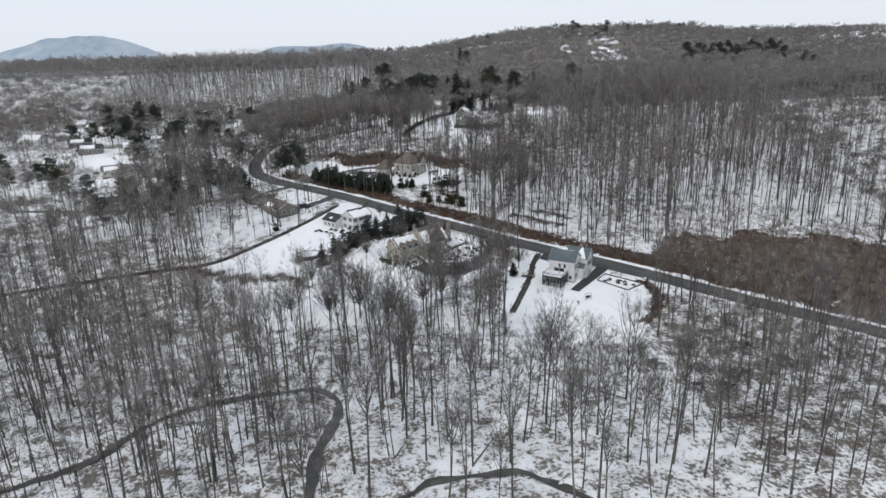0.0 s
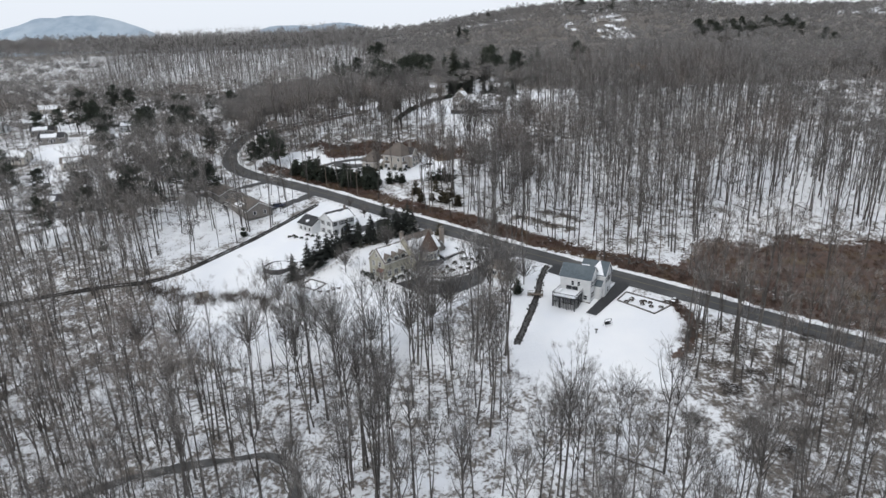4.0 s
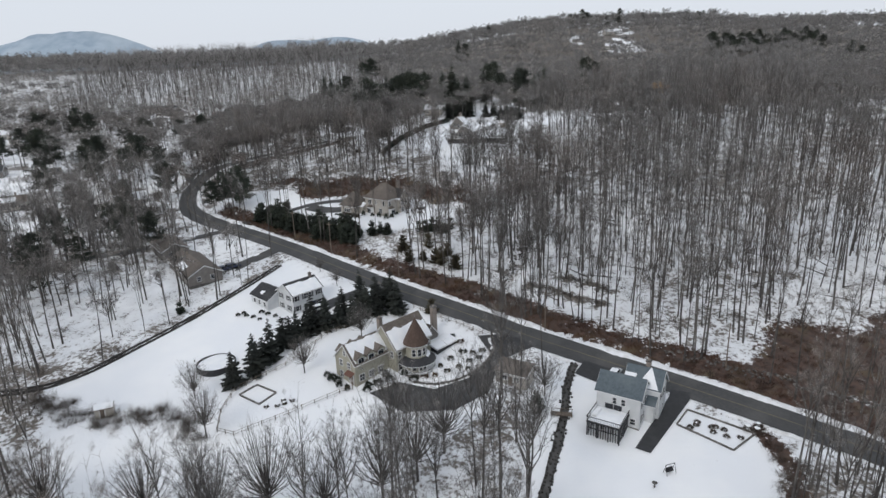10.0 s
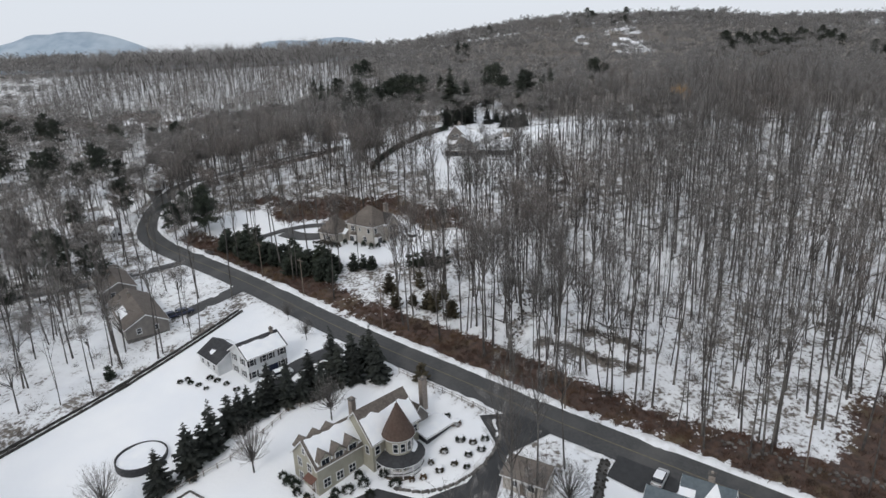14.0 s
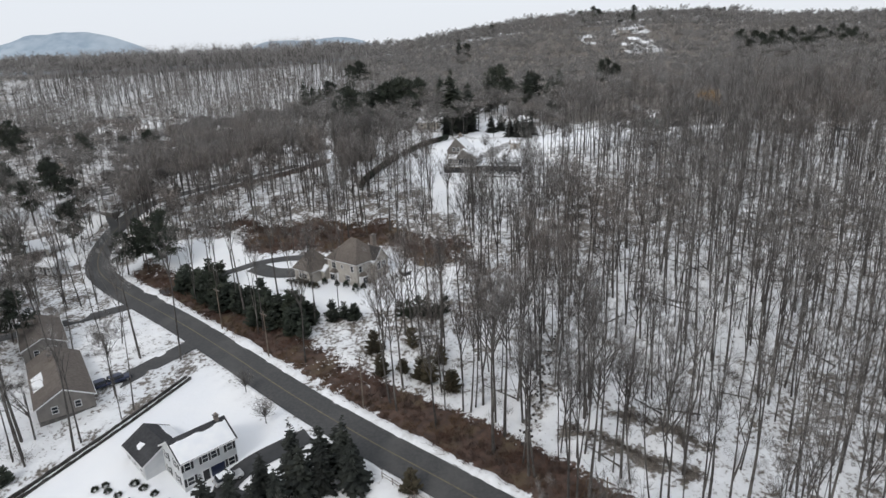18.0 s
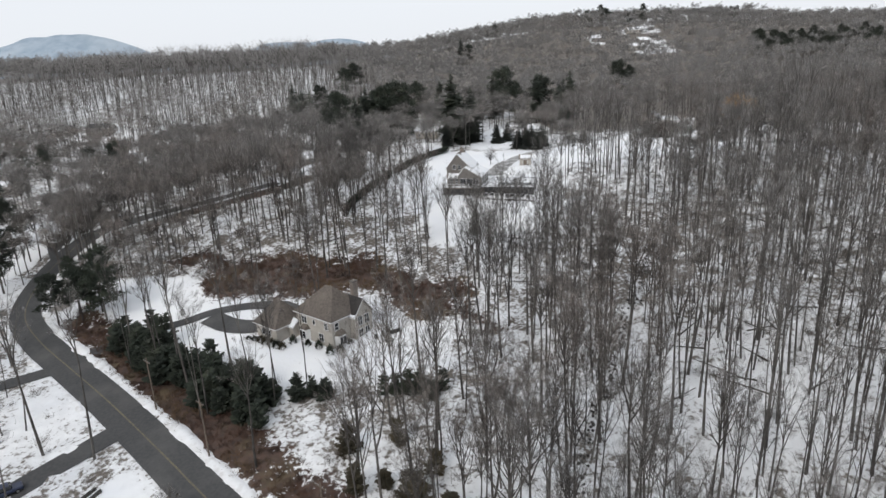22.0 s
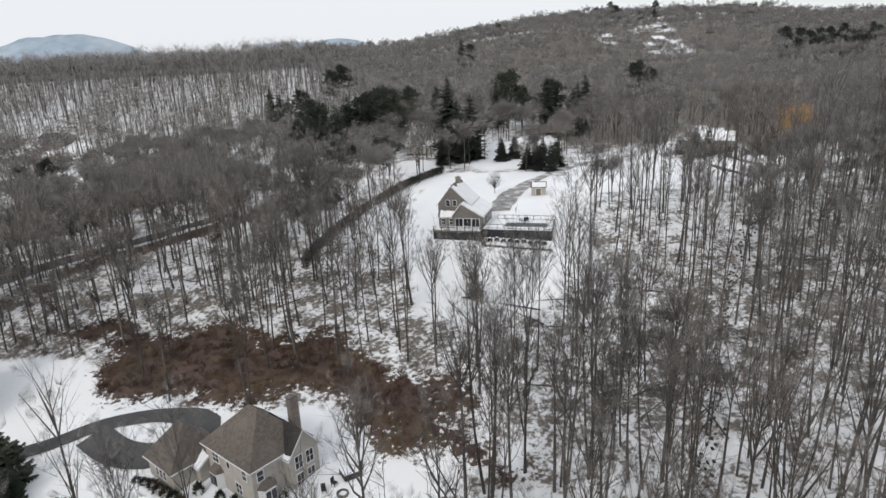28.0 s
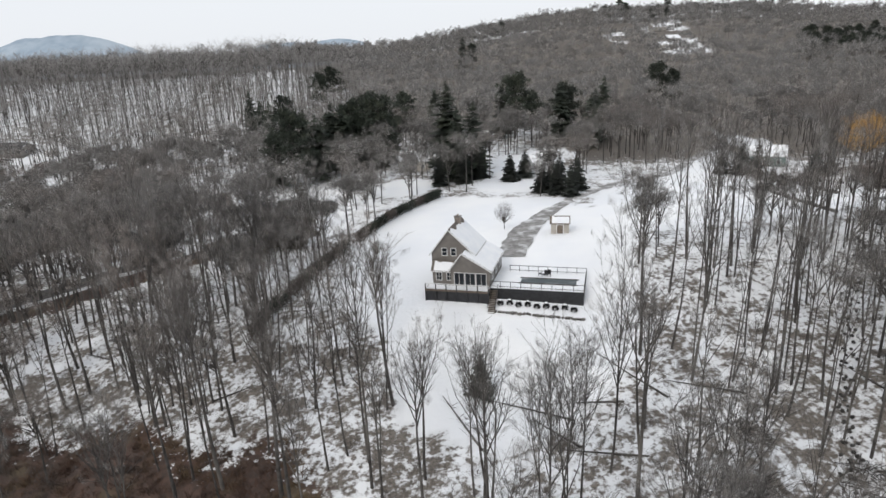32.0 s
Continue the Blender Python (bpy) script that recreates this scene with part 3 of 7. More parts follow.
def bank(name, path, width, height, material, label, gaps=()):
    """A ploughed, lumpy ridge of snow along a path."""
    v, f = [], []
    n = len(path)
    rows_ = 6
    for i, (x, y) in enumerate(path):
        a, b = path[max(0, i - 1)], path[min(n - 1, i + 1)]
        d = Vector((b[0] - a[0], b[1] - a[1])).normalized()
        k = 0.6 + 0.95 * noise.noise((x * 0.13, y * 0.13, 3)) + 0.45 * noise.noise((x * 0.9, y * 0.9, 5))
        for gx, gy, gr in gaps:
            k *= float(sm(gr * 0.7, gr, math.hypot(x - gx, y - gy)))
        for j in range(rows_):
            s = j / (rows_ - 1)
            w = (s - 0.5) * width * (0.7 + 0.5 * max(k, 0)) + 0.5 * noise.noise((x * 0.4, y * 0.4, 9))
            px, py = x - d.y * w, y + d.x * w
            v.append((px, py, land(px, py) - 0.12 + max(0, k) * (height * math.sin(math.pi * s) + 0.2)))
    for i in range(n - 1):
        for j in range(rows_ - 1):
            a = i * rows_ + j
            f.append((a, a + 1, a + rows_ + 1, a + rows_))
    ob = mesh_part(name, v, f, material)
    ob.data.shade_smooth()
    return tagged(ob, label, "snow bank", kind="structure")


fine_road = smooth_path(ROAD[::2], 0.7)
bank("snow_bank", offset(fine_road, -4.2), 1.9, 0.42, SLUSH, "ploughed snow bank along the road verge", ((-94, 300, 6),))
bank("snow_bank", offset(fine_road, 3.9), 1.0, 0.28, SLUSH, "low ploughed snow bank along the road verge", ((19, 202, 9), (-48, 263, 8), (44, 190, 12), (54, 183, 7), (-70, 277, 8), (-100, 322, 8)))


# ---- trees ----
class Soup:
    """Triangles gathered fast; joined at the end."""

    def __init__(self):
        self.v, self.f, self.n = [], [], 0

    def add(self, v, f):
        v = np.asarray(v, float)
        self.v.append(v)
        self.f.append(np.asarray(f, int) + self.n)
        self.n += len(v)

    def arrays(self):
        return np.concatenate(self.v), np.concatenate(self.f)


def tri_mesh(name, v, f, materials, index=None, thick=None):
    me = bpy.data.meshes.new(name)
    me.vertices.add(len(v))
    me.vertices.foreach_set("co", np.ascontiguousarray(v, dtype=np.float32).ravel())
    me.loops.add(3 * len(f))
    me.loops.foreach_set("vertex_index", np.ascontiguousarray(f, dtype=np.int32).ravel())
    me.polygons.add(len(f))
    me.polygons.foreach_set("loop_start", np.arange(0, 3 * len(f), 3, dtype=np.int32))
    for m in materials:
        me.materials.append(m)
    if index is not None:
        me.polygons.foreach_set("material_index", np.ascontiguousarray(index, dtype=np.int32))
    if thick is not None:
        me.attributes.new("thick", "FLOAT", "POINT").data.foreach_set("value", np.ascontiguousarray(thick, dtype=np.float32))
    me.update(calc_edges=True)
    return me


def limb(soup, pts, r0, r1, sides):
    """A tapered, bent tube through pts."""
    n = len(pts)
    v, f = [], []
    for i, p in enumerate(pts):
        a, b = pts[max(0, i - 1)], pts[min(n - 1, i + 1)]
        d = (b - a) / (np.linalg.norm(b - a) + 1e-9)
        u = np.cross(d, (0.3, 1, 0.2))
        u /= np.linalg.norm(u) + 1e-9
        w = np.cross(d, u)
        r = r0 + (r1 - r0) * i / (n - 1)
        for k in range(sides):
            t = 2 * math.pi * k / sides
            v.append(p + r * (math.cos(t) * u + math.sin(t) * w))
    for i in range(n - 1):
        for k in range(sides):
            a, b = i * sides + k, i * sides + (k + 1) % sides
            f += [(a, b, b + sides), (a, b + sides, a + sides)]
    soup.add(v, f)


def blade(soup, p, q, w, rng):
    s = np.cross(q - p, rng.normal(size=3))
    s *= w / (np.linalg.norm(s) + 1e-9)
    soup.add([p - s, p + s, q], [(0, 1, 2)])


def spray(soup, c, d, length, wide, g):
    """A fan of the finest twigs, thinning out from its middle to its rim."""
    d = d / (np.linalg.norm(d) + 1e-9)
    s = np.cross(d, g.normal(size=3))
    s /= np.linalg.norm(s) + 1e-9
    lift = np.cross(d, s) * wide * 0.3
    soup.add([c + lift, c - d * length * 0.5, c + s * wide * 0.5, c + d * length * 0.5, c - s * wide * 0.5], [(0, 1, 2), (0, 2, 3), (0, 3, 4), (0, 4, 1)])


def rim(n):
    return np.tile([1.0, 0.0, 0.0, 0.0, 0.0], n // 5)


def bare_tree(seed, height, spread, first, limbs, branches, twigs, sides=6, rad=0.19, twig=0.022, twig_len=1.5, lean=0.03, up=0.75, fork=False, plain=False, sprays=0, spray_size=1.8):
    """Trunk with limbs, and a crown of branches and twigs, as two triangle sets."""
    g = np.random.default_rng(seed)
    wood, crown = Soup(), Soup()
    bend = g.normal(size=2) * lean * height
    n = 6 if sides > 4 else (2 if plain else 4)
    zs = np.linspace(-0.3, height, n)
    mid = np.array([[bend[0] * math.sin(z / height * 2.2) + g.normal() * 0.05, bend[1] * math.sin(z / height * 1.7) + g.normal() * 0.05, z] for z in zs])
    limb(wood, mid, rad, rad * 0.16, sides)
    stems = [mid]
    if fork:
        a = g.random() * 6.28
        w = spread * (0.35 + 0.25 * g.random())
        h0 = height * (0.16 + 0.3 * g.random())
        fz = np.linspace(h0, height * (0.86 + 0.12 * g.random()), n)
        root = np.array([np.interp(h0, zs, mid[:, j]) for j in range(2)])
        two = np.array([[root[0] + math.cos(a) * w * ((z - h0) / (fz[-1] - h0)) ** 0.7, root[1] + math.sin(a) * w * ((z - h0) / (fz[-1] - h0)) ** 0.7, z] for z in fz])
        limb(wood, two, rad * 0.7, rad * 0.12, sides)
        stems.append(two)
    ends = []
    for i in range(limbs):
        h = height * (first + (0.97 - first) * (i + g.random()) / limbs)
        k = (h - first * height) / (height * (1 - first))
        a = i * 2.4 + g.random()
        st = stems[i % len(stems)]
        base = np.array([np.interp(h, st[:, 2], st[:, j]) for j in range(3)])
        reach = spread * (0.35 + 0.65 * math.sin(math.pi * min(1, 0.25 + 0.75 * k))) * (0.7 + 0.5 * g.random()) * (1 - 0.45 * k)
        rise = reach * up * (0.7 + 0.7 * g.random()) + 0.6
        tip = base + np.array([math.cos(a) * reach, math.sin(a) * reach, rise])
        knee = base + (tip - base) * 0.5 + np.array([math.cos(a) * reach * 0.1, math.sin(a) * reach * 0.1, -rise * 0.08])
        r = rad * 0.42 * (1 - 0.6 * k)
        if not plain:
            limb(wood, np.array([base, knee, tip] if sides > 4 else [base, tip]), r, r * 0.2, 4 if sides > 4 else 3)
        ends.append((base, knee, tip))
    ends.append((mid[-1] - np.array([0, 0, height * 0.3]), mid[-1] - np.array([0, 0, height * 0.15]), mid[-1]))
    spots = []
    for _ in range(branches):
        b, k, t = ends[g.integers(len(ends))]
        s = 0.25 + 0.75 * g.random()
        p = b + (k - b) * s * 2 if s < 0.5 else k + (t - k) * (s * 2 - 1)
        d = g.normal(size=3)
        d[2] = abs(d[2]) * 0.9 + 0.35
        d = d / np.linalg.norm(d) + 0.6 * (t - b) / (np.linalg.norm(t - b) + 1e-9)
        q = p + d * twig_len * (0.7 + 0.7 * g.random())
        if sides > 4:
            limb(crown, np.array([p, q]), 0.03, 0.008, 3)
        else:
            blade(crown, p, q, twig * 1.6, g)
        spots.append((p, q))
    for _ in range(twigs):
        p0, q0 = spots[g.integers(len(spots))]
        p = p0 + (q0 - p0) * (0.2 + 0.8 * g.random())
        d = g.normal(size=3)
        d[2] = abs(d[2]) * 0.7 + 0.25
        q = p + d / np.linalg.norm(d) * twig_len * (0.35 + 0.6 * g.random())
        blade(crown, p, q, twig, g)
    if not sprays:
        return wood.arrays(), crown.arrays()
    fine = Soup()
    for _ in range(sprays):
        p0, q0 = spots[g.integers(len(spots))]
        size = spray_size * (0.6 + 0.7 * g.random())
        spray(fine, q0 + g.normal(size=3) * 0.35, (q0 - p0) + g.normal(size=3) * 0.5, size, size * 0.62, g)
    return wood.arrays(), crown.arrays(), fine.arrays()


def round_tree(seed, height, wide, deep, count, length, w, rad=0.15, boughs=5, sprays=0, spray_size=2.2):
    """A bare tree seen from afar: trunk, boughs, and a soft rounded crown of short twigs."""
    g = np.random.default_rng(seed)
    wood, crown = Soup(), Soup()
    top = height - deep
    limb(wood, np.array([[0, 0, -0.3], [g.normal() * 0.3, g.normal() * 0.3, top]]), rad, rad * 0.5, 3)
    mid = np.array([0, 0, top])
    lobes = [(np.array([math.cos(a) * wide * 0.42, math.sin(a) * wide * 0.42, top + deep * 0.1 * g.normal()]), 0.62 + 0.2 * g.random()) for a in g.random(4) * 6.28]
    lobes.append((mid + np.array([0, 0, deep * 0.2]), 0.8))
    for i in range(boughs):
        c, k = lobes[i % len(lobes)]
        tip = c + g.normal(size=3) * np.array([wide, wide, deep]) * 0.2
        limb(wood, np.array([mid - np.array([0, 0, deep * (0.5 + 0.6 * g.random())]), tip]), rad * 0.5, 0.02, 3)
    for i in range(count):
        c, k = lobes[i % len(lobes)]
        u = g.normal(size=3)
        u /= np.linalg.norm(u)
        if u[2] < -0.35:
            u[2] = -u[2] * 0.5
        p = c + u * np.array([wide, wide, deep]) * k * g.random() ** 0.4
        d = u + g.normal(size=3) * 0.8 + np.array([0, 0, 0.35])
        blade(crown, p, p + d / np.linalg.norm(d) * length * (0.6 + 0.8 * g.random()), w, g)
    if not sprays:
        return wood.arrays(), crown.arrays()
    fine = Soup()
    for i in range(sprays):
        c, k = lobes[i % len(lobes)]
        u = g.normal(size=3)
        u /= np.linalg.norm(u)
        if u[2] < -0.35:
            u[2] = -u[2] * 0.5
        size = spray_size * (0.6 + 0.7 * g.random())
        spray(fine, c + u * np.array([wide, wide, deep]) * k * 0.85 * g.random() ** 0.5, u + g.normal(size=3) * 0.5, size, size * 0.7, g)
    return wood.arrays(), crown.arrays(), fine.arrays()


def fan_tree(seed, height, wide, limbs, twigs, rad=0.24, sprays=50):
    """An open-grown bare tree: a short trunk that opens into a dome of long rising limbs."""
    g = np.random.default_rng(seed)
    wood, crown, fine = Soup(), Soup(), Soup()
    fork = height * 0.27
    limb(wood, np.array([[0, 0, -0.3], [g.normal() * 0.08, g.normal() * 0.08, fork], [0.1 * g.normal(), 0.1 * g.normal(), height * 0.6]]), rad, rad * 0.35, 6)
    for i in range(limbs):
        a = i * 2.4 + 0.6 * g.random()
        s = math.sqrt((i + 0.5) / limbs)
        tip = np.array([math.cos(a) * wide * s, math.sin(a) * wide * s, height * (0.42 + 0.58 * math.sqrt(max(0.0, 1 - s * s))) * (0.9 + 0.12 * g.random())])
        root = np.array([0, 0, fork * (0.8 + 1.0 * g.random() * (1 - s) + 0.25 * g.random())])
        knee = root + (tip - root) * 0.42 + np.array([math.cos(a), math.sin(a), -0.3]) * wide * s * 0.12
        limb(wood, np.array([root, knee, tip]), rad * 0.34, 0.015, 4)
        for _ in range(twigs):
            t = 0.3 + 0.7 * g.random()
            p = root + (knee - root) * t / 0.42 if t < 0.42 else knee + (tip - knee) * (t - 0.42) / 0.58
            d = (tip - root) / np.linalg.norm(tip - root) + g.normal(size=3) * 0.42 + np.array([0, 0, 0.2])
            q = p + d / np.linalg.norm(d) * (0.7 + 1.2 * g.random())
            blade(crown, p, q, 0.02, g)
            for _ in range(2):
                e = d + g.normal(size=3) * 0.5
                blade(crown, p + (q - p) * 0.6, q + e / np.linalg.norm(e) * 0.5, 0.012, g)
    for _ in range(sprays):
        u = g.normal(size=3)
        u[2] = abs(u[2])
        u /= np.linalg.norm(u)
        size = 1.7 * (0.6 + 0.7 * g.random())
        spray(fine, np.array([0, 0, height * 0.42]) + u * np.array([wide, wide, height * 0.54]) * (0.6 + 0.36 * g.random()), u + g.normal(size=3) * 0.4, size, size * 0.6, g)
    return wood.arrays(), crown.arrays(), fine.arrays()


def conifer(seed, height, spread, whorls, arms, droop=0.25, first=0.06, fan=5, rad=0.16, open_=0.0, wide=0.34, shape=0.8, ragged=0.0):
    """Trunk and tiers of drooping boughs with ragged sprays."""
    g = np.random.default_rng(seed)
    wood, crown = Soup(), Soup()
    limb(wood, np.array([[0, 0, -0.3], [0.05, 0, height * 0.5], [0, 0.03, height * 0.98]]), rad, 0.02, 6)
    for i in range(whorls):
        k = (i + g.random() * 0.7) / whorls
        z = height * (first + (0.99 - first) * k)
        reach0 = spread * (1 - k) ** shape * (0.85 + 0.3 * g.random()) + 0.15
        if open_ and g.random() < open_:
            continue
        for j in range(arms):
            a = 2 * math.pi * (j + g.random() * 0.8) / arms + i
            reach = reach0 * (0.6 + 0.55 * g.random())
            d = np.array([math.cos(a), math.sin(a), 0.0])
            s = np.array([-math.sin(a), math.cos(a), 0.0])
            base = np.array([0, 0, z + g.normal() * height * ragged])
            tip = base + d * reach + np.array([0, 0, -droop * reach + 0.12 * reach * g.normal()])
            for q in range(fan):
                t0 = (q + 0.2) / fan
                c = base + (tip - base) * t0
                w = reach * wide * (1.1 - 0.7 * t0)
                for sgn in (-1, 1):
                    e = c + s * sgn * w * (0.7 + 0.6 * g.random()) + d * w * 0.7 + np.array([0, 0, -w * (0.15 + 0.5 * g.random())])
                    m_ = base + (tip - base) * min(1, t0 + 0.36)
                    crown.add([c + np.array([0, 0, 0.08]), e, m_], [(0, 1, 2)])
    return wood.arrays(), crown.arrays()


def white_pine(seed, height, spread, limbs, tufts, first=0.3, rad=0.3, taper=0.0):
    """A tall pine with uneven whorled limbs that carry rounded clumps of needles."""
    g = np.random.default_rng(seed)
    wood, crown = Soup(), Soup()
    limb(wood, np.array([[0, 0, -0.3], [g.normal() * 0.2, g.normal() * 0.2, height * 0.5], [g.normal() * 0.4, g.normal() * 0.4, height * 0.97]]), rad, 0.04, 6)
    for i in range(limbs):
        k = (i + g.random()) / limbs
        z = height * (first + (0.97 - first) * k)
        reach = spread * (0.45 + 0.55 * math.sin(math.pi * min(1.0, 0.3 + 0.62 * k))) * (0.55 + 0.6 * g.random()) * (1 - 0.5 * k**3)
        if taper:
            reach = spread * (1.02 - k) ** taper * (0.6 + 0.5 * g.random())
        a = i * 2.4 + g.random() * 0.9
        base = np.array([0, 0, z])
        tip = base + np.array([math.cos(a) * reach, math.sin(a) * reach, reach * (0.12 + 0.25 * g.random())])
        limb(wood, np.array([base, tip]), rad * 0.3, 0.03, 3)
        for t0 in (0.45, 0.75, 1.0):
            c = base + (tip - base) * t0 + g.normal(size=3) * 0.3
            r = (0.55 + 0.45 * g.random()) * (0.35 * reach + 0.2 if taper else spread * 0.27)
            for _ in range(tufts):
                u = g.normal(size=3)
                u /= np.linalg.norm(u)
                p = c + u * np.array([r, r, r * 0.55]) * g.random() ** 0.4
                d = u + g.normal(size=3) * 0.6 + np.array([0, 0, 0.5])
                q = p + d / np.linalg.norm(d) * r * 0.7
                blade(crown, p, q, r * 0.12, g)
    return wood.arrays(), crown.arrays()


def tree_thing(name, pair, mats, label, category, m, group=""):
    root = thing(name, m, label, category, group)
    for nm, (v, f), mt in zip(("trunk", "crown"), pair, mats):
        if nm == "crown" and len(pair) > 2:
            v2, f2 = pair[2]
            me = tri_mesh(nm, np.concatenate([v, v2]), np.concatenate([f, f2 + len(v)]), [mt, mats[2]], [0] * len(f) + [1] * len(f2), np.concatenate([np.ones(len(v)), rim(len(v2))]))
        else:
            me = tri_mesh(nm, v, f, [mt])
        ob = new(nm, me)
        ob.parent = root
    return root


def stand(x, y, turn=0.0, size=1.0):
    return Matrix.LocRotScale((x, y, land(x, y) - 0.05), Euler((0, 0, turn)), (size, size, size))


def woods(name, pairs, mats, pts, label, category="woodland", sizes=(0.8, 1.2), tall=1.0):
    """A far stand of trees, joined."""
    pts = np.asarray(pts)
    pick = np.random.randint(0, len(pairs), len(pts))
    V, F, I, T = [], [], [], []
    n = 0
    Z = lands(pts[:, 0], pts[:, 1])
    for t, pair in enumerate(pairs):
        sel = np.where(pick == t)[0]
        if not len(sel):
            continue
        a = np.random.rand(len(sel)) * 6.283
        s = sizes[0] + (sizes[1] - sizes[0]) * np.random.rand(len(sel))
        for mi, (v, f) in enumerate(pair):
            ca, sa = np.cos(a)[:, None], np.sin(a)[:, None]
            x = (v[None, :, 0] * ca - v[None, :, 1] * sa) * s[:, None] + pts[sel, 0][:, None]
            y = (v[None, :, 0] * sa + v[None, :, 1] * ca) * s[:, None] + pts[sel, 1][:, None]
            z = v[None, :, 2] * s[:, None] * tall + Z[sel][:, None]
            V.append(np.stack([x, y, z], 2).reshape(-1, 3))
            F.append((f[None] + (np.arange(len(sel)) * len(v))[:, None, None] + n).reshape(-1, 3))
            I.append(np.full(len(f) * len(sel), mi))
            T.append(np.tile(rim(len(v)) if mi == 2 else np.ones(len(v)), len(sel)))
            n += len(v) * len(sel)
    ob = new(name, tri_mesh(name, np.concatenate(V), np.concatenate(F), mats, np.concatenate(I), np.concatenate(T)))
    return tagged(ob, label, category, kind="stuff")


def scatter(x0, x1, y0, y1, cell):
    gx, gy = np.meshgrid(np.arange(x0, x1, cell), np.arange(y0, y1, cell))
    p = np.stack([gx.ravel(), gy.ravel()], 1)
    return p + (np.random.rand(len(p), 2) - 0.5) * cell * 1.5


def wild(p, road_gap=6.0):
    x, y = p[:, 0], p[:, 1]
    ok = ~clear_at(x, y) & (line_gap(ROAD, x, y)[0] > road_gap)
    for path, g in ((LANE, 3), (SIDE_DRIVE, 3), (VALLEY_LANE, 4), (BACK_DRIVE, 3.5), (FAR_DRIVE, 3.5), (WALL_LANE, 1.5), (CREEK, 1.5), (BROOK, 1.5)):
        ok &= line_gap(path, x, y)[0] > g
    ok &= ~(inside(LEAF_HILL, x, y) & (np.random.rand(len(p)) < 0.72)) & ~(inside(LEAF_EAST, x, y) & (np.random.rand(len(p)) < 0.8))
    ok &= ~(inside(WEST_YARD, x, y) & (np.random.rand(len(p)) < 0.45))
    for hx, hy, hr in HOUSE_SPOTS + tuple((gx_, gy_, 5.0) for gx_, gy_ in PINE_GROVE):
        ok &= np.hypot(x - hx, y - hy) > hr
    return p[ok]


PINE_GROVE = [(-40, 442), (-35, 438), (-44, 450), (-30, 452), (-26, 460), (-21, 466), (-18, 476), (-13, 464), (-8, 472), (-36, 462), (-29, 472), (-4, 500), (-72, 535), (-66, 528), (-78, 540), (-60, 532), (60, 498), (66, 480), (70, 490), (56, 486), (47, 500), (41, 506), (36, 512), (62, 508), (75, 498), (124, 560), (118, 566), (16, 436), (21, 440), (13, 442), (-53, 582), (-48, 590), (8, 520), (14, 528), (28, 770), (36, 776), (-11, 466), (-23, 464)]
HOUSE_SPOTS = ((-67, 246, 11), (-150, 271, 10), (-82, 264, 9), (109, 436, 10), (-178, 361, 9), (-285, 494, 10), (-49, 420, 9), (43, 442, 9), (0, 452, 8), (-95, 352, 8), (-104, 306, 6), (-201, 357, 9), (-171, 323, 9), (-169, 420, 8), (-176, 391, 8), (-222, 384, 9), (-258, 470, 10), (-198, 549, 12), (-118, 318, 7), (-140, 300, 8))
near_kinds = [bare_tree(100 + i, 19.0 + 1.3 * (i % 5), 2.3 + 0.5 * (i % 3), 0.5 + 0.06 * (i % 4), 13, 84, 440, rad=0.14 + 0.04 * (i % 4), twig=0.011, twig_len=1.8, up=2.4, lean=0.028, fork=i % 2 == 0, sprays=34, spray_size=1.9) for i in range(12)]
mid_kinds = [bare_tree(200 + i, 18.5 + 1.3 * (i % 5), 2.2 + 0.5 * (i % 3), 0.54 + 0.05 * (i % 4), 8, 36, 90, sides=3, rad=0.14 + 0.04 * (i % 4), twig=0.016, twig_len=1.6, up=2.4, lean=0.028, fork=i % 3 == 0, sprays=18, spray_size=2.2) for i in range(12)]
dome_kinds = [round_tree(450 + i, 13 + 1.2 * (i % 4), 5.0 + 0.6 * (i % 3), 4.2, 100, 1.5, 0.026, 0.2, 8, 56, 3.0) for i in range(8)]
far_kinds = [round_tree(300 + i, 14 + 1.5 * (i % 3), 5.2, 3.8, 18, 2.0, 0.09, 0.12, 0, 14, 4.6) for i in range(8)]

# nearer woods: first the trees one could walk up to, then the joined rest
pts = wild(scatter(-130, 150, 84, 352, 4.1))
clump = np.array([noise.noise((x * 0.07, y * 0.07, 0)) + 0.6 * noise.noise((x * 0.2, y * 0.2, 7)) for x, y in pts])
pts = pts[np.random.rand(len(pts)) < np.clip(0.68 + 0.9 * clump + 0.12 * ((pts[:, 0] > 5) & (pts[:, 1] > 212)), 0.2, 1.0)]
pts = pts[~(inside(((-12, 318), (6, 318), (4, 346), (-12, 346)), pts[:, 0], pts[:, 1]) & (np.random.rand(len(pts)) < 0.6))]
pts = pts[~(inside(((-34, 240), (12, 240), (12, 268), (-30, 275)), pts[:, 0], pts[:, 1]) & (np.random.rand(len(pts)) < 0.5))]
thin = inside(((12, 116), (62, 116), (60, 140), (12, 145)), pts[:, 0], pts[:, 1]) & ((np.random.rand(len(pts)) < 0.9) | (np.abs(pts[:, 0] - 38) < 18))
thin |= inside(((0, 138), (27, 138), (27, 182), (0, 182)), pts[:, 0], pts[:, 1]) & (np.random.rand(len(pts)) < 0.5)
thin |= inside(((-75, 136), (0, 136), (8, 176), (-75, 176)), pts[:, 0], pts[:, 1]) & (np.random.rand(len(pts)) < 0.6)
thin |= inside(((-6, 84), (50, 84), (50, 128), (-6, 128)), pts[:, 0], pts[:, 1]) & (np.random.rand(len(pts)) < 0.28)
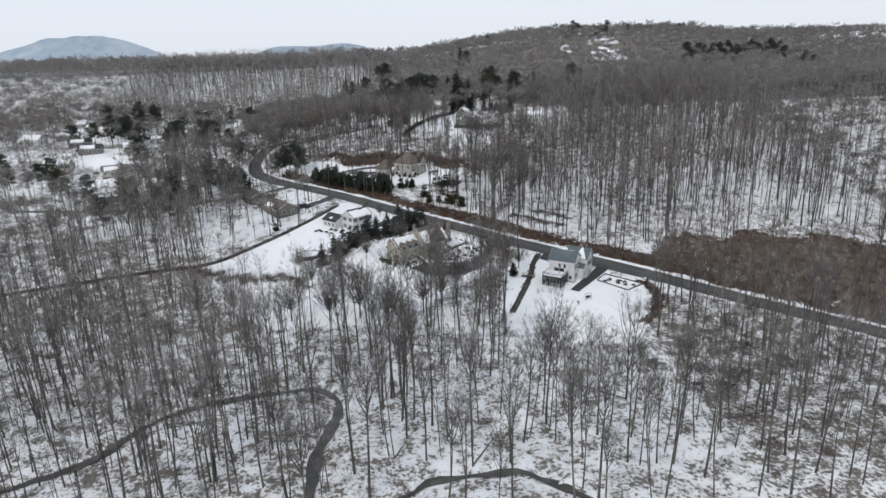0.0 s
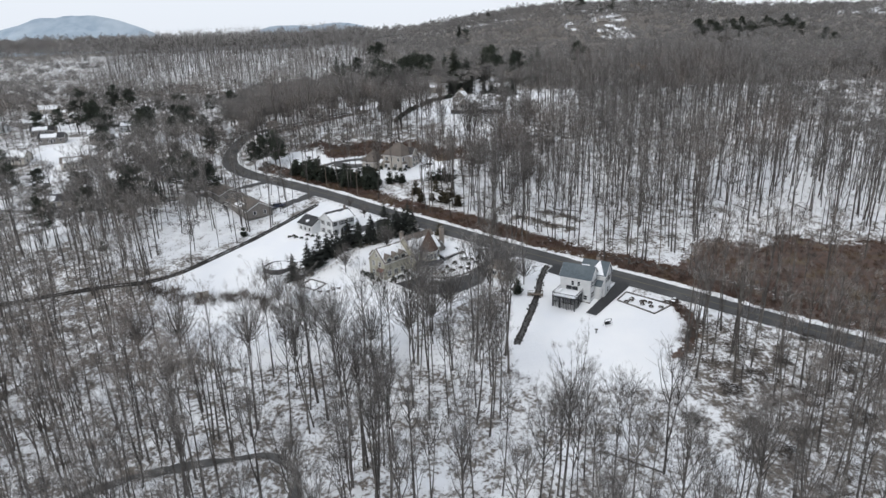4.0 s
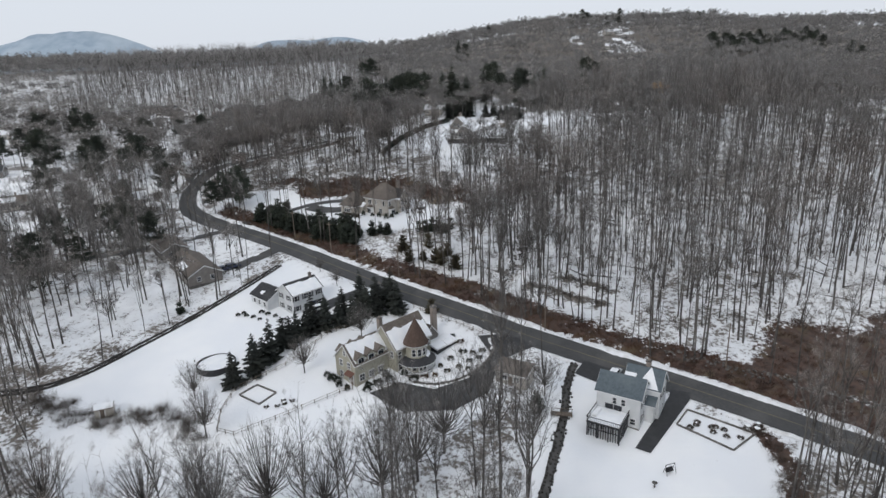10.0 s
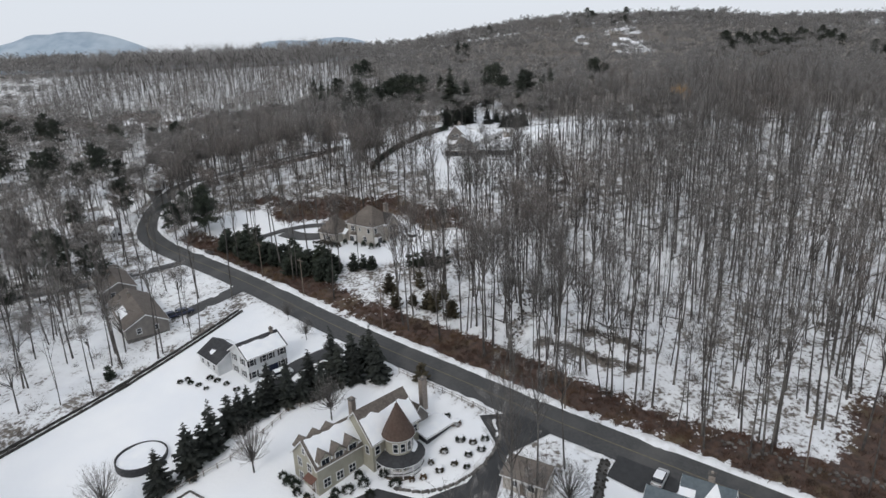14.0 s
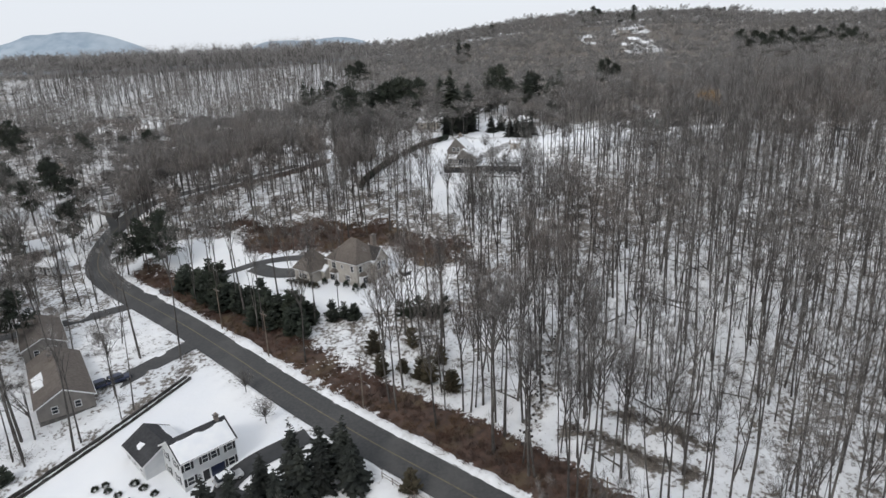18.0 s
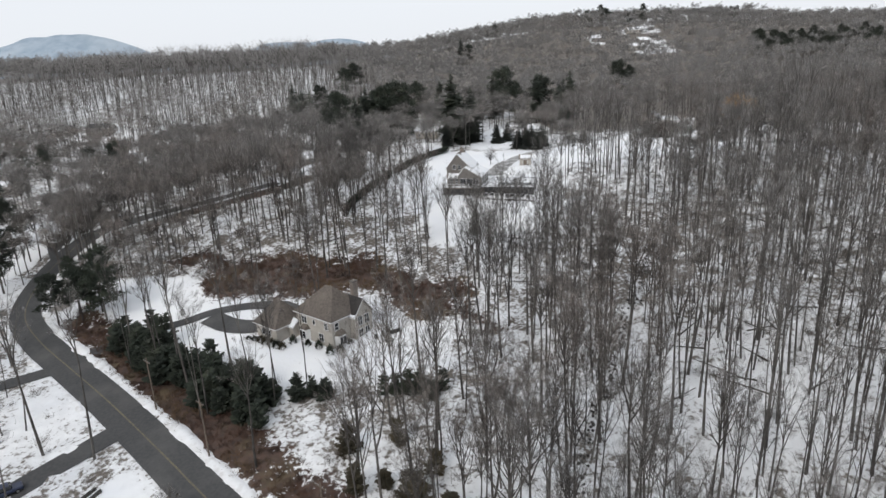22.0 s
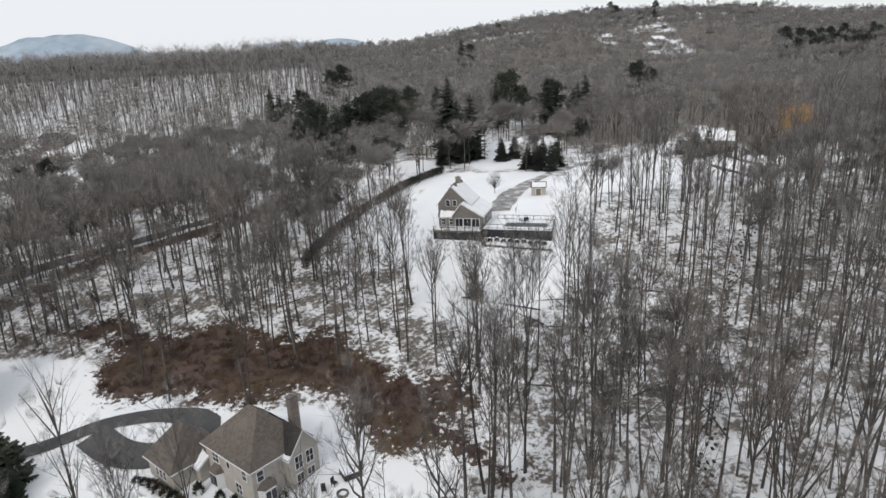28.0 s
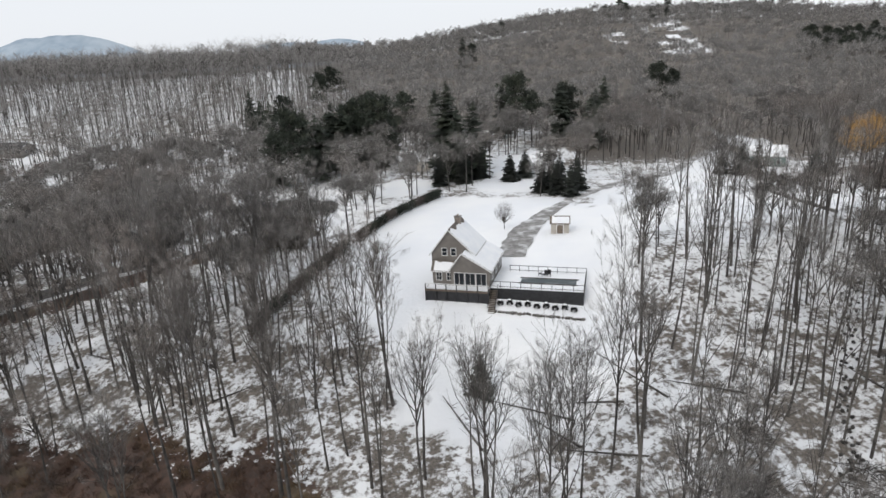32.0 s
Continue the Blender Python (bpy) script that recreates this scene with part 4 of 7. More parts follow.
thin |= inside(((16, 296), (66, 296), (66, 345), (16, 345)), pts[:, 0], pts[:, 1]) & (np.random.rand(len(pts)) < 0.25)
pts = pts[~thin]
thin = inside(((6, 220), (44, 220), (46, 268), (8, 268)), pts[:, 0], pts[:, 1]) & (np.random.rand(len(pts)) < 0.12)
thin |= inside(((10, 284), (52, 284), (52, 328), (10, 328)), pts[:, 0], pts[:, 1]) & (np.random.rand(len(pts)) < 0.62)
thin |= inside(((-42, 248), (6, 248), (6, 277), (-22, 277)), pts[:, 0], pts[:, 1]) & (np.random.rand(len(pts)) < 0.6)
pts = pts[~thin]
thin = inside(((50, 300), (125, 300), (125, 360), (50, 350)), pts[:, 0], pts[:, 1]) & (np.random.rand(len(pts)) < 0.16)
pts = pts[~thin]
extra = wild(scatter(-90, -20, 80, 132, 7.4))
upper = wild(scatter(60, 150, 225, 352, 12.5))
pts = np.concatenate([pts[(pts[:, 1] > 135) | (np.random.rand(len(pts)) < 0.84)], extra, upper])
strip = (pts[:, 0] > -34) & (pts[:, 0] < 46)
order = np.argsort(np.abs(pts[:, 0] - 8) + 0.02 * pts[:, 1])
single = [i for i in order if strip[i]][:290]
masters = [tree_thing("bare_tree", k, (BARK, TWIGS, FINE_TWIGS), "tall leafless grey hardwood tree standing in snow", "tree", Matrix.Translation((0, 0, -500)), "trees of the bare wood") for k in near_kinds]
for j, i in enumerate(single):
    x, y = pts[i]
    m = stand(x, y, random.random() * 6.28, 0.78 + 0.36 * random.random())
    if j < len(masters):
        masters[j].matrix_world = m
    else:
        k = random.randrange(len(masters))
        copy_thing(masters[k], Matrix.LocRotScale(m.translation, m.to_quaternion(), None)).scale = m.to_scale()
rest = np.delete(pts, single, 0)
front = rest[:, 1] < 215
woods("bare_wood", mid_kinds, [BARK, TWIGS, FINE_TWIGS], rest[front], "leafless grey wood with snow between the trunks")
woods("bare_wood", mid_kinds, [BARK, TWIGS, FINE_TWIGS], rest[~front], "leafless grey hillside wood over snow")
mid_b = wild(scatter(-330, -130, 120, 520, 6.4))
mid_b = mid_b[~(inside(((-262, 470), (-262, 300), (-176, 225), (-122, 215), (-122, 300), (-150, 470)), mid_b[:, 0], mid_b[:, 1]) & (np.random.rand(len(mid_b)) < 0.45))]
mid_b = mid_b[~((mid_b[:, 0] > -160) & (mid_b[:, 1] > 325) & (mid_b[:, 1] < 372) & (np.random.rand(len(mid_b)) < 0.4))]
mid_c = wild(scatter(150, 330, 110, 520, 5.8))
mid_d = wild(scatter(-130, 150, 352, 505, 7.2))
over_road = np.array([(x + random.gauss(0, 1), y + random.gauss(0, 1)) for d in (-5.2, 5.2, -9, 9) for x, y in offset([q for q in ROAD if q[1] > 322], d)[::2]])
west = wild(scatter(-130, -52, 215, 352, 8.4), 15.0)
west = west[(west[:, 1] < 296) | (np.random.rand(len(west)) < 0.55)]
mid_d = mid_d[~((mid_d[:, 0] > 40) & (mid_d[:, 0] < 125) & (mid_d[:, 1] < 445) & (np.random.rand(len(mid_d)) < 0.65))]
east = wild(scatter(72, 132, 324, 366, 7.2))
below_lane = wild(scatter(-95, -10, 322, 352, 11.0))
second = [round_tree(400 + i, 13.5 + 1.3 * (i % 4), 4.0, 3.2, 50, 1.5, 0.04, 0.15, 4, 22, 3.0) for i in range(8)]
for p, kinds, lab in ((mid_b, second, "leafless grey valley wood over snow"), (mid_c, second, "leafless grey wood on a slope"), (mid_d, dome_kinds, "round-crowned leafless brown wood behind the houses"), (west, dome_kinds, "round-crowned leafless trees round valley houses"), (east, dome_kinds, "round-crowned bare trees below a snowy yard"), (below_lane, dome_kinds, "round-crowned bare trees above a brushy bank"), (over_road, dome_kinds, "bare trees leaning over the road")):
    woods("bare_wood", kinds, [BARK, TWIGS, FINE_TWIGS], p, lab)
far = wild(scatter(-620, 640, 500, 1150, 8.4))
far = far[np.abs(far[:, 0]) < 140 + 0.62 * far[:, 1]]
SLOPE = ((-285, 500), (-20, 515), (-40, 640), (-120, 700), (-300, 690))
far = far[~inside(SLOPE, far[:, 0], far[:, 1])]
slope = wild(scatter(-420, -10, 500, 700, 4.6))
slope = slope[inside(SLOPE, slope[:, 0], slope[:, 1])]
slope_kinds = [bare_tree(480 + i, 14 + 1.3 * (i % 4), 2.8, 0.5, 5, 12, 26, sides=3, rad=0.24, twig=0.05, twig_len=2.2, up=1.5, lean=0.04) for i in range(6)]
woods("distant_wood", slope_kinds, [BARK, HAZED_TWIGS], slope, "tall bare trunks on a bright snowy slope")
# trunks take the haze-paled twig colour here as well
woods("distant_wood", far_kinds, [HAZED_TWIGS, HAZED_TWIGS, FINE_HAZED_TWIGS], far, "distant leafless grey-brown forest on hills", sizes=(0.85, 1.35))

# brush and scrub
def tuft(seed, n, height, spread, w):
    g = np.random.default_rng(seed)
    s = Soup()
    for _ in range(n):
        p = np.array([g.normal() * spread * 0.35, g.normal() * spread * 0.35, -0.05])
        q = p + np.array([g.normal() * spread * 0.5, g.normal() * spread * 0.5, height * (0.4 + 0.7 * g.random())])
        blade(s, p, q, w, g)
    a = s.arrays()
    return a, (np.zeros((0, 3)), np.zeros((0, 3), int))


tufts = [tuft(500 + i, 26, 1.0, 1.0, 0.045) for i in range(6)]
b = scatter(-80, 150, 155, 330, 1.0)
b = b[(brush_at(b[:, 0], b[:, 1]) > 0.5) & (np.random.rand(len(b)) < np.where(inside(LEAF_EAST, b[:, 0], b[:, 1]), 0.25, 0.62))]
woods("brush", tufts, [BRUSH, BRUSH], b, "low brown dead brush and leaf litter on the bank", "brush", (0.5, 1.3))
shrubs = [tuft(520 + i, 60, 2.2, 1.7, 0.02) for i in range(6)]
b = wild(scatter(-110, 130, 84, 340, 3.6), 7.5)
b = b[np.random.rand(len(b)) < np.where((b[:, 0] < -20) & (b[:, 1] < 155), 0.65, 0.36)]
woods("undergrowth", shrubs, [SCRUB, SCRUB], b, "bare grey undergrowth between the trunks", "undergrowth", (0.4, 1.2))
b = scatter(-78, -38, 303, 330, 2.0)
b = b[~inside(GREY_YARD, b[:, 0], b[:, 1]) & (line_gap(ROAD, b[:, 0], b[:, 1])[0] > 7)]
woods("scrub", shrubs, [SCRUB, SCRUB], b, "dark bare scrub at the field edge", "scrub", (0.4, 0.9))
b = wild(scatter(56, 125, 95, 172, 2.4), 7.0)
woods("scrub", shrubs, [SCRUB, SCRUB], b, "tangled bare scrub on a stony slope", "scrub", (0.4, 1.0))


thicket = smooth_path([(-80, 188), (-68, 184), (-60, 181.5), (-53, 183), (-47, 181), (-42, 176.5)], 1.2)
b = np.array([(x + random.gauss(0, 1.4), y + random.gauss(0, 1.4)) for x, y in thicket for _ in range(6)])
woods("thicket", shrubs, [SCRUB, SCRUB], b, "dark bare thicket across the lower lawn", "thicket", (0.5, 1.0))
b = np.array([(x + random.gauss(0, 1.0), y + random.gauss(0, 1.0)) for x, y in smooth_path([(16, 146), (22, 137.5), (34, 137.5), (48, 136.5), (54, 148), (60, 165)], 1.5) for _ in range(2)])
woods("thicket", shrubs, [SCRUB, SCRUB], b, "bare brush round the lawn's edge", "thicket", (0.3, 0.8))
for mat_line in (MAT_ONE, MAT_TWO):
    b = np.array([(x + random.gauss(0, 0.8), y + random.gauss(0, 0.7)) for x, y in smooth_path(mat_line, 0.6) for _ in range(5)])
    woods("thicket", shrubs, [SCRUB, SCRUB], b, "low dark mat of bare brush on the snow slope", "thicket", (0.2, 0.42))
# deadfall on the stony slope
DEADFALL = [(67, 151, 3.0), (66, 142, 2.6), (59, 137, 2.4), (65, 132, 3.0), (58, 126, 2.6), (66, 124, 3.2), (61, 119, 2.4), (54, 119, 2.2), (48, 129, 2.0), (86, 144, 2.4), (84, 155, 2.2), (72, 136, 2.2), (74, 147, 2.0), (79, 128, 2.4), (38, 300, 2.2), (44, 305, 2.6), (50, 296, 2.2), (41, 292, 2.0), (56, 304, 2.4), (34, 292, 1.8), (62, 298, 2.4), (47, 311, 2.0)]
for hx, hy, hr in DEADFALL:
    s = Soup()
    for _ in range(70):
        a, r = random.random() * 6.28, hr * math.sqrt(random.random())
        c = np.array([math.cos(a) * r, math.sin(a) * r, 0.1 + 0.9 * random.random() * (1 - r / hr)])
        d = np.array([random.gauss(0, 1), random.gauss(0, 1), random.gauss(0, 0.35)])
        d *= (0.7 + random.random()) / np.linalg.norm(d)
        lift = land(hx + c[0], hy + c[1]) - land(hx, hy)
        c[2] += lift
        limb(s, np.array([c - d, c + d]), 0.06, 0.02, 3)
    v, f = s.arrays()
    ob = new("deadfall", tri_mesh("deadfall", v, f, [BARK]))
    ob.location = (hx, hy, land(hx, hy))
    tagged(ob, "dark tangled deadfall lying on the snowy slope", "deadfall", "deadfalls on the slopes")
# fallen trunks on the slope
for i in range(120):
    p = pts[random.randrange(len(pts))] if i < 45 else np.array([15 + 95 * random.random(), 213 + 110 * random.random()])
    if clear_at(p[:1], p[1:])[0] or line_gap(ROAD, p[:1], p[1:])[0][0] < 9 or brush_at(p[:1], p[1:])[0] > 0.3:
        continue
    s = Soup()
    L, a = 5 + 7 * random.random(), random.random() * 3.14
    e = np.array([math.cos(a) * L, math.sin(a) * L])
    q = p + e
    mid_ = p + e * 0.55
    limb(s, np.array([[0, 0, 0.1], [*(e * 0.55), land(*mid_) - land(*p) + 0.14], [*e, land(*q) - land(*p) + 0.1]]), 0.16, 0.05, 5)
    for _ in range(5):
        t = random.random() * 0.6 + 0.35
        c = np.array([*(e * t), (land(*q) - land(*p)) * t + 0.1])
        limb(s, np.array([c, c + np.array([random.gauss(0, 1), random.gauss(0, 1), 0.5 + random.random()])]), 0.04, 0.01, 3)
    v, f = s.arrays()
    ob = new("fallen_trunk", tri_mesh("fallen_trunk", v, f, [BARK]))
    ob.location = (p[0], p[1], land(*p))
    tagged(ob, "fallen bare trunk lying across snowy slope", "fallen tree", "fallen trunks")

# evergreens
spruces = [conifer(600 + i, 8.5 + 1.5 * (i % 3), 3.0 + 0.5 * (i % 2), 18, 10, 0.18, wide=0.5, shape=0.65) for i in range(4)]
tall_pines = [white_pine(620 + i, 17 + 2 * (i % 3), 5.0 + 0.5 * (i % 2), 26, 52, 0.26 + 0.08 * (i % 2)) for i in range(4)]
bushy = [conifer(640 + i, 4.0 + 0.9 * (i % 3), 1.7, 13, 9, -0.3, 0.02, 5, 0.1, open_=0.12, wide=0.4, shape=0.5, ragged=0.03) for i in range(5)]


def plant(kinds, spots, name, label, category, mats, group, lo=0.85, hi=1.15):
    first = [None] * len(kinds)
    for j, (x, y) in enumerate(spots):
        k = j % len(kinds)
        s = lo + (hi - lo) * random.random()
        m = stand(x, y, random.random() * 6.28, s)
        if first[k] is None:
            first[k] = tree_thing(name, kinds[k], mats, label, category, m, group)
        else:
            copy_thing(first[k], Matrix.LocRotScale(m.translation, m.to_quaternion(), None)).scale = m.to_scale()


row_pines = [conifer(660 + i, 8.4 + 1.1 * (i % 3), 2.8 + 0.2 * (i % 2), 15, 9, 0.10, 0.05, 6, 0.15, open_=0.08, wide=0.33, shape=0.72, ragged=0.03) for i in range(4)]
plant(row_pines, [(-39.5, 191.5), (-36, 195.3), (-33.6, 199.8), (-31.8, 203.5), (-29.5, 207), (-26.5, 210.5), (-24, 213.5), (-20.5, 211.5), (-30.6, 205.2), (-27.6, 208.2), (-23.2, 210.6), (-34.8, 198)], "spruce_tree", "dark green spruce in a row beside the lawn", "tree", (BARK, SPRUCE_NEEDLES), "spruces of the row", 0.72, 1.0)
plant(row_pines, [(-17.5, 213.5), (-20, 215.5), (-16, 218.5), (-10, 221.5), (-14.5, 216.5), (-11.5, 217), (-8.5, 219.5), (-12.5, 221), (-7, 217.2)], "cedar_tree", "dark green cedar in a clump by the road", "tree", (BARK, SPRUCE_NEEDLES), "cedars by the road", 0.75, 1.05)
plant(bushy, [(-59 + t * 36 + random.gauss(0, 2.0), 288.5 - t * 27 + random.gauss(0, 2.0)) for t in [i / 77 for i in range(78)]], "cedar_shrub", "dark green cedar in a dense screen along the bank", "shrub", (BARK, NEEDLES), "cedars of the screen", 0.8, 1.45)
plant(bushy, [(-21.9, 265.7), (-17.5, 264.6), (-14.8, 264.3), (-12.6, 264), (-2.6, 264), (-0.6, 263.6), (1.6, 263.4), (3.4, 262.8), (5.3, 262), (7.2, 264)], "evergreen_shrub", "rounded dull green evergreen at the lawn's lower edge", "shrub", (BARK, NEEDLES), "evergreens below the lawn", 0.8, 1.05)
grand_firs = [conifer(690 + i, 17.5 + 2.0 * i, 4.6 + 0.3 * i, 24, 11, 0.12, 0.1, 6, 0.28, wide=0.34, shape=0.62, ragged=0.03) for i in range(3)]
plant(tall_pines[:2] + grand_firs, PINE_GROVE, "pine_tree", "tall dark green pine rising over bare woods", "tree", (BARK, NEEDLES), "tall pines", 1.05, 1.4)
plant(tall_pines, [(-100 - 14 * (i % 11) - 5 * random.random(), 250 + 22 * (i // 3) + 15 * random.random()) for i in range(30)] + [(-141, 336), (-129, 339), (-150, 345), (-224, 473), (-228, 480), (-262, 500), (-215, 462), (-126, 222), (-132, 300), (-118, 312), (-160, 330), (-172, 352), (-186, 375), (-196, 388), (-205, 410), (-86, 263), (-90, 256), (-105, 276), (-112, 241), (-122, 240), (-101, 229), (-240, 474), (-232, 480), (-247, 468), (-143, 374), (-150, 358), (-136, 366)], "pine_tree", "dark green pine among bare trees in the valley", "tree", (BARK, NEEDLES), "valley pines", 0.65, 1.0)
plant(tall_pines, [(-71, 303), (-74, 300), (-76.5, 303.5), (-79, 299), (-68, 299), (-72, 307)], "pine_tree", "dark green pine with bare lower trunk by the driveway", "tree", (BARK, NEEDLES), "pines by the driveway", 0.62, 0.8)
HILL_GROVE = [(275 + 7.5 * i + random.gauss(0, 3), 702 + 1.6 * i + 13 * k + random.gauss(0, 4)) for i in range(17) for k in range(3)] + [(350 + 7 * i, 640 + random.gauss(0, 3)) for i in range(5)]
SKY_GROVE = [(178, 920), (186, 925), (193, 918), (201, 924), (225, 915), (233, 921), (240, 914), (330, 930), (340, 936), (348, 931), (357, 938), (272, 926), (70, 890)]
plant(tall_pines, HILL_GROVE + SKY_GROVE, "pine_tree", "dark pine in a grove on the far hill", "tree", (BARK, NEEDLES), "pine groves on the hill", 0.85, 1.15)
plant(spruces, [(91, 424), (95, 421), (98, 418), (111, 413), (113, 410), (41, 408), (44, 404), (38, 412), (45, 426), (42, 420), (17, 430), (22, 436), (31, 430), (36, 434), (10, 428), (47, 412)], "spruce_tree", "dark green spruce at the edge of a yard", "tree", (BARK, SPRUCE_NEEDLES), "yard spruces", 0.75, 1.05)
plant(row_pines[1:2], [(16.2, 323.5)], "spruce_tree", "young grey-green spruce alone on the snow slope", "tree", (BARK, PALE_NEEDLES), "", 0.7, 0.72)
plant(bushy, [(-29, 375), (-22, 378)], "arborvitae_shrub", "olive green evergreen by the snowy garden", "shrub", (BARK, DRY_NEEDLES), "olive evergreens", 1.2, 1.9)
plant(spruces, [(-24, 384), (-27, 381), (-21, 388)], "spruce_tree", "olive green evergreen by the snowy garden", "tree", (BARK, DRY_NEEDLES), "olive spruces", 1.0, 1.2)
plant(bushy, [(1.5, 216), (2.5, 242), (4, 240), (-1, 244), (0.5, 252), (6, 246), (-7, 251), (-5, 243), (8, 238)], "cedar_shrub", "rusty green young cedar at the wood's edge", "shrub", (BARK, DRY_NEEDLES), "young cedars in the wood", 0.7, 1.1)
plant(bushy[:2], [(-61.8, 221.0), (21.5, 180), (-104, 214)], "evergreen_shrub", "round dark evergreen standing in snow", "shrub", (BARK, NEEDLES), "single evergreens", 0.7, 0.9)

yard_kinds = [fan_tree(700 + i, 14.6 + 0.7 * i, 5.8 + 0.35 * (i % 3), 64, 15, 0.26, 84) for i in range(4)]
plant(yard_kinds, [(-42, 156), (-31.4, 155), (-23.3, 156.5), (-5.9, 158.7), (-14.4, 155), (-0.7, 163.6), (3.8, 170), (-58, 157), (-67, 156)], "yard_tree", "round-crowned bare tree at the edge of the snowy lawn", "tree", (BARK, TWIGS, FINE_TWIGS), "trees along the lawn", 0.9, 1.08)
plant(yard_kinds, [(23.8, 184.5), (-25.4, 194.4), (-46, 187), (-40, 176), (-14.5, 206)], "yard_tree", "bare shade tree standing in a snowy yard", "tree", (BARK, TWIGS, FINE_TWIGS), "shade trees", 0.5, 0.72)
plant(yard_kinds[:2], [(-1.8, 364.5), (24.4, 376.3), (-24, 232), (-30, 241), (60, 392)], "yard_tree", "small bare tree alone on snow", "tree", (BARK, TWIGS, FINE_TWIGS), "small yard trees", 0.28, 0.42)
willows = [bare_tree(720 + i, 10, 5.4, 0.3, 16, 260, 1900, rad=0.3, up=0.5, twig=0.03, twig_len=1.9) for i in range(2)]
plant(willows, [(121, 411), (127, 418)], "willow_tree", "golden-twigged willow beside a snowy yard", "tree", (BARK, GOLD), "golden willows", 1.15, 1.3)
plant(near_kinds[:4], [(62, 331), (52, 338), (44, 322), (70, 345), (58, 352), (80, 338)], "oak_tree", "large spreading bare oak over snow", "tree", (BARK, TWIGS, FINE_TWIGS), "big oaks", 0.95, 1.1)


# ---- houses ----
WINDOW_MESH = {}


def window(house, p, d, z, w, h, panes=(2, 2), shutters=None, name="window", trim=TRIM):
    """A framed window on a wall: p on the wall, d along it; the wall's outside lies to the right of d."""
    key = (w, h, panes, trim.name)
    if key not in WINDOW_MESH:
        fr = bmesh.new()
        t, bar = 0.09, 0.025
        gx = [-w / 2 - t, -w / 2]
        for i in range(1, panes[0]):
            gx += [-w / 2 + w * i / panes[0] - bar, -w / 2 + w * i / panes[0] + bar]
        gx += [w / 2, w / 2 + t]
        gz = [-t, 0]
        for j in range(1, panes[1]):
            gz += [h * j / panes[1] - bar, h * j / panes[1] + bar]
        gz += [h, h + t]
        vs = [[fr.verts.new((x, 0.03, z)) for z in gz] for x in gx]
        cells = [fr.faces.new((vs[i][j], vs[i + 1][j], vs[i + 1][j + 1], vs[i][j + 1])) for i in range(len(gx) - 1) for j in range(len(gz) - 1) if not (i % 2 and j % 2)]
        ext = bmesh.ops.extrude_face_region(fr, geom=cells)["geom"]
        for v in ext:
            if isinstance(v, bmesh.types.BMVert):
                v.co.y = -0.08
        bmesh.ops.recalc_face_normals(fr, faces=fr.faces)
        me = bpy.data.meshes.new(name)
        fr.to_mesh(me)
        fr.free()
        me.materials.append(trim)
        g = bmesh.new()
        box(g, -w / 2 / panes[0], w / 2 / panes[0], -0.02, 0.015, 0, h / panes[1])
        mp = bpy.data.meshes.new("pane")
        g.to_mesh(mp)
        g.free()
        mp.materials.append(GLASS)
        WINDOW_MESH[key] = (me, mp)
    me, mp = WINDOW_MESH[key]
    a = math.atan2(d[1], d[0])
    ob = new(name, me)
    ob.parent = house
    ob.matrix_basis = Matrix.Translation((p[0], p[1], z)) @ Matrix.Rotation(a, 4, "Z")
    for i in range(panes[0]):
        for j in range(panes[1]):
            pn = new("pane", mp)
            pn.parent = ob
            pn.location = (-w / 2 + w * (i + 0.5) / panes[0], 0, h * j / panes[1])
    if shutters:
        for s in (-1, 1):
            x = s * (w / 2 + 0.3)
            sh = part("shutter", one_box(x - 0.19, x + 0.19, -0.05, 0.02, -0.05, h + 0.05), shutters, ob)
    return ob


def wall_point(x0, y0, x1, y1, t):
    """A point on a wall from 0 to 1, and the wall's way."""
    l = math.hypot(x1 - x0, y1 - y0)
    return (x0 + (x1 - x0) * t, y0 + (y1 - y0) * t), ((x1 - x0) / l, (y1 - y0) / l)


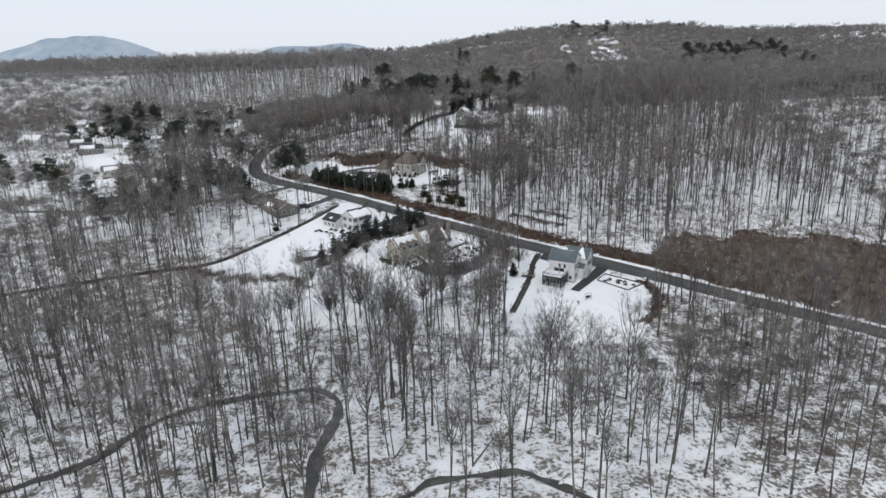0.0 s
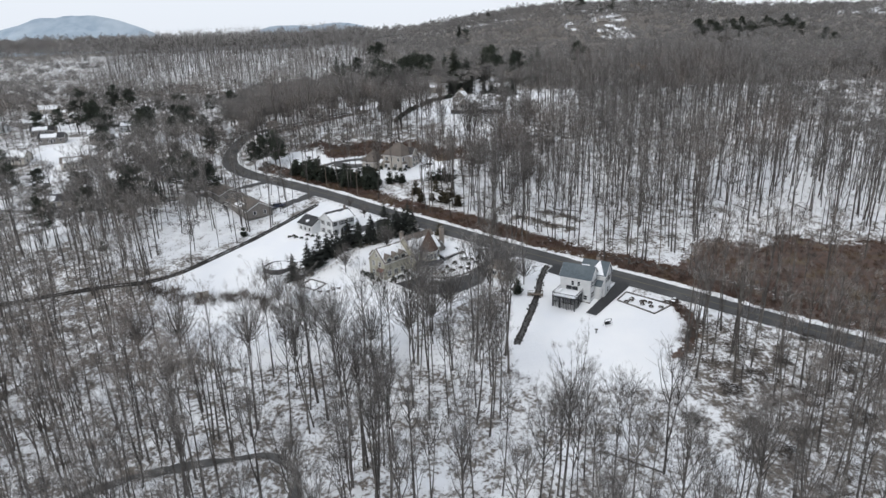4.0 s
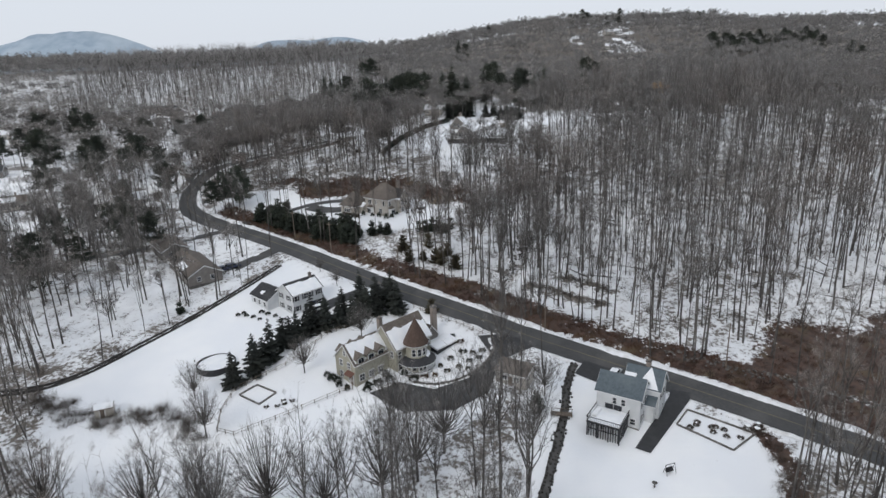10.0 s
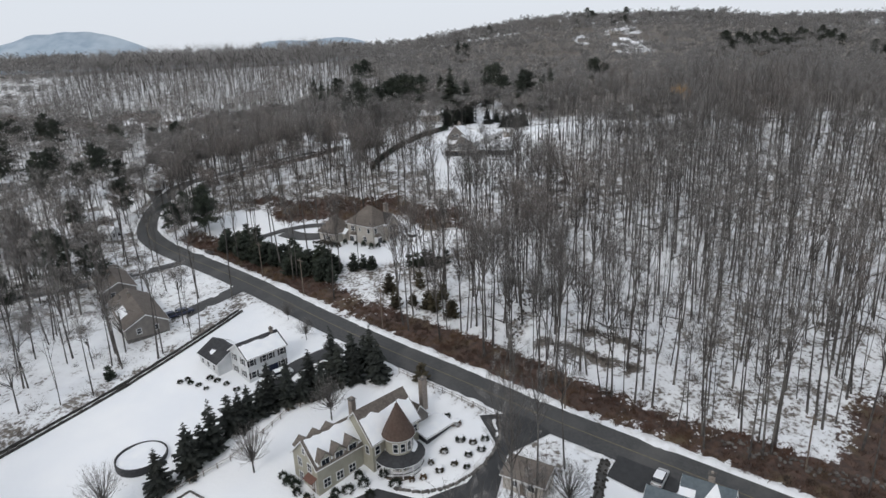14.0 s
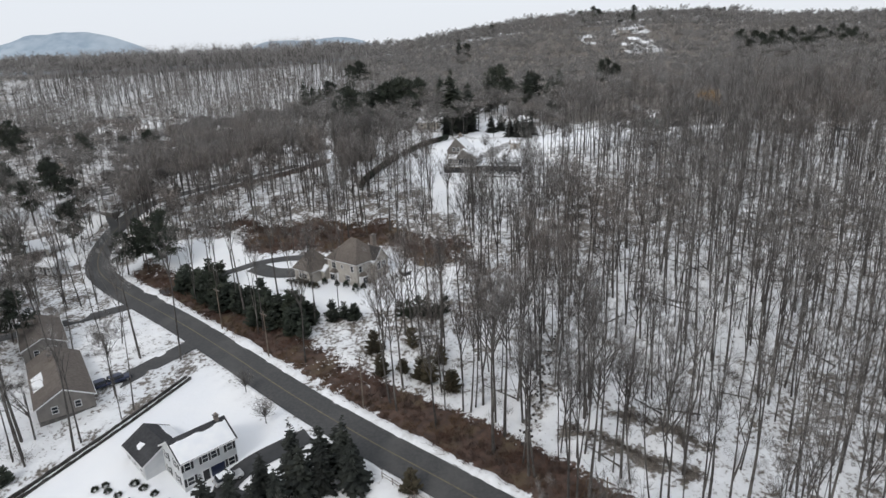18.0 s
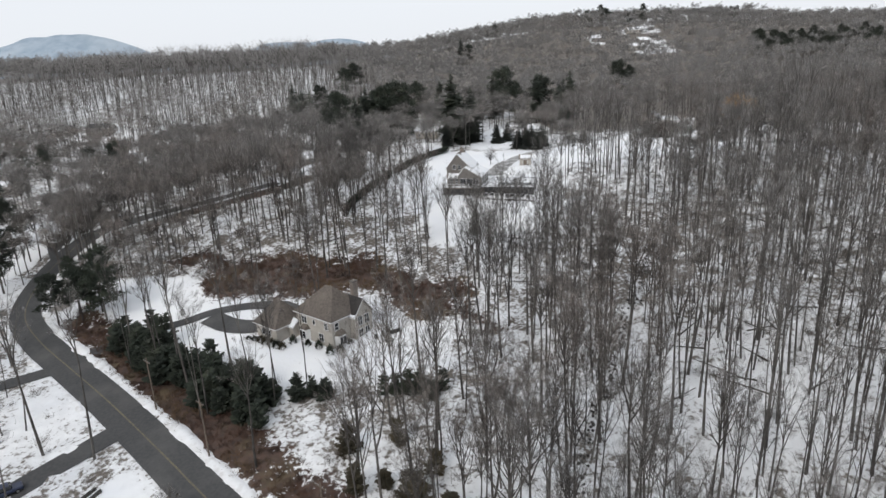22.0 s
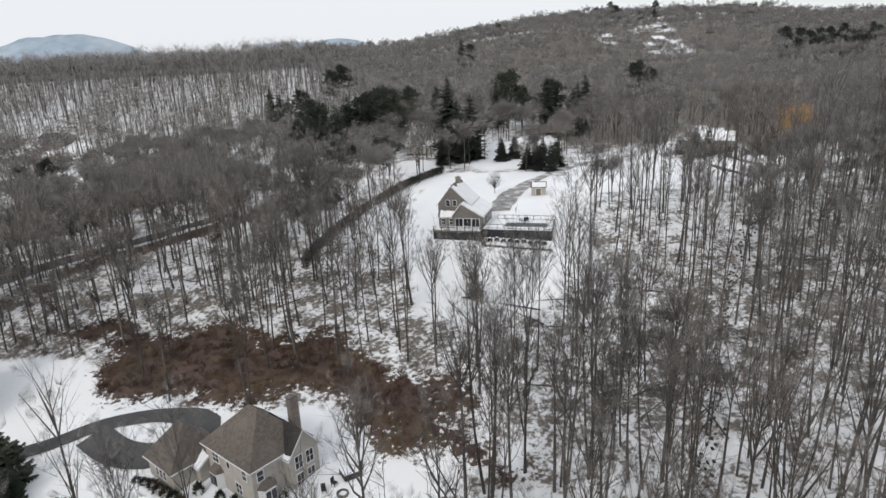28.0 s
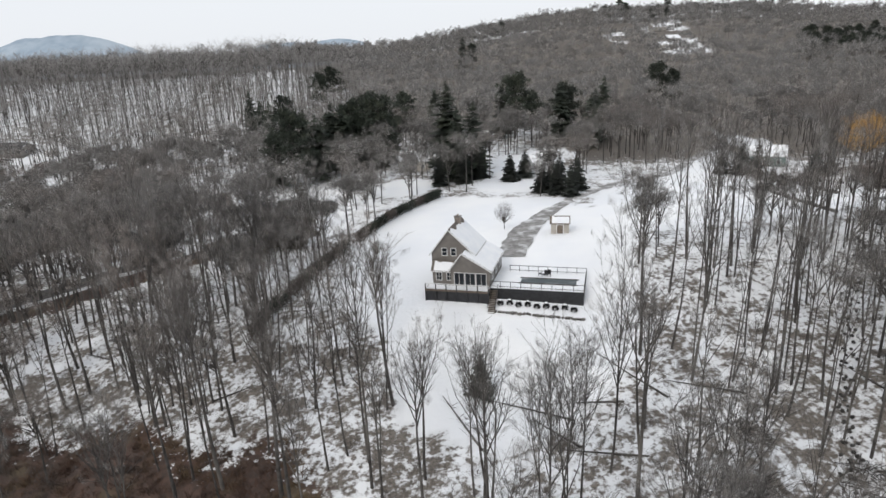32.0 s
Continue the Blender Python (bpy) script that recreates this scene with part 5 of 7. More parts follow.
def gable_block(house, x0, x1, y0, y1, base, eave, ridge, wall, roof, along="x", over=0.35, name="wall", snow=(), trim=True, ridge_at=0.5, snow_mat=None):
    """Walls with gables, two roof slabs and snow on the slopes named by snow ('lo', 'hi'), each with how far up it reaches."""
    bm = bmesh.new()
    if along == "x":
        ym = y0 + (y1 - y0) * ridge_at
        prof = [(y0, base), (y1, base), (y1, eave), (ym, ridge), (y0, eave)]
        to = lambda s, q, z: (s, q, z)
        a, b, lo, hi, mid_ = x0, x1, y0, y1, ym
    else:
        xm = x0 + (x1 - x0) * ridge_at
        prof = [(x0, base), (x1, base), (x1, eave), (xm, ridge), (x0, eave)]
        to = lambda s, q, z: (q, s, z)
        a, b, lo, hi, mid_ = y0, y1, x0, x1, xm
    r0 = [bm.verts.new(to(a, q, z)) for q, z in prof]
    r1 = [bm.verts.new(to(b, q, z)) for q, z in prof]
    bm.faces.new(r0)
    bm.faces.new(r1[::-1])
    for i in range(5):
        j = (i + 1) % 5
        bm.faces.new((r0[j], r0[i], r1[i], r1[j]))
    bmesh.ops.recalc_face_normals(bm, faces=bm.faces)
    part(name, bm, wall, house)
    part("foundation", one_box(*(x0 + 0.05, x1 - 0.05, y0 + 0.05, y1 - 0.05), base - 2.2, base + 0.02), STONE, house)
    for side, end in (("lo", lo), ("hi", hi)):
        k = (ridge - eave) / abs(mid_ - end)
        sg = -1 if end < mid_ else 1
        edge = end + sg * over
        ze = eave - k * over
        up = 0.16
        rb = bmesh.new()
        ring = [to(a - over, mid_, ridge + up), to(b + over, mid_, ridge + up), to(b + over, edge, ze + up), to(a - over, edge, ze + up)]
        slab(rb, ring if True else ring, 0.15)
        bmesh.ops.recalc_face_normals(rb, faces=rb.faces)
        part("roof", rb, roof, house)
        if trim:
            for q in (a - over - 0.03, b + over - 0.01):
                tb = bmesh.new()
                slab(tb, [to(q, mid_, ridge + up - 0.02), to(q + 0.05, mid_, ridge + up - 0.02), to(q + 0.05, edge, ze + up - 0.02), to(q, edge, ze + up - 0.02)], 0.26)
                bmesh.ops.recalc_face_normals(tb, faces=tb.faces)
                part("rake_board", tb, TRIM, house)
            part("gutter", one_box(*((a - over, b + over, min(edge, edge + sg * 0.1), max(edge, edge + sg * 0.1)) if along == "x" else (min(edge, edge + sg * 0.1), max(edge, edge + sg * 0.1), a - over, b + over)), ze - 0.02, ze + 0.1), TRIM, house)
        for s in snow:
            if s[0] != side:
                continue
            f0, f1, t0, t1 = s[1:5]
            narrow = s[5] if len(s) > 5 else 0.0
            uc = (f0 + f1) / 2
            roof_snow(house, lambda u, w, narrow=narrow, uc=uc: to(a - over + (b - a + 2 * over) * (uc + (u - uc) * (1 - narrow * w)), edge + (mid_ - edge) * w, ze + up + (ridge - ze) * w), f0, f1, t0, t1)


def roof_snow(house, at, f0, f1, t0, t1, n=16, thick=0.09):
    """A ragged sheet of snow on a slope: at(u, w) gives the slope's points."""
    v, f = [], []
    for i in range(n + 1):
        u = f0 + (f1 - f0) * i / n
        j0 = 0.05 * noise.noise((u * 9, t0 * 5, house.location.x)) * (t0 > 0.04)
        j1 = 0.13 * noise.noise((u * 7 + 4, t1 * 5, house.location.y)) * (t1 < 0.97)
        for k in range(4):
            w = (t0 + j0) + (t1 + j1 - t0 - j0) * k / 3
            p = Vector(at(u, w))
            lift = (0.01, thick, thick, 0.01)[k] if 0 < i < n else 0.01
            v.append((p.x, p.y, p.z + lift + 0.012))
    for i in range(n):
        for k in range(3):
            a = i * 4 + k
            f.append((a, a + 1, a + 5, a + 4))
    ob = mesh_part("snow_cover", v, f, SNOW, house, "patchy snow on the roof")
    bm = bmesh.new()
    bm.from_mesh(ob.data)
    bmesh.ops.recalc_face_normals(bm, faces=bm.faces)
    bm.to_mesh(ob.data)
    bm.free()
    ob.data.shade_smooth()
    return ob


def hip_block(house, x0, x1, y0, y1, base, eave, ridge, r0, r1, wall, roof, over=0.45):
    """Walls with a hipped roof; r0, r1: the ridge's ends."""
    bm = one_box(x0, x1, y0, y1, base, eave)
    part("wall", bm, wall, house)
    part("foundation", one_box(x0 + 0.05, x1 - 0.05, y0 + 0.05, y1 - 0.05, base - 2.2, base + 0.02), STONE, house)
    c = [(x0 - over, y0 - over), (x1 + over, y0 - over), (x1 + over, y1 + over), (x0 - over, y1 + over)]
    e = eave + 0.02
    R0, R1 = (*r0, ridge), (*r1, ridge)
    long_x = abs(r1[0] - r0[0]) >= abs(r1[1] - r0[1])
    if long_x:
        faces = [(c[0], c[1], R1, R0), (c[1], c[2], R1), (c[2], c[3], R0, R1), (c[3], c[0], R0)]
    else:
        faces = [(c[0], c[1], R0), (c[1], c[2], R1, R0), (c[2], c[3], R1), (c[3], c[0], R0, R1)]
    for fc in faces:
        rb = bmesh.new()
        slab(rb, [(*p[:2], (p[2] if len(p) > 2 else e) + 0.14) for p in fc], 0.14)
        bmesh.ops.recalc_face_normals(rb, faces=rb.faces)
        part("roof", rb, roof, house)
    for a0, a1, b0, b1 in ((c[0][0], c[1][0], c[0][1] - 0.08, c[0][1]), (c[0][0], c[1][0], c[2][1], c[2][1] + 0.08), (c[0][0] - 0.08, c[0][0], c[0][1], c[2][1]), (c[1][0], c[1][0] + 0.08, c[0][1], c[2][1])):
        part("gutter", one_box(a0, a1, b0, b1, e - 0.06, e + 0.08), TRIM, house)


def chimney(house, x, y, z0, z1, w=0.9, d=0.9, mat=BRICK):
    st = part("chimney", one_box(x - w / 2, x + w / 2, y - d / 2, y + d / 2, z0, z1), mat, house)
    part("cap", one_box(x - w / 2 - 0.1, x + w / 2 + 0.1, y - d / 2 - 0.1, y + d / 2 + 0.1, z1, z1 + 0.16), STONE, st)
    part("flue", one_box(x - 0.16, x + 0.16, y - 0.16, y + 0.16, z1 + 0.16, z1 + 0.45), BRICK, st)


def door(house, p, d, z, w=1.0, h=2.1, mat=DARK):
    a = math.atan2(d[1], d[0])
    ob = part("door", one_box(-w / 2, w / 2, -0.06, 0.03, 0, h), mat, house)
    ob.matrix_basis = Matrix.Translation((p[0], p[1], z)) @ Matrix.Rotation(a, 4, "Z")
    fr = bmesh.new()
    box(fr, -w / 2 - 0.12, -w / 2, -0.09, 0.03, 0, h + 0.12)
    box(fr, w / 2, w / 2 + 0.12, -0.09, 0.03, 0, h + 0.12)
    box(fr, -w / 2, w / 2, -0.09, 0.03, h, h + 0.12)
    part("door_frame", fr, TRIM, ob)
    part("door_handle", one_box(w / 2 - 0.16, w / 2 - 0.1, -0.12, -0.06, 1.0, 1.08), METAL, ob)


def row_windows(house, a, b, ts, z, w=0.85, h=1.35, panes=(1, 2), shutters=None):
    for t in ts:
        p, d = wall_point(*a, *b, t)
        window(house, p, d, z, w, h, panes, shutters)


def dormer(house, x, y, z, w, depth, h, facing, wall, roof, snow=True, panes=(2, 2)):
    """A small gabled dormer; facing: turn of its front, 0 looks along -y."""
    root = new("dormer")
    root.parent = house
    root.matrix_basis = Matrix.Translation((x, y, z)) @ Matrix.Rotation(radians(facing), 4, "Z")
    root.empty_display_size = 0.3
    bm = bmesh.new()
    ring = [(-w / 2, 0), (w / 2, 0), (w / 2, h), (0, h + w * 0.45), (-w / 2, h)]
    f = [bm.verts.new((q, 0, r)) for q, r in ring]
    g = [bm.verts.new((q, depth, r)) for q, r in ring]
    bm.faces.new(f)
    bm.faces.new(g[::-1])
    for i in range(5):
        bm.faces.new((f[(i + 1) % 5], f[i], g[i], g[(i + 1) % 5]))
    bmesh.ops.recalc_face_normals(bm, faces=bm.faces)
    part("dormer_wall", bm, wall, root)
    for s in (-1, 1):
        rb = bmesh.new()
        slab(rb, [(0, -0.3, h + w * 0.45 + 0.12), (0, depth, h + w * 0.45 + 0.12), (s * (w / 2 + 0.25), depth, h - 0.1), (s * (w / 2 + 0.25), -0.3, h - 0.1)], 0.12)
        bmesh.ops.recalc_face_normals(rb, faces=rb.faces)
        part("dormer_roof", rb, roof, root)
    fr = one_box(-w * 0.36, w * 0.36, -0.06, 0.02, 0.25, h - 0.02)
    part("dormer_frame", fr, TRIM, root)
    for i in range(2):
        part("dormer_pane", one_box(-w * 0.31 + i * w * 0.32, -w * 0.01 + i * w * 0.32, -0.08, 0, 0.33, h - 0.1), GLASS, root)


def rails(name, m, path, height, label, category="fence", mat=WOOD, gap=2.4, bars=(0.35, 0.75, 1.1), group=""):
    """A fence of posts and rails along a path in the plan."""
    root = thing(name, m, label, category, group)
    o = m.translation
    post = bmesh.new()
    box(post, -0.06, 0.06, -0.06, 0.06, -0.3, height)
    pm = bpy.data.meshes.new("post")
    post.to_mesh(pm)
    post.free()
    pm.materials.append(mat)
    spots = []
    for (a, b), (c, d) in zip(path, path[1:]):
        n = max(1, round(math.hypot(c - a, d - b) / gap))
        spots += [(a + (c - a) * i / n, b + (d - b) * i / n) for i in range(n)]
    spots.append(path[-1])
    for x, y in spots:
        ob = new("post", pm)
        ob.parent = root
        ob.location = Vector((x, y, land(x, y))) - o
    for (a, b), (c, d) in zip(spots, spots[1:]):
        for h in bars:
            p, q = np.array([a, b, land(a, b) + h]) - np.array(o), np.array([c, d, land(c, d) + h]) - np.array(o)
            s = Soup()
            limb(s, np.array([p, q]), 0.055, 0.05, 4)
            v, f = s.arrays()
            ob = new("rail", tri_mesh("rail", v, f, [mat]))
            ob.parent = root
    return root


def at(x, y, turn, z=None):
    return pose(x, y, land(x, y) if z is None else z, 0, 0, turn)


# white house with a blue-grey roof and a deck
h = thing("white_house", at(32.3, 178.0, -33, -2.9), "white clapboard house with blue-grey shingle roof and snow", "house")
gable_block(h, 0, 8.0, 0, 5.6, 0, 6.1, 8.6, WHITE, BLUE_ROOF, "x", snow=(("hi", 0.02, 0.6, 0.3, 0.95),))
gable_block(h, 3.8, 10.2, 4.6, 9.4, 0.2, 6.2, 8.9, WHITE, BLUE_ROOF, "x", name="rear_wall", snow=(("lo", 0.0, 0.3, 0.25, 0.6), ("lo", 0.34, 0.92, 0.04, 0.99, 0.96)))
gable_block(h, 8.0, 9.6, 3.2, 6.2, 0, 3.6, 4.6, WHITE, BLUE_ROOF, "x", name="porch_wall")
chimney(h, 7.2, 7.6, 5, 10.0, 0.8, 0.8)
row_windows(h, (0, 0), (8, 0), (0.42, 0.62), 3.9, 0.7, 1.2)
row_windows(h, (0, 0), (8, 0), (0.15, 0.85), 0.6, 0.9, 1.1)
row_windows(h, (8, 0), (8, 5.6), (0.28, 0.72), 3.8, 0.85, 1.4, shutters=DARK)
row_windows(h, (8, 0), (8, 5.6), (0.3,), 0.9, 0.85, 1.4, shutters=DARK)
row_windows(h, (10.2, 4.6), (10.2, 9.4), (0.3, 0.7), 3.9, 0.85, 1.4, shutters=DARK)
row_windows(h, (10.2, 4.6), (10.2, 9.4), (0.5,), 1.0, 0.9, 1.4)
row_windows(h, (9.6, 3.2), (9.6, 6.2), (0.5,), 1.0, 1.0, 1.4)
row_windows(h, (0, 5.6), (0, 0), (0.3, 0.7), 3.8, 0.8, 1.3)
for t in (0.3, 0.5):
    p, d = wall_point(0, 0, 8, 0, t)
    window(h, p, d, 2.65, 1.3, 0.95, (2, 1), trim=DARK)
p, d = wall_point(0, 0, 8, 0, 0.42)
door(h, p, d, 0.1)
p, d = wall_point(9.6, 3.2, 9.6, 6.2, 0.85)
door(h, p, d, 0.15, 0.8)
deck = thing("deck", at(32.3, 178.0, -33, -2.9), "raised dark wooden deck covered in snow on posts", "deck")
part("deck_floor", one_box(0.1, 6.2, -5.6, -0.02, 2.25, 2.5), DARK, deck)
part("deck_snow", one_box(0.3, 6.0, -5.4, -0.05, 2.5, 2.66, bevel=0.05), SNOW, deck)
# dark slats added round the open posts to stand for the shade underneath
for i in range(13):
    t = 0.42 + 5.3 * i / 12
    part("skirting_slat", one_box(t, t + 0.16, -5.3, -5.24, -0.6, 2.2), DARK, deck)
    part("skirting_slat", one_box(0.3, 0.36, -t + 0.2, -t + 0.36, -0.6, 2.2), DARK, deck)
    part("skirting_slat", one_box(5.94, 6.0, -t + 0.2, -t + 0.36, -0.6, 2.2), DARK, deck)
part("beam", one_box(0.3, 6.0, -5.36, -5.28, 1.0, 1.15), DARK, deck)
for x in (0.25, 2.1, 4.1, 6.05):
    for y in (-5.45, -2.8):
        part("post", one_box(x - 0.09, x + 0.09, y - 0.09, y + 0.09, -0.8, 2.26), DARK, deck)
for a, b, c, d in ((0.1, 6.2, -5.62, -5.52), (0.08, 0.18, -5.5, -0.1), (6.12, 6.22, -5.5, -0.1)):
    part("top_rail", one_box(a, b, c, d, 3.38, 3.48), DARK, deck)
    n = 18
    for i in range(n):
        t = (i + 0.5) / n
        x, y = (a + (b - a) * t, (c + d) / 2) if b - a > 1 else ((a + b) / 2, c + (d - c) * t)
        part("baluster", one_box(x - 0.02, x + 0.02, y - 0.02, y + 0.02, 2.5, 3.38), DARK, deck)
sofa = thing("covered_sofa", at(32.3, 178.0, -33, -2.9) @ Matrix.Translation((0.9, -2.6, 2.66)), "snow-covered patio sofa under a pale cover on the deck", "sofa")
part("seat", one_box(-0.4, 0.5, -1.5, 1.5, 0, 0.5, bevel=0.12), SLUSH, sofa)
part("backrest", one_box(-0.6, -0.38, -1.5, 1.5, 0, 0.95, bevel=0.1), SLUSH, sofa)

# its yard: parking pad, driveway, planter, bird bath, stones
def patch(name, ring, material, lift, label, category, step=1.5):
    """A paved or snowy patch on the land with a given outline."""
    bm = bmesh.new()
    n = len(ring)
    edge = []
    for i in range(n):
        a, b = ring[i], ring[(i + 1) % n]
        k = max(1, int(math.hypot(b[0] - a[0], b[1] - a[1]) / step))
        edge += [(a[0] + (b[0] - a[0]) * j / k, a[1] + (b[1] - a[1]) * j / k) for j in range(k)]
    bm.faces.new([bm.verts.new((x, y, 0)) for x, y in edge])
    bmesh.ops.triangulate(bm, faces=bm.faces[:])
    for _ in range(2):
        bmesh.ops.subdivide_edges(bm, edges=[e for e in bm.edges if e.calc_length() > 2.2], cuts=1)
        bmesh.ops.triangulate(bm, faces=bm.faces[:])
    for v in bm.verts:
        v.co.z = land(v.co.x, v.co.y) + lift
    for fc in bm.faces:
        fc.normal_update()
        if fc.normal.z < 0:
            fc.normal_flip()
    ob = part(name, bm, material)
    return tagged(ob, label, category, kind="structure")


patch("parking_pad", ((31, 190.8), (34.4, 195.6), (39.4, 191.8), (42.5, 188.6), (39.5, 186.2), (35.2, 187.4)), WET, 0.12, "wet asphalt parking pad beside the road", "driveway")
patch("driveway", ((37.1, 169.4), (39.3, 168), (51.2, 181.4), (52, 183.5), (48.6, 184.6), (47.6, 182.6)), WET, 0.13, "dark wet asphalt driveway beside the white house", "driveway")
patch("forecourt", ((12, 205.5), (14.5, 198), (9, 190.5), (2, 187.5), (-5, 190), (-11, 187), (-4, 181), (6, 181), (13, 186), (16, 196), (24, 200.5), (20, 206)), WET, 0.12, "wide wet asphalt forecourt of the turreted house", "driveway")


def stone_row(name, path, label, w=0.45, h_=0.4, every=0.55, limit=300, stray=0.06, mat=STONE):
    """A low wall of laid field stones, each stone a piece."""
    x0, y0 = path[0]
    root = thing(name, at(x0, y0, 0), label, "stone wall")
    o = root.matrix_world.translation
    shapes = []
    for i in range(5):
        bm = bmesh.new()
        bmesh.ops.create_icosphere(bm, subdivisions=1, radius=0.5)
        for v in bm.verts:
            v.co *= 0.75 + 0.5 * random.random()
        me = bpy.data.meshes.new("stone")
        bm.to_mesh(me)
        bm.free()
        me.materials.append(mat)
        shapes.append(me)
    dist = [0.0]
    for a, b in zip(path, path[1:]):
        dist.append(dist[-1] + math.hypot(b[0] - a[0], b[1] - a[1]))
    n = min(limit, int(dist[-1] / every))
    px, py = [p[0] for p in path], [p[1] for p in path]
    for i in range(n):
        s = dist[-1] * (i + 0.5) / n
        x, y = float(np.interp(s, dist, px)) + random.gauss(0, stray), float(np.interp(s, dist, py)) + random.gauss(0, stray)
        ob = new("stone", random.choice(shapes))
        ob.parent = root
        ob.matrix_basis = Matrix.LocRotScale(Vector((x, y, land(x, y) + h_ * 0.3)) - o, Euler((random.random(), random.random(), random.random() * 6)), (w * (1 + random.random() * 0.5), w * (1 + random.random() * 0.5), h_ * (1.1 + random.random() * 0.5)))
    return root


def low_wall(path, w, hgt, label):
    """A continuous low wall of dark packed stone with loose stones on it."""
    root = stone_row("stone_wall", path, label, 0.26, 0.3, 0.6)
    o = root.matrix_world.translation
    v, f = [], []
    for i, (x, y) in enumerate(path):
        a, b = path[max(0, i - 1)], path[min(len(path) - 1, i + 1)]
        d = Vector((b[0] - a[0], b[1] - a[1])).normalized()
        for s_, z in ((-1, -0.2), (-0.8, hgt), (0.8, hgt), (1, -0.2)):
            q = w / 2 * s_ * (0.85 + 0.3 * random.random())
            px, py = x - d.y * q, y + d.x * q
            v.append(Vector((px, py, land(px, py) + z * (0.8 + 0.4 * random.random()))) - o)
    for i in range(len(path) - 1):
        for j in range(3):
            k = i * 4 + j
            f.append((k, k + 4, k + 5, k + 1))
    mesh_part("core", v, f, DARK_STONE, root)
    return root


low_wall(smooth_path(offset(WALL_LANE, 0.6)[::3], 0.9), 0.36, 0.42, "low dark dry-stone wall along a snowy lane")
low_wall(smooth_path(offset(WALL_LANE, -0.6)[::3], 0.9), 0.36, 0.42, "low dark dry-stone wall along a snowy lane")
stone_row("stream_bank", CREEK_STONES, "stone-lined ditch edge running down the snowy yard", 0.42, 0.34, 0.45, 300, 0.22, DARK_STONE)
stone_row("stream_bank", offset(CREEK_STONES, 1.1), "stone-lined ditch edge running down the snowy yard", 0.42, 0.34, 0.45, 300, 0.22, DARK_STONE)
stone_row("rubble_band", smooth_path([(52, 198), (63, 190.5), (72, 186.5), (80, 181), (87, 177), (104, 165)], 1.2), "band of snowy rubble along the roadside bank", 0.55, 0.4, 0.3, 220, 0.8)
stone_row("rubble_band", offset(GULLY, -0.5), "band of dark snowy rubble in a hillside gully", 0.42, 0.32, 0.55, 260, 0.6, DARK_STONE)
ribbon("ditch", offset(CREEK_STONES, 0.5), 0.75, WATER, 0.05, "dark wet ditch in the snowy yard", "ditch", wobble=0.4)


def kerbed_bed(name, ring, label):
    root = thing(name, at(*ring[0], 0), label, "planting bed")
    o = root.matrix_world.translation
    for a, b in zip(ring, ring[1:] + ring[:1]):
        l = math.hypot(b[0] - a[0], b[1] - a[1])
        t = math.atan2(b[1] - a[1], b[0] - a[0])
        n = max(1, int(l / 1.0))
        for i in range(n):
            x, y = a[0] + (b[0] - a[0]) * (i + 0.5) / n, a[1] + (b[1] - a[1]) * (i + 0.5) / n
            ob = part("timber", one_box(-l / n / 2, l / n / 2, -0.11, 0.11, -0.3, 0.32, bevel=0.03), STONE, root)
            ob.matrix_basis = Matrix.Translation(Vector((x, y, land(x, y))) - o) @ Matrix.Rotation(t, 4, "Z")
    return root


kerbed_bed("retaining_wall", ((46.3, 174.9), (49.7, 178.7), (54.6, 175.2), (59.2, 171.8), (53.6, 168.0), (50, 171.5)), "low stone retaining wall round a snowy bed")
bridge = thing("footbridge", at(26.0, 178.6, -12), "small wooden footbridge with rails over the ditch", "footbridge")
part("walkway", one_box(-2.0, 2.0, -0.6, 0.6, 0.25, 0.4), WOOD, bridge)
for s in (-1, 1):
    part("rail", one_box(-2.0, 2.0, s * 0.58 - 0.04, s * 0.58 + 0.04, 1.0, 1.1), WOOD, bridge)
    for x in (-1.9, 0, 1.9):
        part("post", one_box(x - 0.05, x + 0.05, s * 0.58 - 0.05, s * 0.58 + 0.05, -0.2, 1.05), WOOD, bridge)


# turreted house: a long wing with dormers, a main block, a round turret with a porch
h = thing("turreted_house", at(-13.8, 189.0, 45, -0.9), "cream house with round turret, dormers and snowy brown roof", "house")
gable_block(h, 0, 9.2, 0, 6.6, 0, 5.0, 8.4, CREAM, BROWN_ROOF, "x", snow=(("lo", 0.05, 0.98, 0.1, 0.95), ("hi", 0.0, 0.9, 0.0, 0.6)))
gable_block(h, 8.8, 18.8, -2.6, 5.2, 0, 6.0, 10.2, CREAM, BROWN_ROOF, "x", name="main_wall", snow=(("lo", 0.02, 0.99, 0.0, 0.72), ("hi", 0.3, 0.95, 0.0, 0.4)))
for x in (1.6, 4.2, 6.8):
    dormer(h, x, -0.1, 4.6, 2.2, 2.6, 1.4, 0, CREAM, BROWN_ROOF)
    dormer(h, x, 6.7, 4.6, 2.2, 2.6, 1.4, 180, CREAM, BROWN_ROOF)
row_windows(h, (0, 6.6), (0, 0), (0.3, 0.7), 3.4, 1.0, 1.4, (2, 2))
row_windows(h, (0, 6.6), (0, 0), (0.3, 0.72), 0.8, 1.0, 1.4, (2, 2))
row_windows(h, (0, 6.6), (0, 0), (0.5,), 6.0, 0.7, 1.0)
row_windows(h, (0, 0), (9, 0), (0.18, 0.45, 0.72), 0.9, 1.2, 1.4, (2, 2))
row_windows(h, (8.8, -2.6), (18.8, -2.6), (0.1, 0.8, 0.92), 3.6, 0.9, 1.4)
row_windows(h, (8.8, -2.6), (18.8, -2.6), (0.1,), 0.9, 0.9, 1.4)
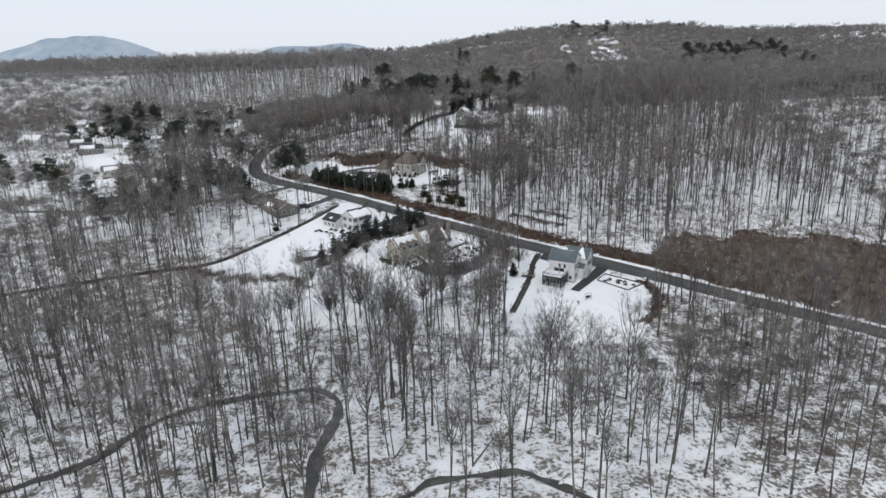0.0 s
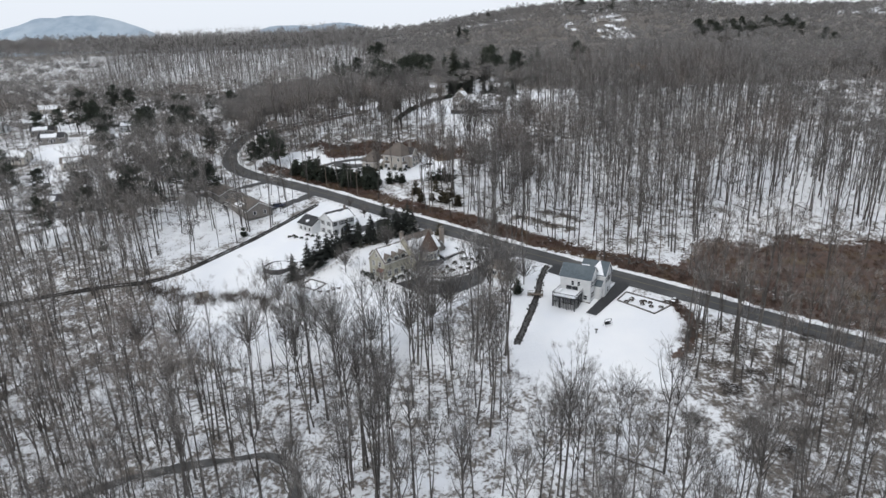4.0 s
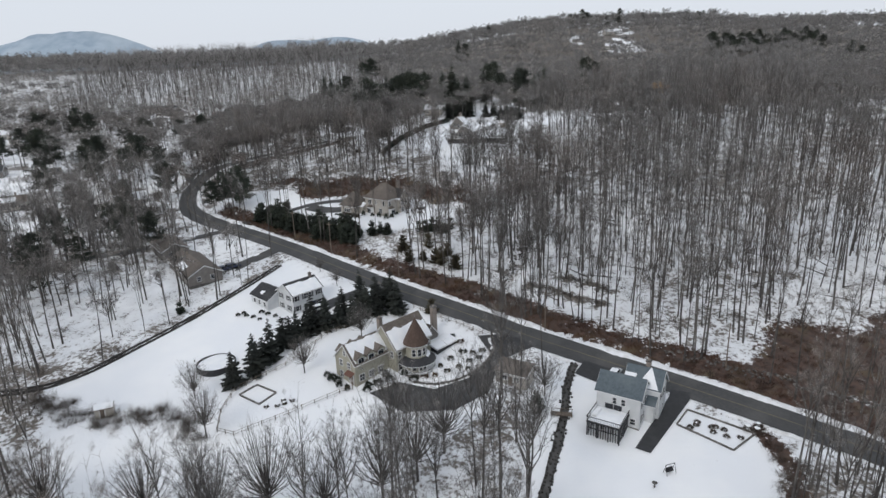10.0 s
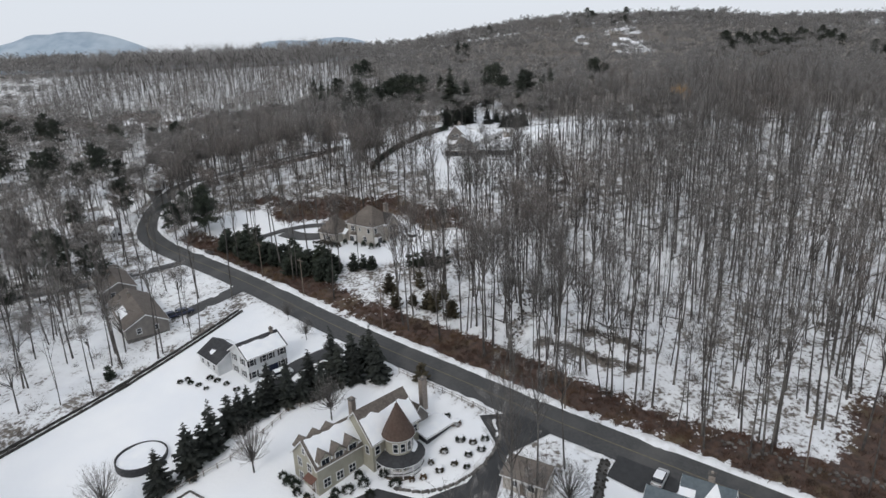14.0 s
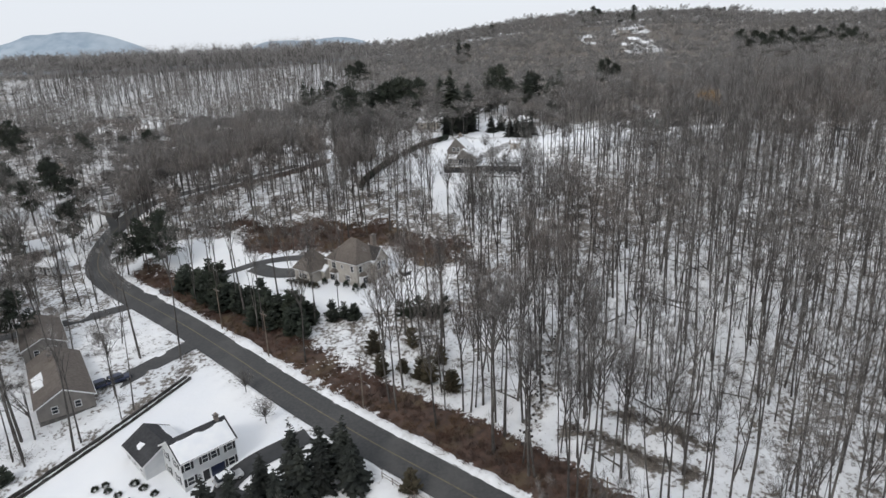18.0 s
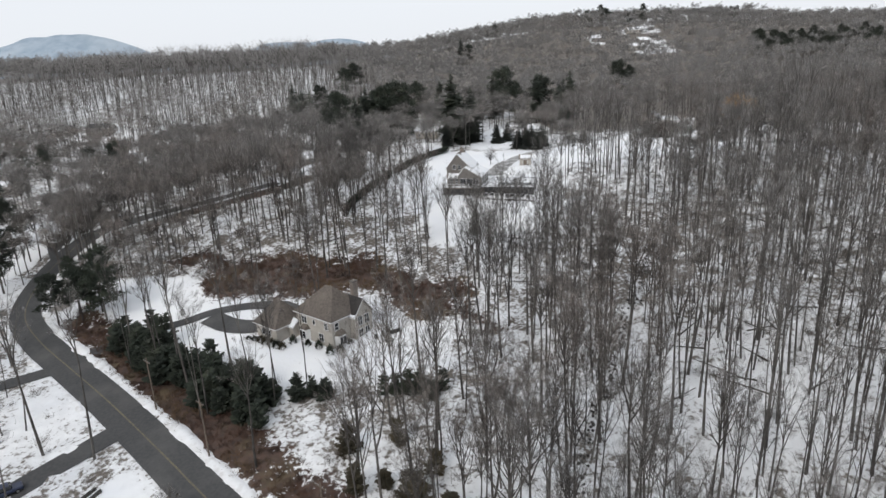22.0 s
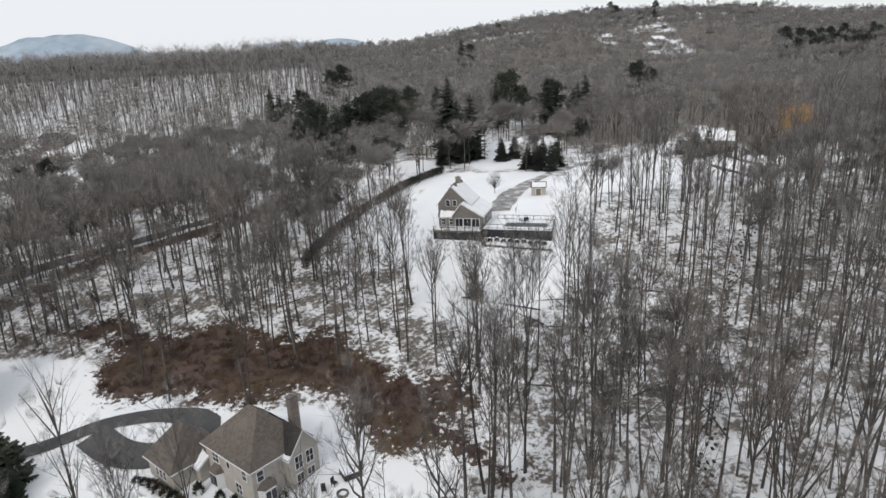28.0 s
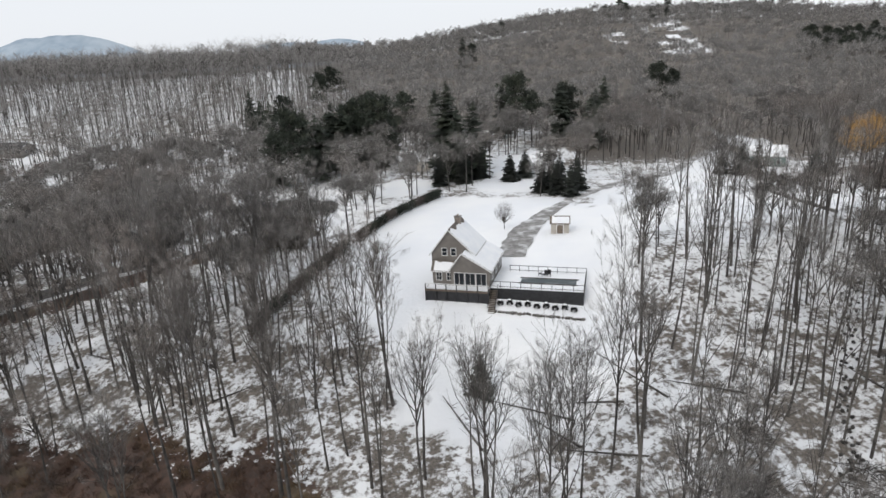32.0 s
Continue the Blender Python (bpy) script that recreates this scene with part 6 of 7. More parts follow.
row_windows(h, (18.8, -2.6), (18.8, 5.2), (0.25, 0.75), 3.6, 0.9, 1.4)
row_windows(h, (8.8, 0), (8.8, -2.6), (0.5,), 3.6, 0.8, 1.4)
aw = bmesh.new()
slab(aw, [(-1.1, 0.2, 2.5), (0.05, 0.2, 3.1), (0.05, 2.6, 3.1), (-1.1, 2.6, 2.5)], 0.1)
part("awning", aw, RED_DOOR, h, "rust-red door awning")
p, d = wall_point(0, 6.6, 0, 0, 0.8)
door(h, p, d, 0.1, 1.0, 2.1, WOOD)
TX, TY = 13.2, -4.0
part("turret_wall", cone(bmesh.new(), 2.25, 2.25, 0, 6.6, 20, TX, TY), CREAM, h)
for i in range(7):
    a = radians(-165 + 30 * i + 20)
    p = (TX + 2.23 * math.cos(a), TY + 2.23 * math.sin(a))
    window(h, p, (-math.sin(a), math.cos(a)), 4.2, 0.75, 1.5, (1, 2))
    window(h, p, (-math.sin(a), math.cos(a)), 0.9, 0.75, 1.5, (1, 2))
part("turret_roof", cone(bmesh.new(), 2.75, 0, 6.5, 12.2, 20, TX, TY), RUST_ROOF, h, "conical rust-brown shingle roof")
part("turret_eave", cone(bmesh.new(), 2.7, 2.8, 6.3, 6.5, 20, TX, TY), TRIM, h)
part("finial", cone(bmesh.new(), 0.08, 0.0, 12.1, 13.0, 8, TX, TY), METAL, h)
part("porch_roof", cone(bmesh.new(), 4.2, 2.3, 2.7, 3.7, 20, TX, TY), DARK_ROOF, h)
part("porch_eave", cone(bmesh.new(), 4.2, 4.25, 2.55, 2.7, 20, TX, TY), TRIM, h)
part("porch_floor", cone(bmesh.new(), 4.1, 4.1, -0.4, 0.45, 20, TX, TY), WOOD, h)
part("porch_snow", cone(bmesh.new(), 2.9, 2.3, 3.50, 3.82, 20, TX + 0.4, TY + 0.3), SNOW, h)
for i in range(9):
    a = radians(-175 + 25 * i)
    part("porch_post", one_box(TX + 3.9 * math.cos(a) - 0.08, TX + 3.9 * math.cos(a) + 0.08, TY + 3.9 * math.sin(a) - 0.08, TY + 3.9 * math.sin(a) + 0.08, 0.4, 2.6), TRIM, h)
rail = bmesh.new()
for i in range(18):
    a = radians(-178 + 11 * i)
    b = radians(-178 + 11 * (i + 1))
    for z0, z1 in ((0.62, 0.68), (1.3, 1.38)):
        c = [(TX + r * math.cos(t), TY + r * math.sin(t), z1) for r, t in ((3.85, a), (3.95, a), (3.95, b), (3.85, b))]
        slab(rail, c, z1 - z0)
part("porch_railing", rail, DARK, h)
gable_block(h, 18.8, 24.8, -4.6, -0.6, 0, 2.9, 3.3, DARK, DARK_ROOF, "x", name="side_porch_wall", snow=(("lo", 0, 1, 0.0, 1.0), ("hi", 0, 1, 0.0, 1.0)))
gable_block(h, 18.8, 23.0, -0.6, 4.6, 0, 4.0, 6.6, GREY, BROWN_ROOF, "y", name="rear_wing_wall", snow=(("lo", 0.1, 0.9, 0.0, 0.5),))
chimney(h, 10.4, 4.2, 5, 10.6, 0.9, 0.9)
chimney(h, 24.6, 2.2, 0, 9.2, 1.2, 1.0)

# dark evergreens against its walls, once round_shrub is known
WALL_SHRUBS = [at(-13.8, 189.0, 45, -0.9) @ Vector((x, y, 0)) for x, y in ((2.0, -1.4), (6.6, -1.5), (9.4, -4.2), (-1.3, 4.5), (-1.3, 6.0), (9.4, -7.0))]
# the turreted house's front garden
kerb_path = smooth_path([(15.4, 204.2), (15.0, 199.5), (12, 194.2), (7.5, 190.6), (2.5, 189.0), (-2.5, 190)], 0.8)
stone_row("garden_kerb", kerb_path, "curved stone kerb edging a snowy front garden", 0.55, 0.45, 0.5)
bank("snow_bank", offset(kerb_path, -0.75), 0.8, 0.3, SLUSH, "snow pushed along the garden kerb")


def round_shrub(x, y, r, hgt, label, mat=NEEDLES, capped=True, group="garden shrubs"):
    root = thing("garden_shrub", at(x, y, random.random() * 360), label, "shrub", group)
    g = np.random.default_rng(int(1000 + x * 7 + y * 3))
    s = Soup()
    for _ in range(210):
        u = g.normal(size=3)
        u[2] = abs(u[2])
        u /= np.linalg.norm(u)
        p = u * np.array([r, r, hgt]) * 0.55
        q = u * np.array([r, r, hgt]) * (0.85 + 0.3 * g.random())
        blade(s, p, q, 0.075, g)
    v, f = s.arrays()
    ob = new("foliage", tri_mesh("foliage", v, f, [mat]))
    ob.parent = root
    if capped:
        cap = 0.3 + 0.3 * random.random()
        bm = bmesh.new()
        bmesh.ops.create_icosphere(bm, subdivisions=2, radius=1)
        for w in bm.verts:
            n_ = 1 + 0.25 * noise.noise(w.co * 2 + Vector((x, y, 0)))
            w.co = Vector((w.co.x * r * cap * n_, w.co.y * r * cap * n_, hgt * 0.88 + max(w.co.z, -0.3) * 0.16))
        part("snow_cap", bm, SNOW, root, "cap of snow")
    return root


for x, y, r in ((5.6, 197.2, 0.9), (8.4, 199.8, 1.1), (10.5, 199.0, 0.8), (11.8, 197.4, 0.9), (9.6, 196.2, 0.8), (7.2, 194.4, 0.7), (4.8, 193.2, 0.9), (2.2, 191.8, 0.7), (0.4, 191.4, 0.6), (9.2, 193.6, 0.7), (12.6, 199.6, 0.9), (7.8, 203.6, 1.2), (6.2, 205.6, 0.8), (3.4, 194.8, 0.6)):
    round_shrub(x, y, r, 0.7 + 0.5 * random.random(), "clipped dark shrub with a cap of snow", random.choice((NEEDLES, DRY_NEEDLES, BRUSH)))
for x, y, r in ((-20.4, 193.2, 0.9), (-19.5, 191.8, 0.8), (-17.4, 189.6, 0.8), (-15.6, 188.4, 0.7), (-9.5, 189.8, 1.3), (-7.2, 191.0, 1.2), (-11.5, 188.0, 1.1), (-6.0, 188.8, 1.0)):
    round_shrub(x, y, r, 1.2 + 0.6 * random.random(), "dark evergreen shrub against the cream house", NEEDLES, False, "foundation shrubs")
rails("board_fence", at(15, 204.6, 0), [(15.2, 204.4), (9, 209.6), (2, 214.6), (-3, 218.6)], 1.2, "low weathered rail fence along the road", bars=(0.5, 1.0))
post = thing("gate_pillar", at(15.0, 203.4, 0), "slender dark lamp post beside the forecourt entrance", "lamp post")
part("shaft", cone(bmesh.new(), 0.09, 0.07, -0.2, 2.0, 8), DARK, post)
part("lantern", one_box(-0.14, 0.14, -0.14, 0.14, 2.0, 2.35, bevel=0.03), GLASS, post)
part("lantern_cap", cone(bmesh.new(), 0.2, 0.02, 2.35, 2.55, 8), DARK, post)

# brown-roofed shed by the forecourt
h = thing("garden_shed", at(14.3, 189.6, -31), "low shed with brown shingle roof and pale walls", "shed")
gable_block(h, 0.3, 7.0, 0, 4.2, -0.4, 2.5, 3.6, BEIGE, BROWN_ROOF, "x", ridge_at=0.9)
row_windows(h, (0.3, 0), (7, 0), (0.3, 0.7), 0.9, 1.0, 1.0, (2, 1))
p, d = wall_point(0.3, 0, 7, 0, 0.5)
door(h, p, d, -0.2, 1.0, 2.0, WOOD)

# yard things of the turreted house
bed = kerbed_bed("raised_bed", ((-37.4, 187.9), (-34.6, 190.9), (-30.0, 188.2), (-32.6, 184.8)), "timber-framed raised garden bed under snow")
rails("rail_fence", at(-36, 178, 0), [(-38.5, 177.5), (-35, 176.2), (-26, 181.5), (-17, 187.3), (-14.5, 188.4)], 1.1, "dark post-and-rail fence across the snowy yard", bars=(0.45, 0.95))
rails("rail_fence", at(-36, 178, 0), [(-38.5, 177.5), (-39.5, 183), (-38.6, 189.4), (-30.0, 197), (-26.0, 203), (-22.8, 208.5), (-17, 211.8)], 1.0, "thin rail fence along the row of spruces", bars=(0.5, 0.9))
for x, y in ((-28.8, 184.2), (-27.6, 184.8), (-26.2, 185.6), (-28, 185.8), (-31, 184)):
    round_shrub(x, y, 0.6, 0.5, "low dark bush poking through snow", SCRUB, True, "low yard bushes")
for p in WALL_SHRUBS:
    round_shrub(p.x, p.y, 0.9 + 0.4 * random.random(), 1.0 + 0.6 * random.random(), "dark evergreen bush against the cream wall", NEEDLES, False, "wall shrubs")
pool = thing("round_pool", at(-45.4, 198.3, 0), "round above-ground pool with dark rim under snow", "pool")
n = 28
ring = [(r * math.cos(2 * math.pi * i / n), r * math.sin(2 * math.pi * i / n), z) for r, z in ((4.15, -0.75), (4.15, 0.75), (3.95, 0.75), (3.95, -0.75)) for i in range(n)]
mesh_part("pool_wall", ring, [(k * n + i, k * n + (i + 1) % n, (k + 1) * n + (i + 1) % n, (k + 1) * n + i) for k in range(3) for i in range(n)], DARK, pool)
part("pool_snow", cone(bmesh.new(), 3.94, 3.9, 0.2, 0.42, 28), SNOW, pool)
h = thing("small_shed", at(-62.4, 183.6, 22), "small pale wooden shed with snow on its roof", "shed")
gable_block(h, -1.6, 1.6, -1.1, 1.1, -0.1, 1.8, 2.4, BEIGE, WOOD, "x", 0.15, snow=(("lo", 0, 1, 0, 1), ("hi", 0, 1, 0, 1)), trim=False)
p, d = wall_point(-1.6, -1.1, 1.6, -1.1, 0.4)
door(h, p, d, 0.0, 0.8, 1.7, WOOD)

# white two-storey house with a low charcoal-roofed wing
h = thing("two_storey_house", at(-32.3, 217.4, 45.5, 3.4), "white two-storey house with black shutters and charcoal roof", "house")
gable_block(h, 0, 8.6, 0, 7.0, 0, 5.2, 7.4, WHITE, DARK_ROOF, "x", snow=(("lo", 0.02, 0.97, 0.0, 0.82),))
gable_block(h, -3.0, 4.0, 7.0, 15.0, 0.3, 3.1, 5.1, WHITE, DARK_ROOF, "y", name="wing_wall", snow=(("lo", 0.45, 0.62, 0.3, 0.55), ("hi", 0.1, 0.95, 0.0, 0.5)))
row_windows(h, (0, 7.0), (0, 0), (0.25, 0.72), 3.5, 0.85, 1.25, shutters=DARK)
row_windows(h, (0, 7.0), (0, 0), (0.25, 0.72), 0.9, 0.85, 1.25, shutters=DARK)
row_windows(h, (0, 0), (8.6, 0), (0.1, 0.42, 0.58, 0.88), 3.5, 0.85, 1.25, shutters=DARK)
row_windows(h, (0, 0), (8.6, 0), (0.12, 0.88), 0.9, 1.0, 1.25, shutters=DARK)
row_windows(h, (8.6, 0), (8.6, 7.0), (0.3, 0.7), 3.5, 0.85, 1.25)
row_windows(h, (-3.0, 15), (-3.0, 7.0), (0.2, 0.5, 0.8), 1.2, 1.0, 1.1)
row_windows(h, (4.0, 7.0), (4.0, 15.0), (0.3, 0.7), 1.2, 1.0, 1.1)
p, d = wall_point(0, 0, 8.6, 0, 0.4)
door(h, p, d, 0.1)
p, d = wall_point(0, 0, 8.6, 0, 0.62)
garage = part("garage_door", one_box(-1.1, 1.1, -0.06, 0.02, 0, 2.1), BLUEPAINT, h)
garage.matrix_basis = Matrix.Translation((p[0], p[1], 0.05))
for z in (0.5, 1.0, 1.5):
    part("panel", one_box(-1.0, 1.0, -0.09, -0.05, z - 0.2, z + 0.2), BLUEPAINT, garage)
chimney(h, 7.6, 3.4, 7.0, 8.2, 0.6, 0.6)
ribbon("driveway", smooth_path([(-22.5, 214.5), (-26.5, 217.3), (-24, 222.5), (-16, 228.5)], 1.0), 1.9, WET, 0.12, "wet driveway beside the white house", "driveway")
for x, y, r in ((-34.5, 215.6, 0.8), (-37, 217.4, 0.7), (-39.2, 218.6, 0.8), (-41, 219.6, 0.9), (-42.5, 217.4, 0.7), (-40.6, 216.2, 0.6), (-45.4, 219.4, 0.7), (-46.6, 218.6, 0.7), (-44.4, 218.2, 0.7), (-39.6, 225.6, 0.8)):
    round_shrub(x, y, r, 0.8, "dark foundation shrub beside the white house", NEEDLES, random.random() < 0.4, "foundation shrubs")


def car(x, y, turn, paint, label, lift=0.12):
    root = thing("car", pose(x, y, land(x, y) + lift, 0, 0, turn), label, "car")
    b = bmesh.new()
    box(b, -2.2, 2.2, -0.88, 0.88, 0.32, 0.92, bevel=0.14)
    part("body", b, paint, root)
    b = bmesh.new()
    box(b, -1.9, 0.9, -0.78, 0.78, 0.9, 1.55, bevel=0.16)
    part("cabin", b, GLASS, root)
    part("roof", one_box(-1.6, 0.55, -0.72, 0.72, 1.53, 1.61, bevel=0.03), SNOW if paint is CARPAINT else paint, root)
    for sx in (-1.4, 1.4):
        for sy in (-0.82, 0.82):
            w = bmesh.new()
            cone(w, 0.34, 0.34, -0.11, 0.11, 14)
            t = part("wheel", w, RUBBER, root)
            t.matrix_basis = Matrix.Translation((sx, sy, 0.34)) @ Matrix.Rotation(radians(90), 4, "X")
            rm = part("rim", cone(bmesh.new(), 0.2, 0.2, -0.125, 0.125, 10), METAL, t)
    for sy in (-0.6, 0.6):
        part("headlight", one_box(2.15, 2.23, sy - 0.16, sy + 0.16, 0.62, 0.76), GLASS, root)
        part("taillight", one_box(-2.23, -2.15, sy - 0.14, sy + 0.14, 0.66, 0.82), RED_DOOR, root)
    return root


car(38.9, 189.4, 55, CARPAINT, "silver car with snow on its roof on the parking pad")
car(-26.4, 219.2, 40, CARPAINT, "silver-grey car parked beside the white house")
car(-56.5, 246.8, 42, BLUEPAINT, "dark car parked at the end of a driveway")
car(-59, 245.2, 42, BLUEPAINT, "dark car parked beside a brown-roofed house")

# grey-beige house with steep hipped roofs and a garage
h = thing("hipped_house", at(-13.5, 278.4, 51, 12.4), "beige house with steep hipped charcoal-brown roof and chimney", "house")
hip_block(h, 0, 9.0, 0, 10.4, 0, 5.6, 10.4, (4.6, 4.2), (4.6, 6.2), BEIGE, BROWN_ROOF)
gable_block(h, 4.6, 9.2, -1.4, 5.0, 0, 5.5, 8.4, BEIGE, NEAR_BLACK_ROOF, "y", name="side_wall", snow=(("lo", 0.0, 0.7, 0.0, 0.16),))
hip_block(h, -4.4, 3.0, 11.6, 18.2, 0, 2.9, 7.2, (-0.6, 14.2), (-0.6, 15.8), BEIGE, BROWN_ROOF)
gable_block(h, -1.4, 2.6, 10.3, 11.8, 0, 2.7, 4.0, BEIGE, BROWN_ROOF, "y", name="link_wall", snow=(("lo", 0.0, 1.0, 0.0, 0.8),))
chimney(h, 9.4, 3.4, 3, 10.3, 1.3, 0.9)
row_windows(h, (0, 10.4), (0, 0), (0.22,), 3.6, 1.4, 1.4, (2, 2))
row_windows(h, (0, 10.4), (0, 0), (0.5,), 3.9, 0.6, 0.9, (1, 1))
row_windows(h, (0, 10.4), (0, 0), (0.84,), 3.6, 0.9, 1.4, (1, 2))
row_windows(h, (0, 10.4), (0, 0), (0.68,), 0.9, 1.3, 1.5, (2, 2))
row_windows(h, (0, 0), (4.6, 0), (0.25,), 3.6, 0.9, 1.4)
row_windows(h, (4.6, -1.4), (9.2, -1.4), (0.3, 0.68), 3.2, 1.1, 1.8, (2, 2))
row_windows(h, (4.6, -1.4), (9.2, -1.4), (0.3, 0.68), 0.3, 1.1, 2.1, (2, 2))
row_windows(h, (-4.4, 18.2), (-4.4, 11.6), (0.35, 0.5, 0.65), 0.9, 0.8, 1.2, (1, 2))
for cx, cy, turn, tp in ((0, 7.9, 0, 2.6), (1.8, 0, 90, 2.6)):
    bay = new("bay_window")
    bay.parent = h
    bay.matrix_basis = Matrix.Translation((cx, cy, 0)) @ Matrix.Rotation(radians(turn), 4, "Z")
    bm = bmesh.new()
    ring = [(0.05, -1.3), (-0.9, -0.8), (-0.9, 0.8), (0.05, 1.3)]
    slab(bm, [(*q, 2.6) for q in ring], 2.7)
    bmesh.ops.recalc_face_normals(bm, faces=bm.faces)
    part("bay_wall", bm, TRIM, bay)
    rf = bmesh.new()
    lo = [rf.verts.new((q[0] * 1.15, q[1] * 1.12, 2.62)) for q in ring]
    hi = [rf.verts.new((0.05, s, 3.5)) for s in (-0.6, 0.6)]
    for fc in ((lo[0], lo[1], hi[0]), (lo[1], lo[2], hi[1], hi[0]), (lo[2], lo[3], hi[1]), (lo[3], lo[0], hi[0], hi[1])):
        rf.faces.new(fc)
    rf.faces.new(lo[::-1])
    part("bay_roof", rf, BROWN_ROOF, bay)
    for y in (-0.4, 0.4):
        part("bay_pane", one_box(-0.95, -0.88, y - 0.33, y + 0.33, 0.7, 2.2), GLASS, bay)
tub = thing("hot_tub", at(-2.4, 283.0, 30), "square dark hot tub with a snow-covered lid", "hot tub")
part("cabinet", one_box(-1.1, 1.1, -1.1, 1.1, -0.1, 0.8, bevel=0.06), DARK, tub)
part("lid", one_box(-1.15, 1.15, -1.15, 1.15, 0.8, 0.98, bevel=0.05), SNOW, tub, "lid under snow")
for x, y, t in ((-5.4, 280.4, 20), (-4.2, 281.4, 60)):
    ch = thing("garden_chair", at(x, y, t), "dark slatted garden chair standing in the snow", "chair", "garden chairs")
    part("seat", one_box(-0.3, 0.3, -0.3, 0.3, 0.35, 0.42), DARK, ch)
    part("backrest", one_box(-0.3, 0.3, 0.27, 0.34, 0.4, 1.1), DARK, ch)
    for sx in (-0.26, 0.26):
        for sy in (-0.26, 0.26):
            part("leg", one_box(sx - 0.03, sx + 0.03, sy - 0.03, sy + 0.03, -0.05, 0.36), DARK, ch)
pit = thing("fire_pit", at(-2.9, 279.8, 0), "low round stone fire pit filled with snow", "fire pit")
for i in range(12):
    a = 2 * math.pi * i / 12
    st = part("stone", one_box(-0.2, 0.2, -0.12, 0.12, -0.1, 0.28, bevel=0.04), STONE, pit)
    st.matrix_basis = Matrix.Translation((0.65 * math.cos(a), 0.65 * math.sin(a), 0)) @ Matrix.Rotation(a + 1.57, 4, "Z")
for x, y, r, hh in ((-24.0, 280.6, 1.0, 1.6), (-25.3, 281.4, 1.1, 1.7), (-26.6, 282.3, 1.1, 1.6), (-27.9, 283.1, 1.1, 1.6), (-29.0, 283.9, 1.0, 1.6), (-22.2, 282.2, 0.9, 1.9), (-19.0, 280.9, 0.8, 1.4), (-16.6, 279.6, 0.9, 1.8), (-14.0, 277.2, 1.0, 2.2), (-12.2, 278.0, 0.9, 1.4), (-10.6, 280.2, 0.7, 1.0), (-30.6, 284.8, 0.9, 0.9), (-32, 285.4, 0.7, 0.7)):
    round_shrub(x, y, r, hh, "clipped dark evergreen against the beige house", DRY_NEEDLES if hh == 1.6 else NEEDLES, False, "clipped evergreens")

# grey house with a deck, terrace and covered pool
Z = 29.7
M = at(9.2, 345.5, -15, Z)
h = thing("deck_house", M, "grey-brown gabled house with snowy roof above a deck", "house")
gable_block(h, -0.3, 7.0, 2.6, 11.0, 0, 5.0, 9.0, GREY, BROWN_ROOF, "y", snow=(("hi", 0.0, 1.0, 0.0, 0.9), ("lo", 0.05, 0.6, 0.0, 0.35)), ridge_at=0.42)
gable_block(h, 3.4, 10.0, 0.6, 11.6, 0, 2.9, 5.6, GREY, BROWN_ROOF, "y", name="side_wall", snow=(("hi", 0.0, 1.0, 0.0, 0.97), ("lo", 0.0, 0.3, 0.1, 0.9)), ridge_at=0.3)
gable_block(h, 0.3, 4.0, 1.2, 3.0, 0, 2.6, 3.6, GREY, BROWN_ROOF, "x", name="porch_wall", snow=(("lo", 0.1, 1.0, 0.0, 0.9),))
chimney(h, 3.0, 8.4, 7, 9.8, 1.0, 0.8)
row_windows(h, (0, 2.6), (7, 2.6), (0.28, 0.5), 4.6, 0.8, 1.2, (1, 2))
row_windows(h, (0.3, 1.2), (4, 1.2), (0.25, 0.75), 0.7, 0.9, 1.3, (2, 2))
row_windows(h, (3.4, 0.6), (10, 0.6), (0.22, 0.5, 0.78), 0.25, 1.6, 2.0, (2, 1))
row_windows(h, (10, 0.6), (10, 11.6), (0.2, 0.5, 0.8), 0.8, 1.1, 1.3, (2, 2))
row_windows(h, (0, 11), (0, 2.6), (0.3, 0.7), 1.0, 1.0, 1.3, (2, 2))
row_windows(h, (0, 11), (0, 2.6), (0.5,), 3.2, 0.9, 1.1)
dk = thing("deck", M, "dark timber deck with railing below the grey house", "deck")
part("deck_floor", one_box(-0.5, 10.2, -1.6, 0.58, -0.3, -0.02), WOOD, dk)
part("deck_snow", one_box(-0.3, 10.0, -1.4, 0.5, -0.02, 0.08, bevel=0.03), SNOW, dk)
part("skirting", one_box(-0.4, 10.1, -1.4, -1.3, -3.4, -0.3), DARK, dk)
for i in range(7):
    x = -0.4 + 10.5 * i / 6
    part("post", one_box(x - 0.08, x + 0.08, -1.6, -1.44, -3.2, 1.0), DARK, dk)
part("top_rail", one_box(-0.5, 10.2, -1.6, -1.5, 0.95, 1.05), TRIM, dk)
part("bottom_rail", one_box(-0.5, 10.2, -1.58, -1.52, 0.15, 0.22), TRIM, dk)
for i in range(46):
    x = -0.4 + 10.5 * i / 45
    part("baluster", one_box(x - 0.02, x + 0.02, -1.57, -1.53, 0.2, 0.96), TRIM, dk)
stair = thing("garden_stair", M @ Matrix.Translation((10.8, -1.6, -2.9)), "dark wooden stair from the terrace down to the patio", "stairs")
for i in range(14):
    part("step", one_box(-0.6, 0.6, -1.6 + 0.25 * i - 0.15, -1.6 + 0.25 * i + 0.15, 0.2 * i, 0.2 * i + 0.06), WOOD, stair)
for s in (-0.6, 0.6):
    b = bmesh.new()
    slab(b, [(s - 0.05, -1.7, 0.9), (s + 0.05, -1.7, 0.9), (s + 0.05, 1.7, 3.7), (s - 0.05, 1.7, 3.7)], 0.12)
    part("handrail", b, DARK, stair)
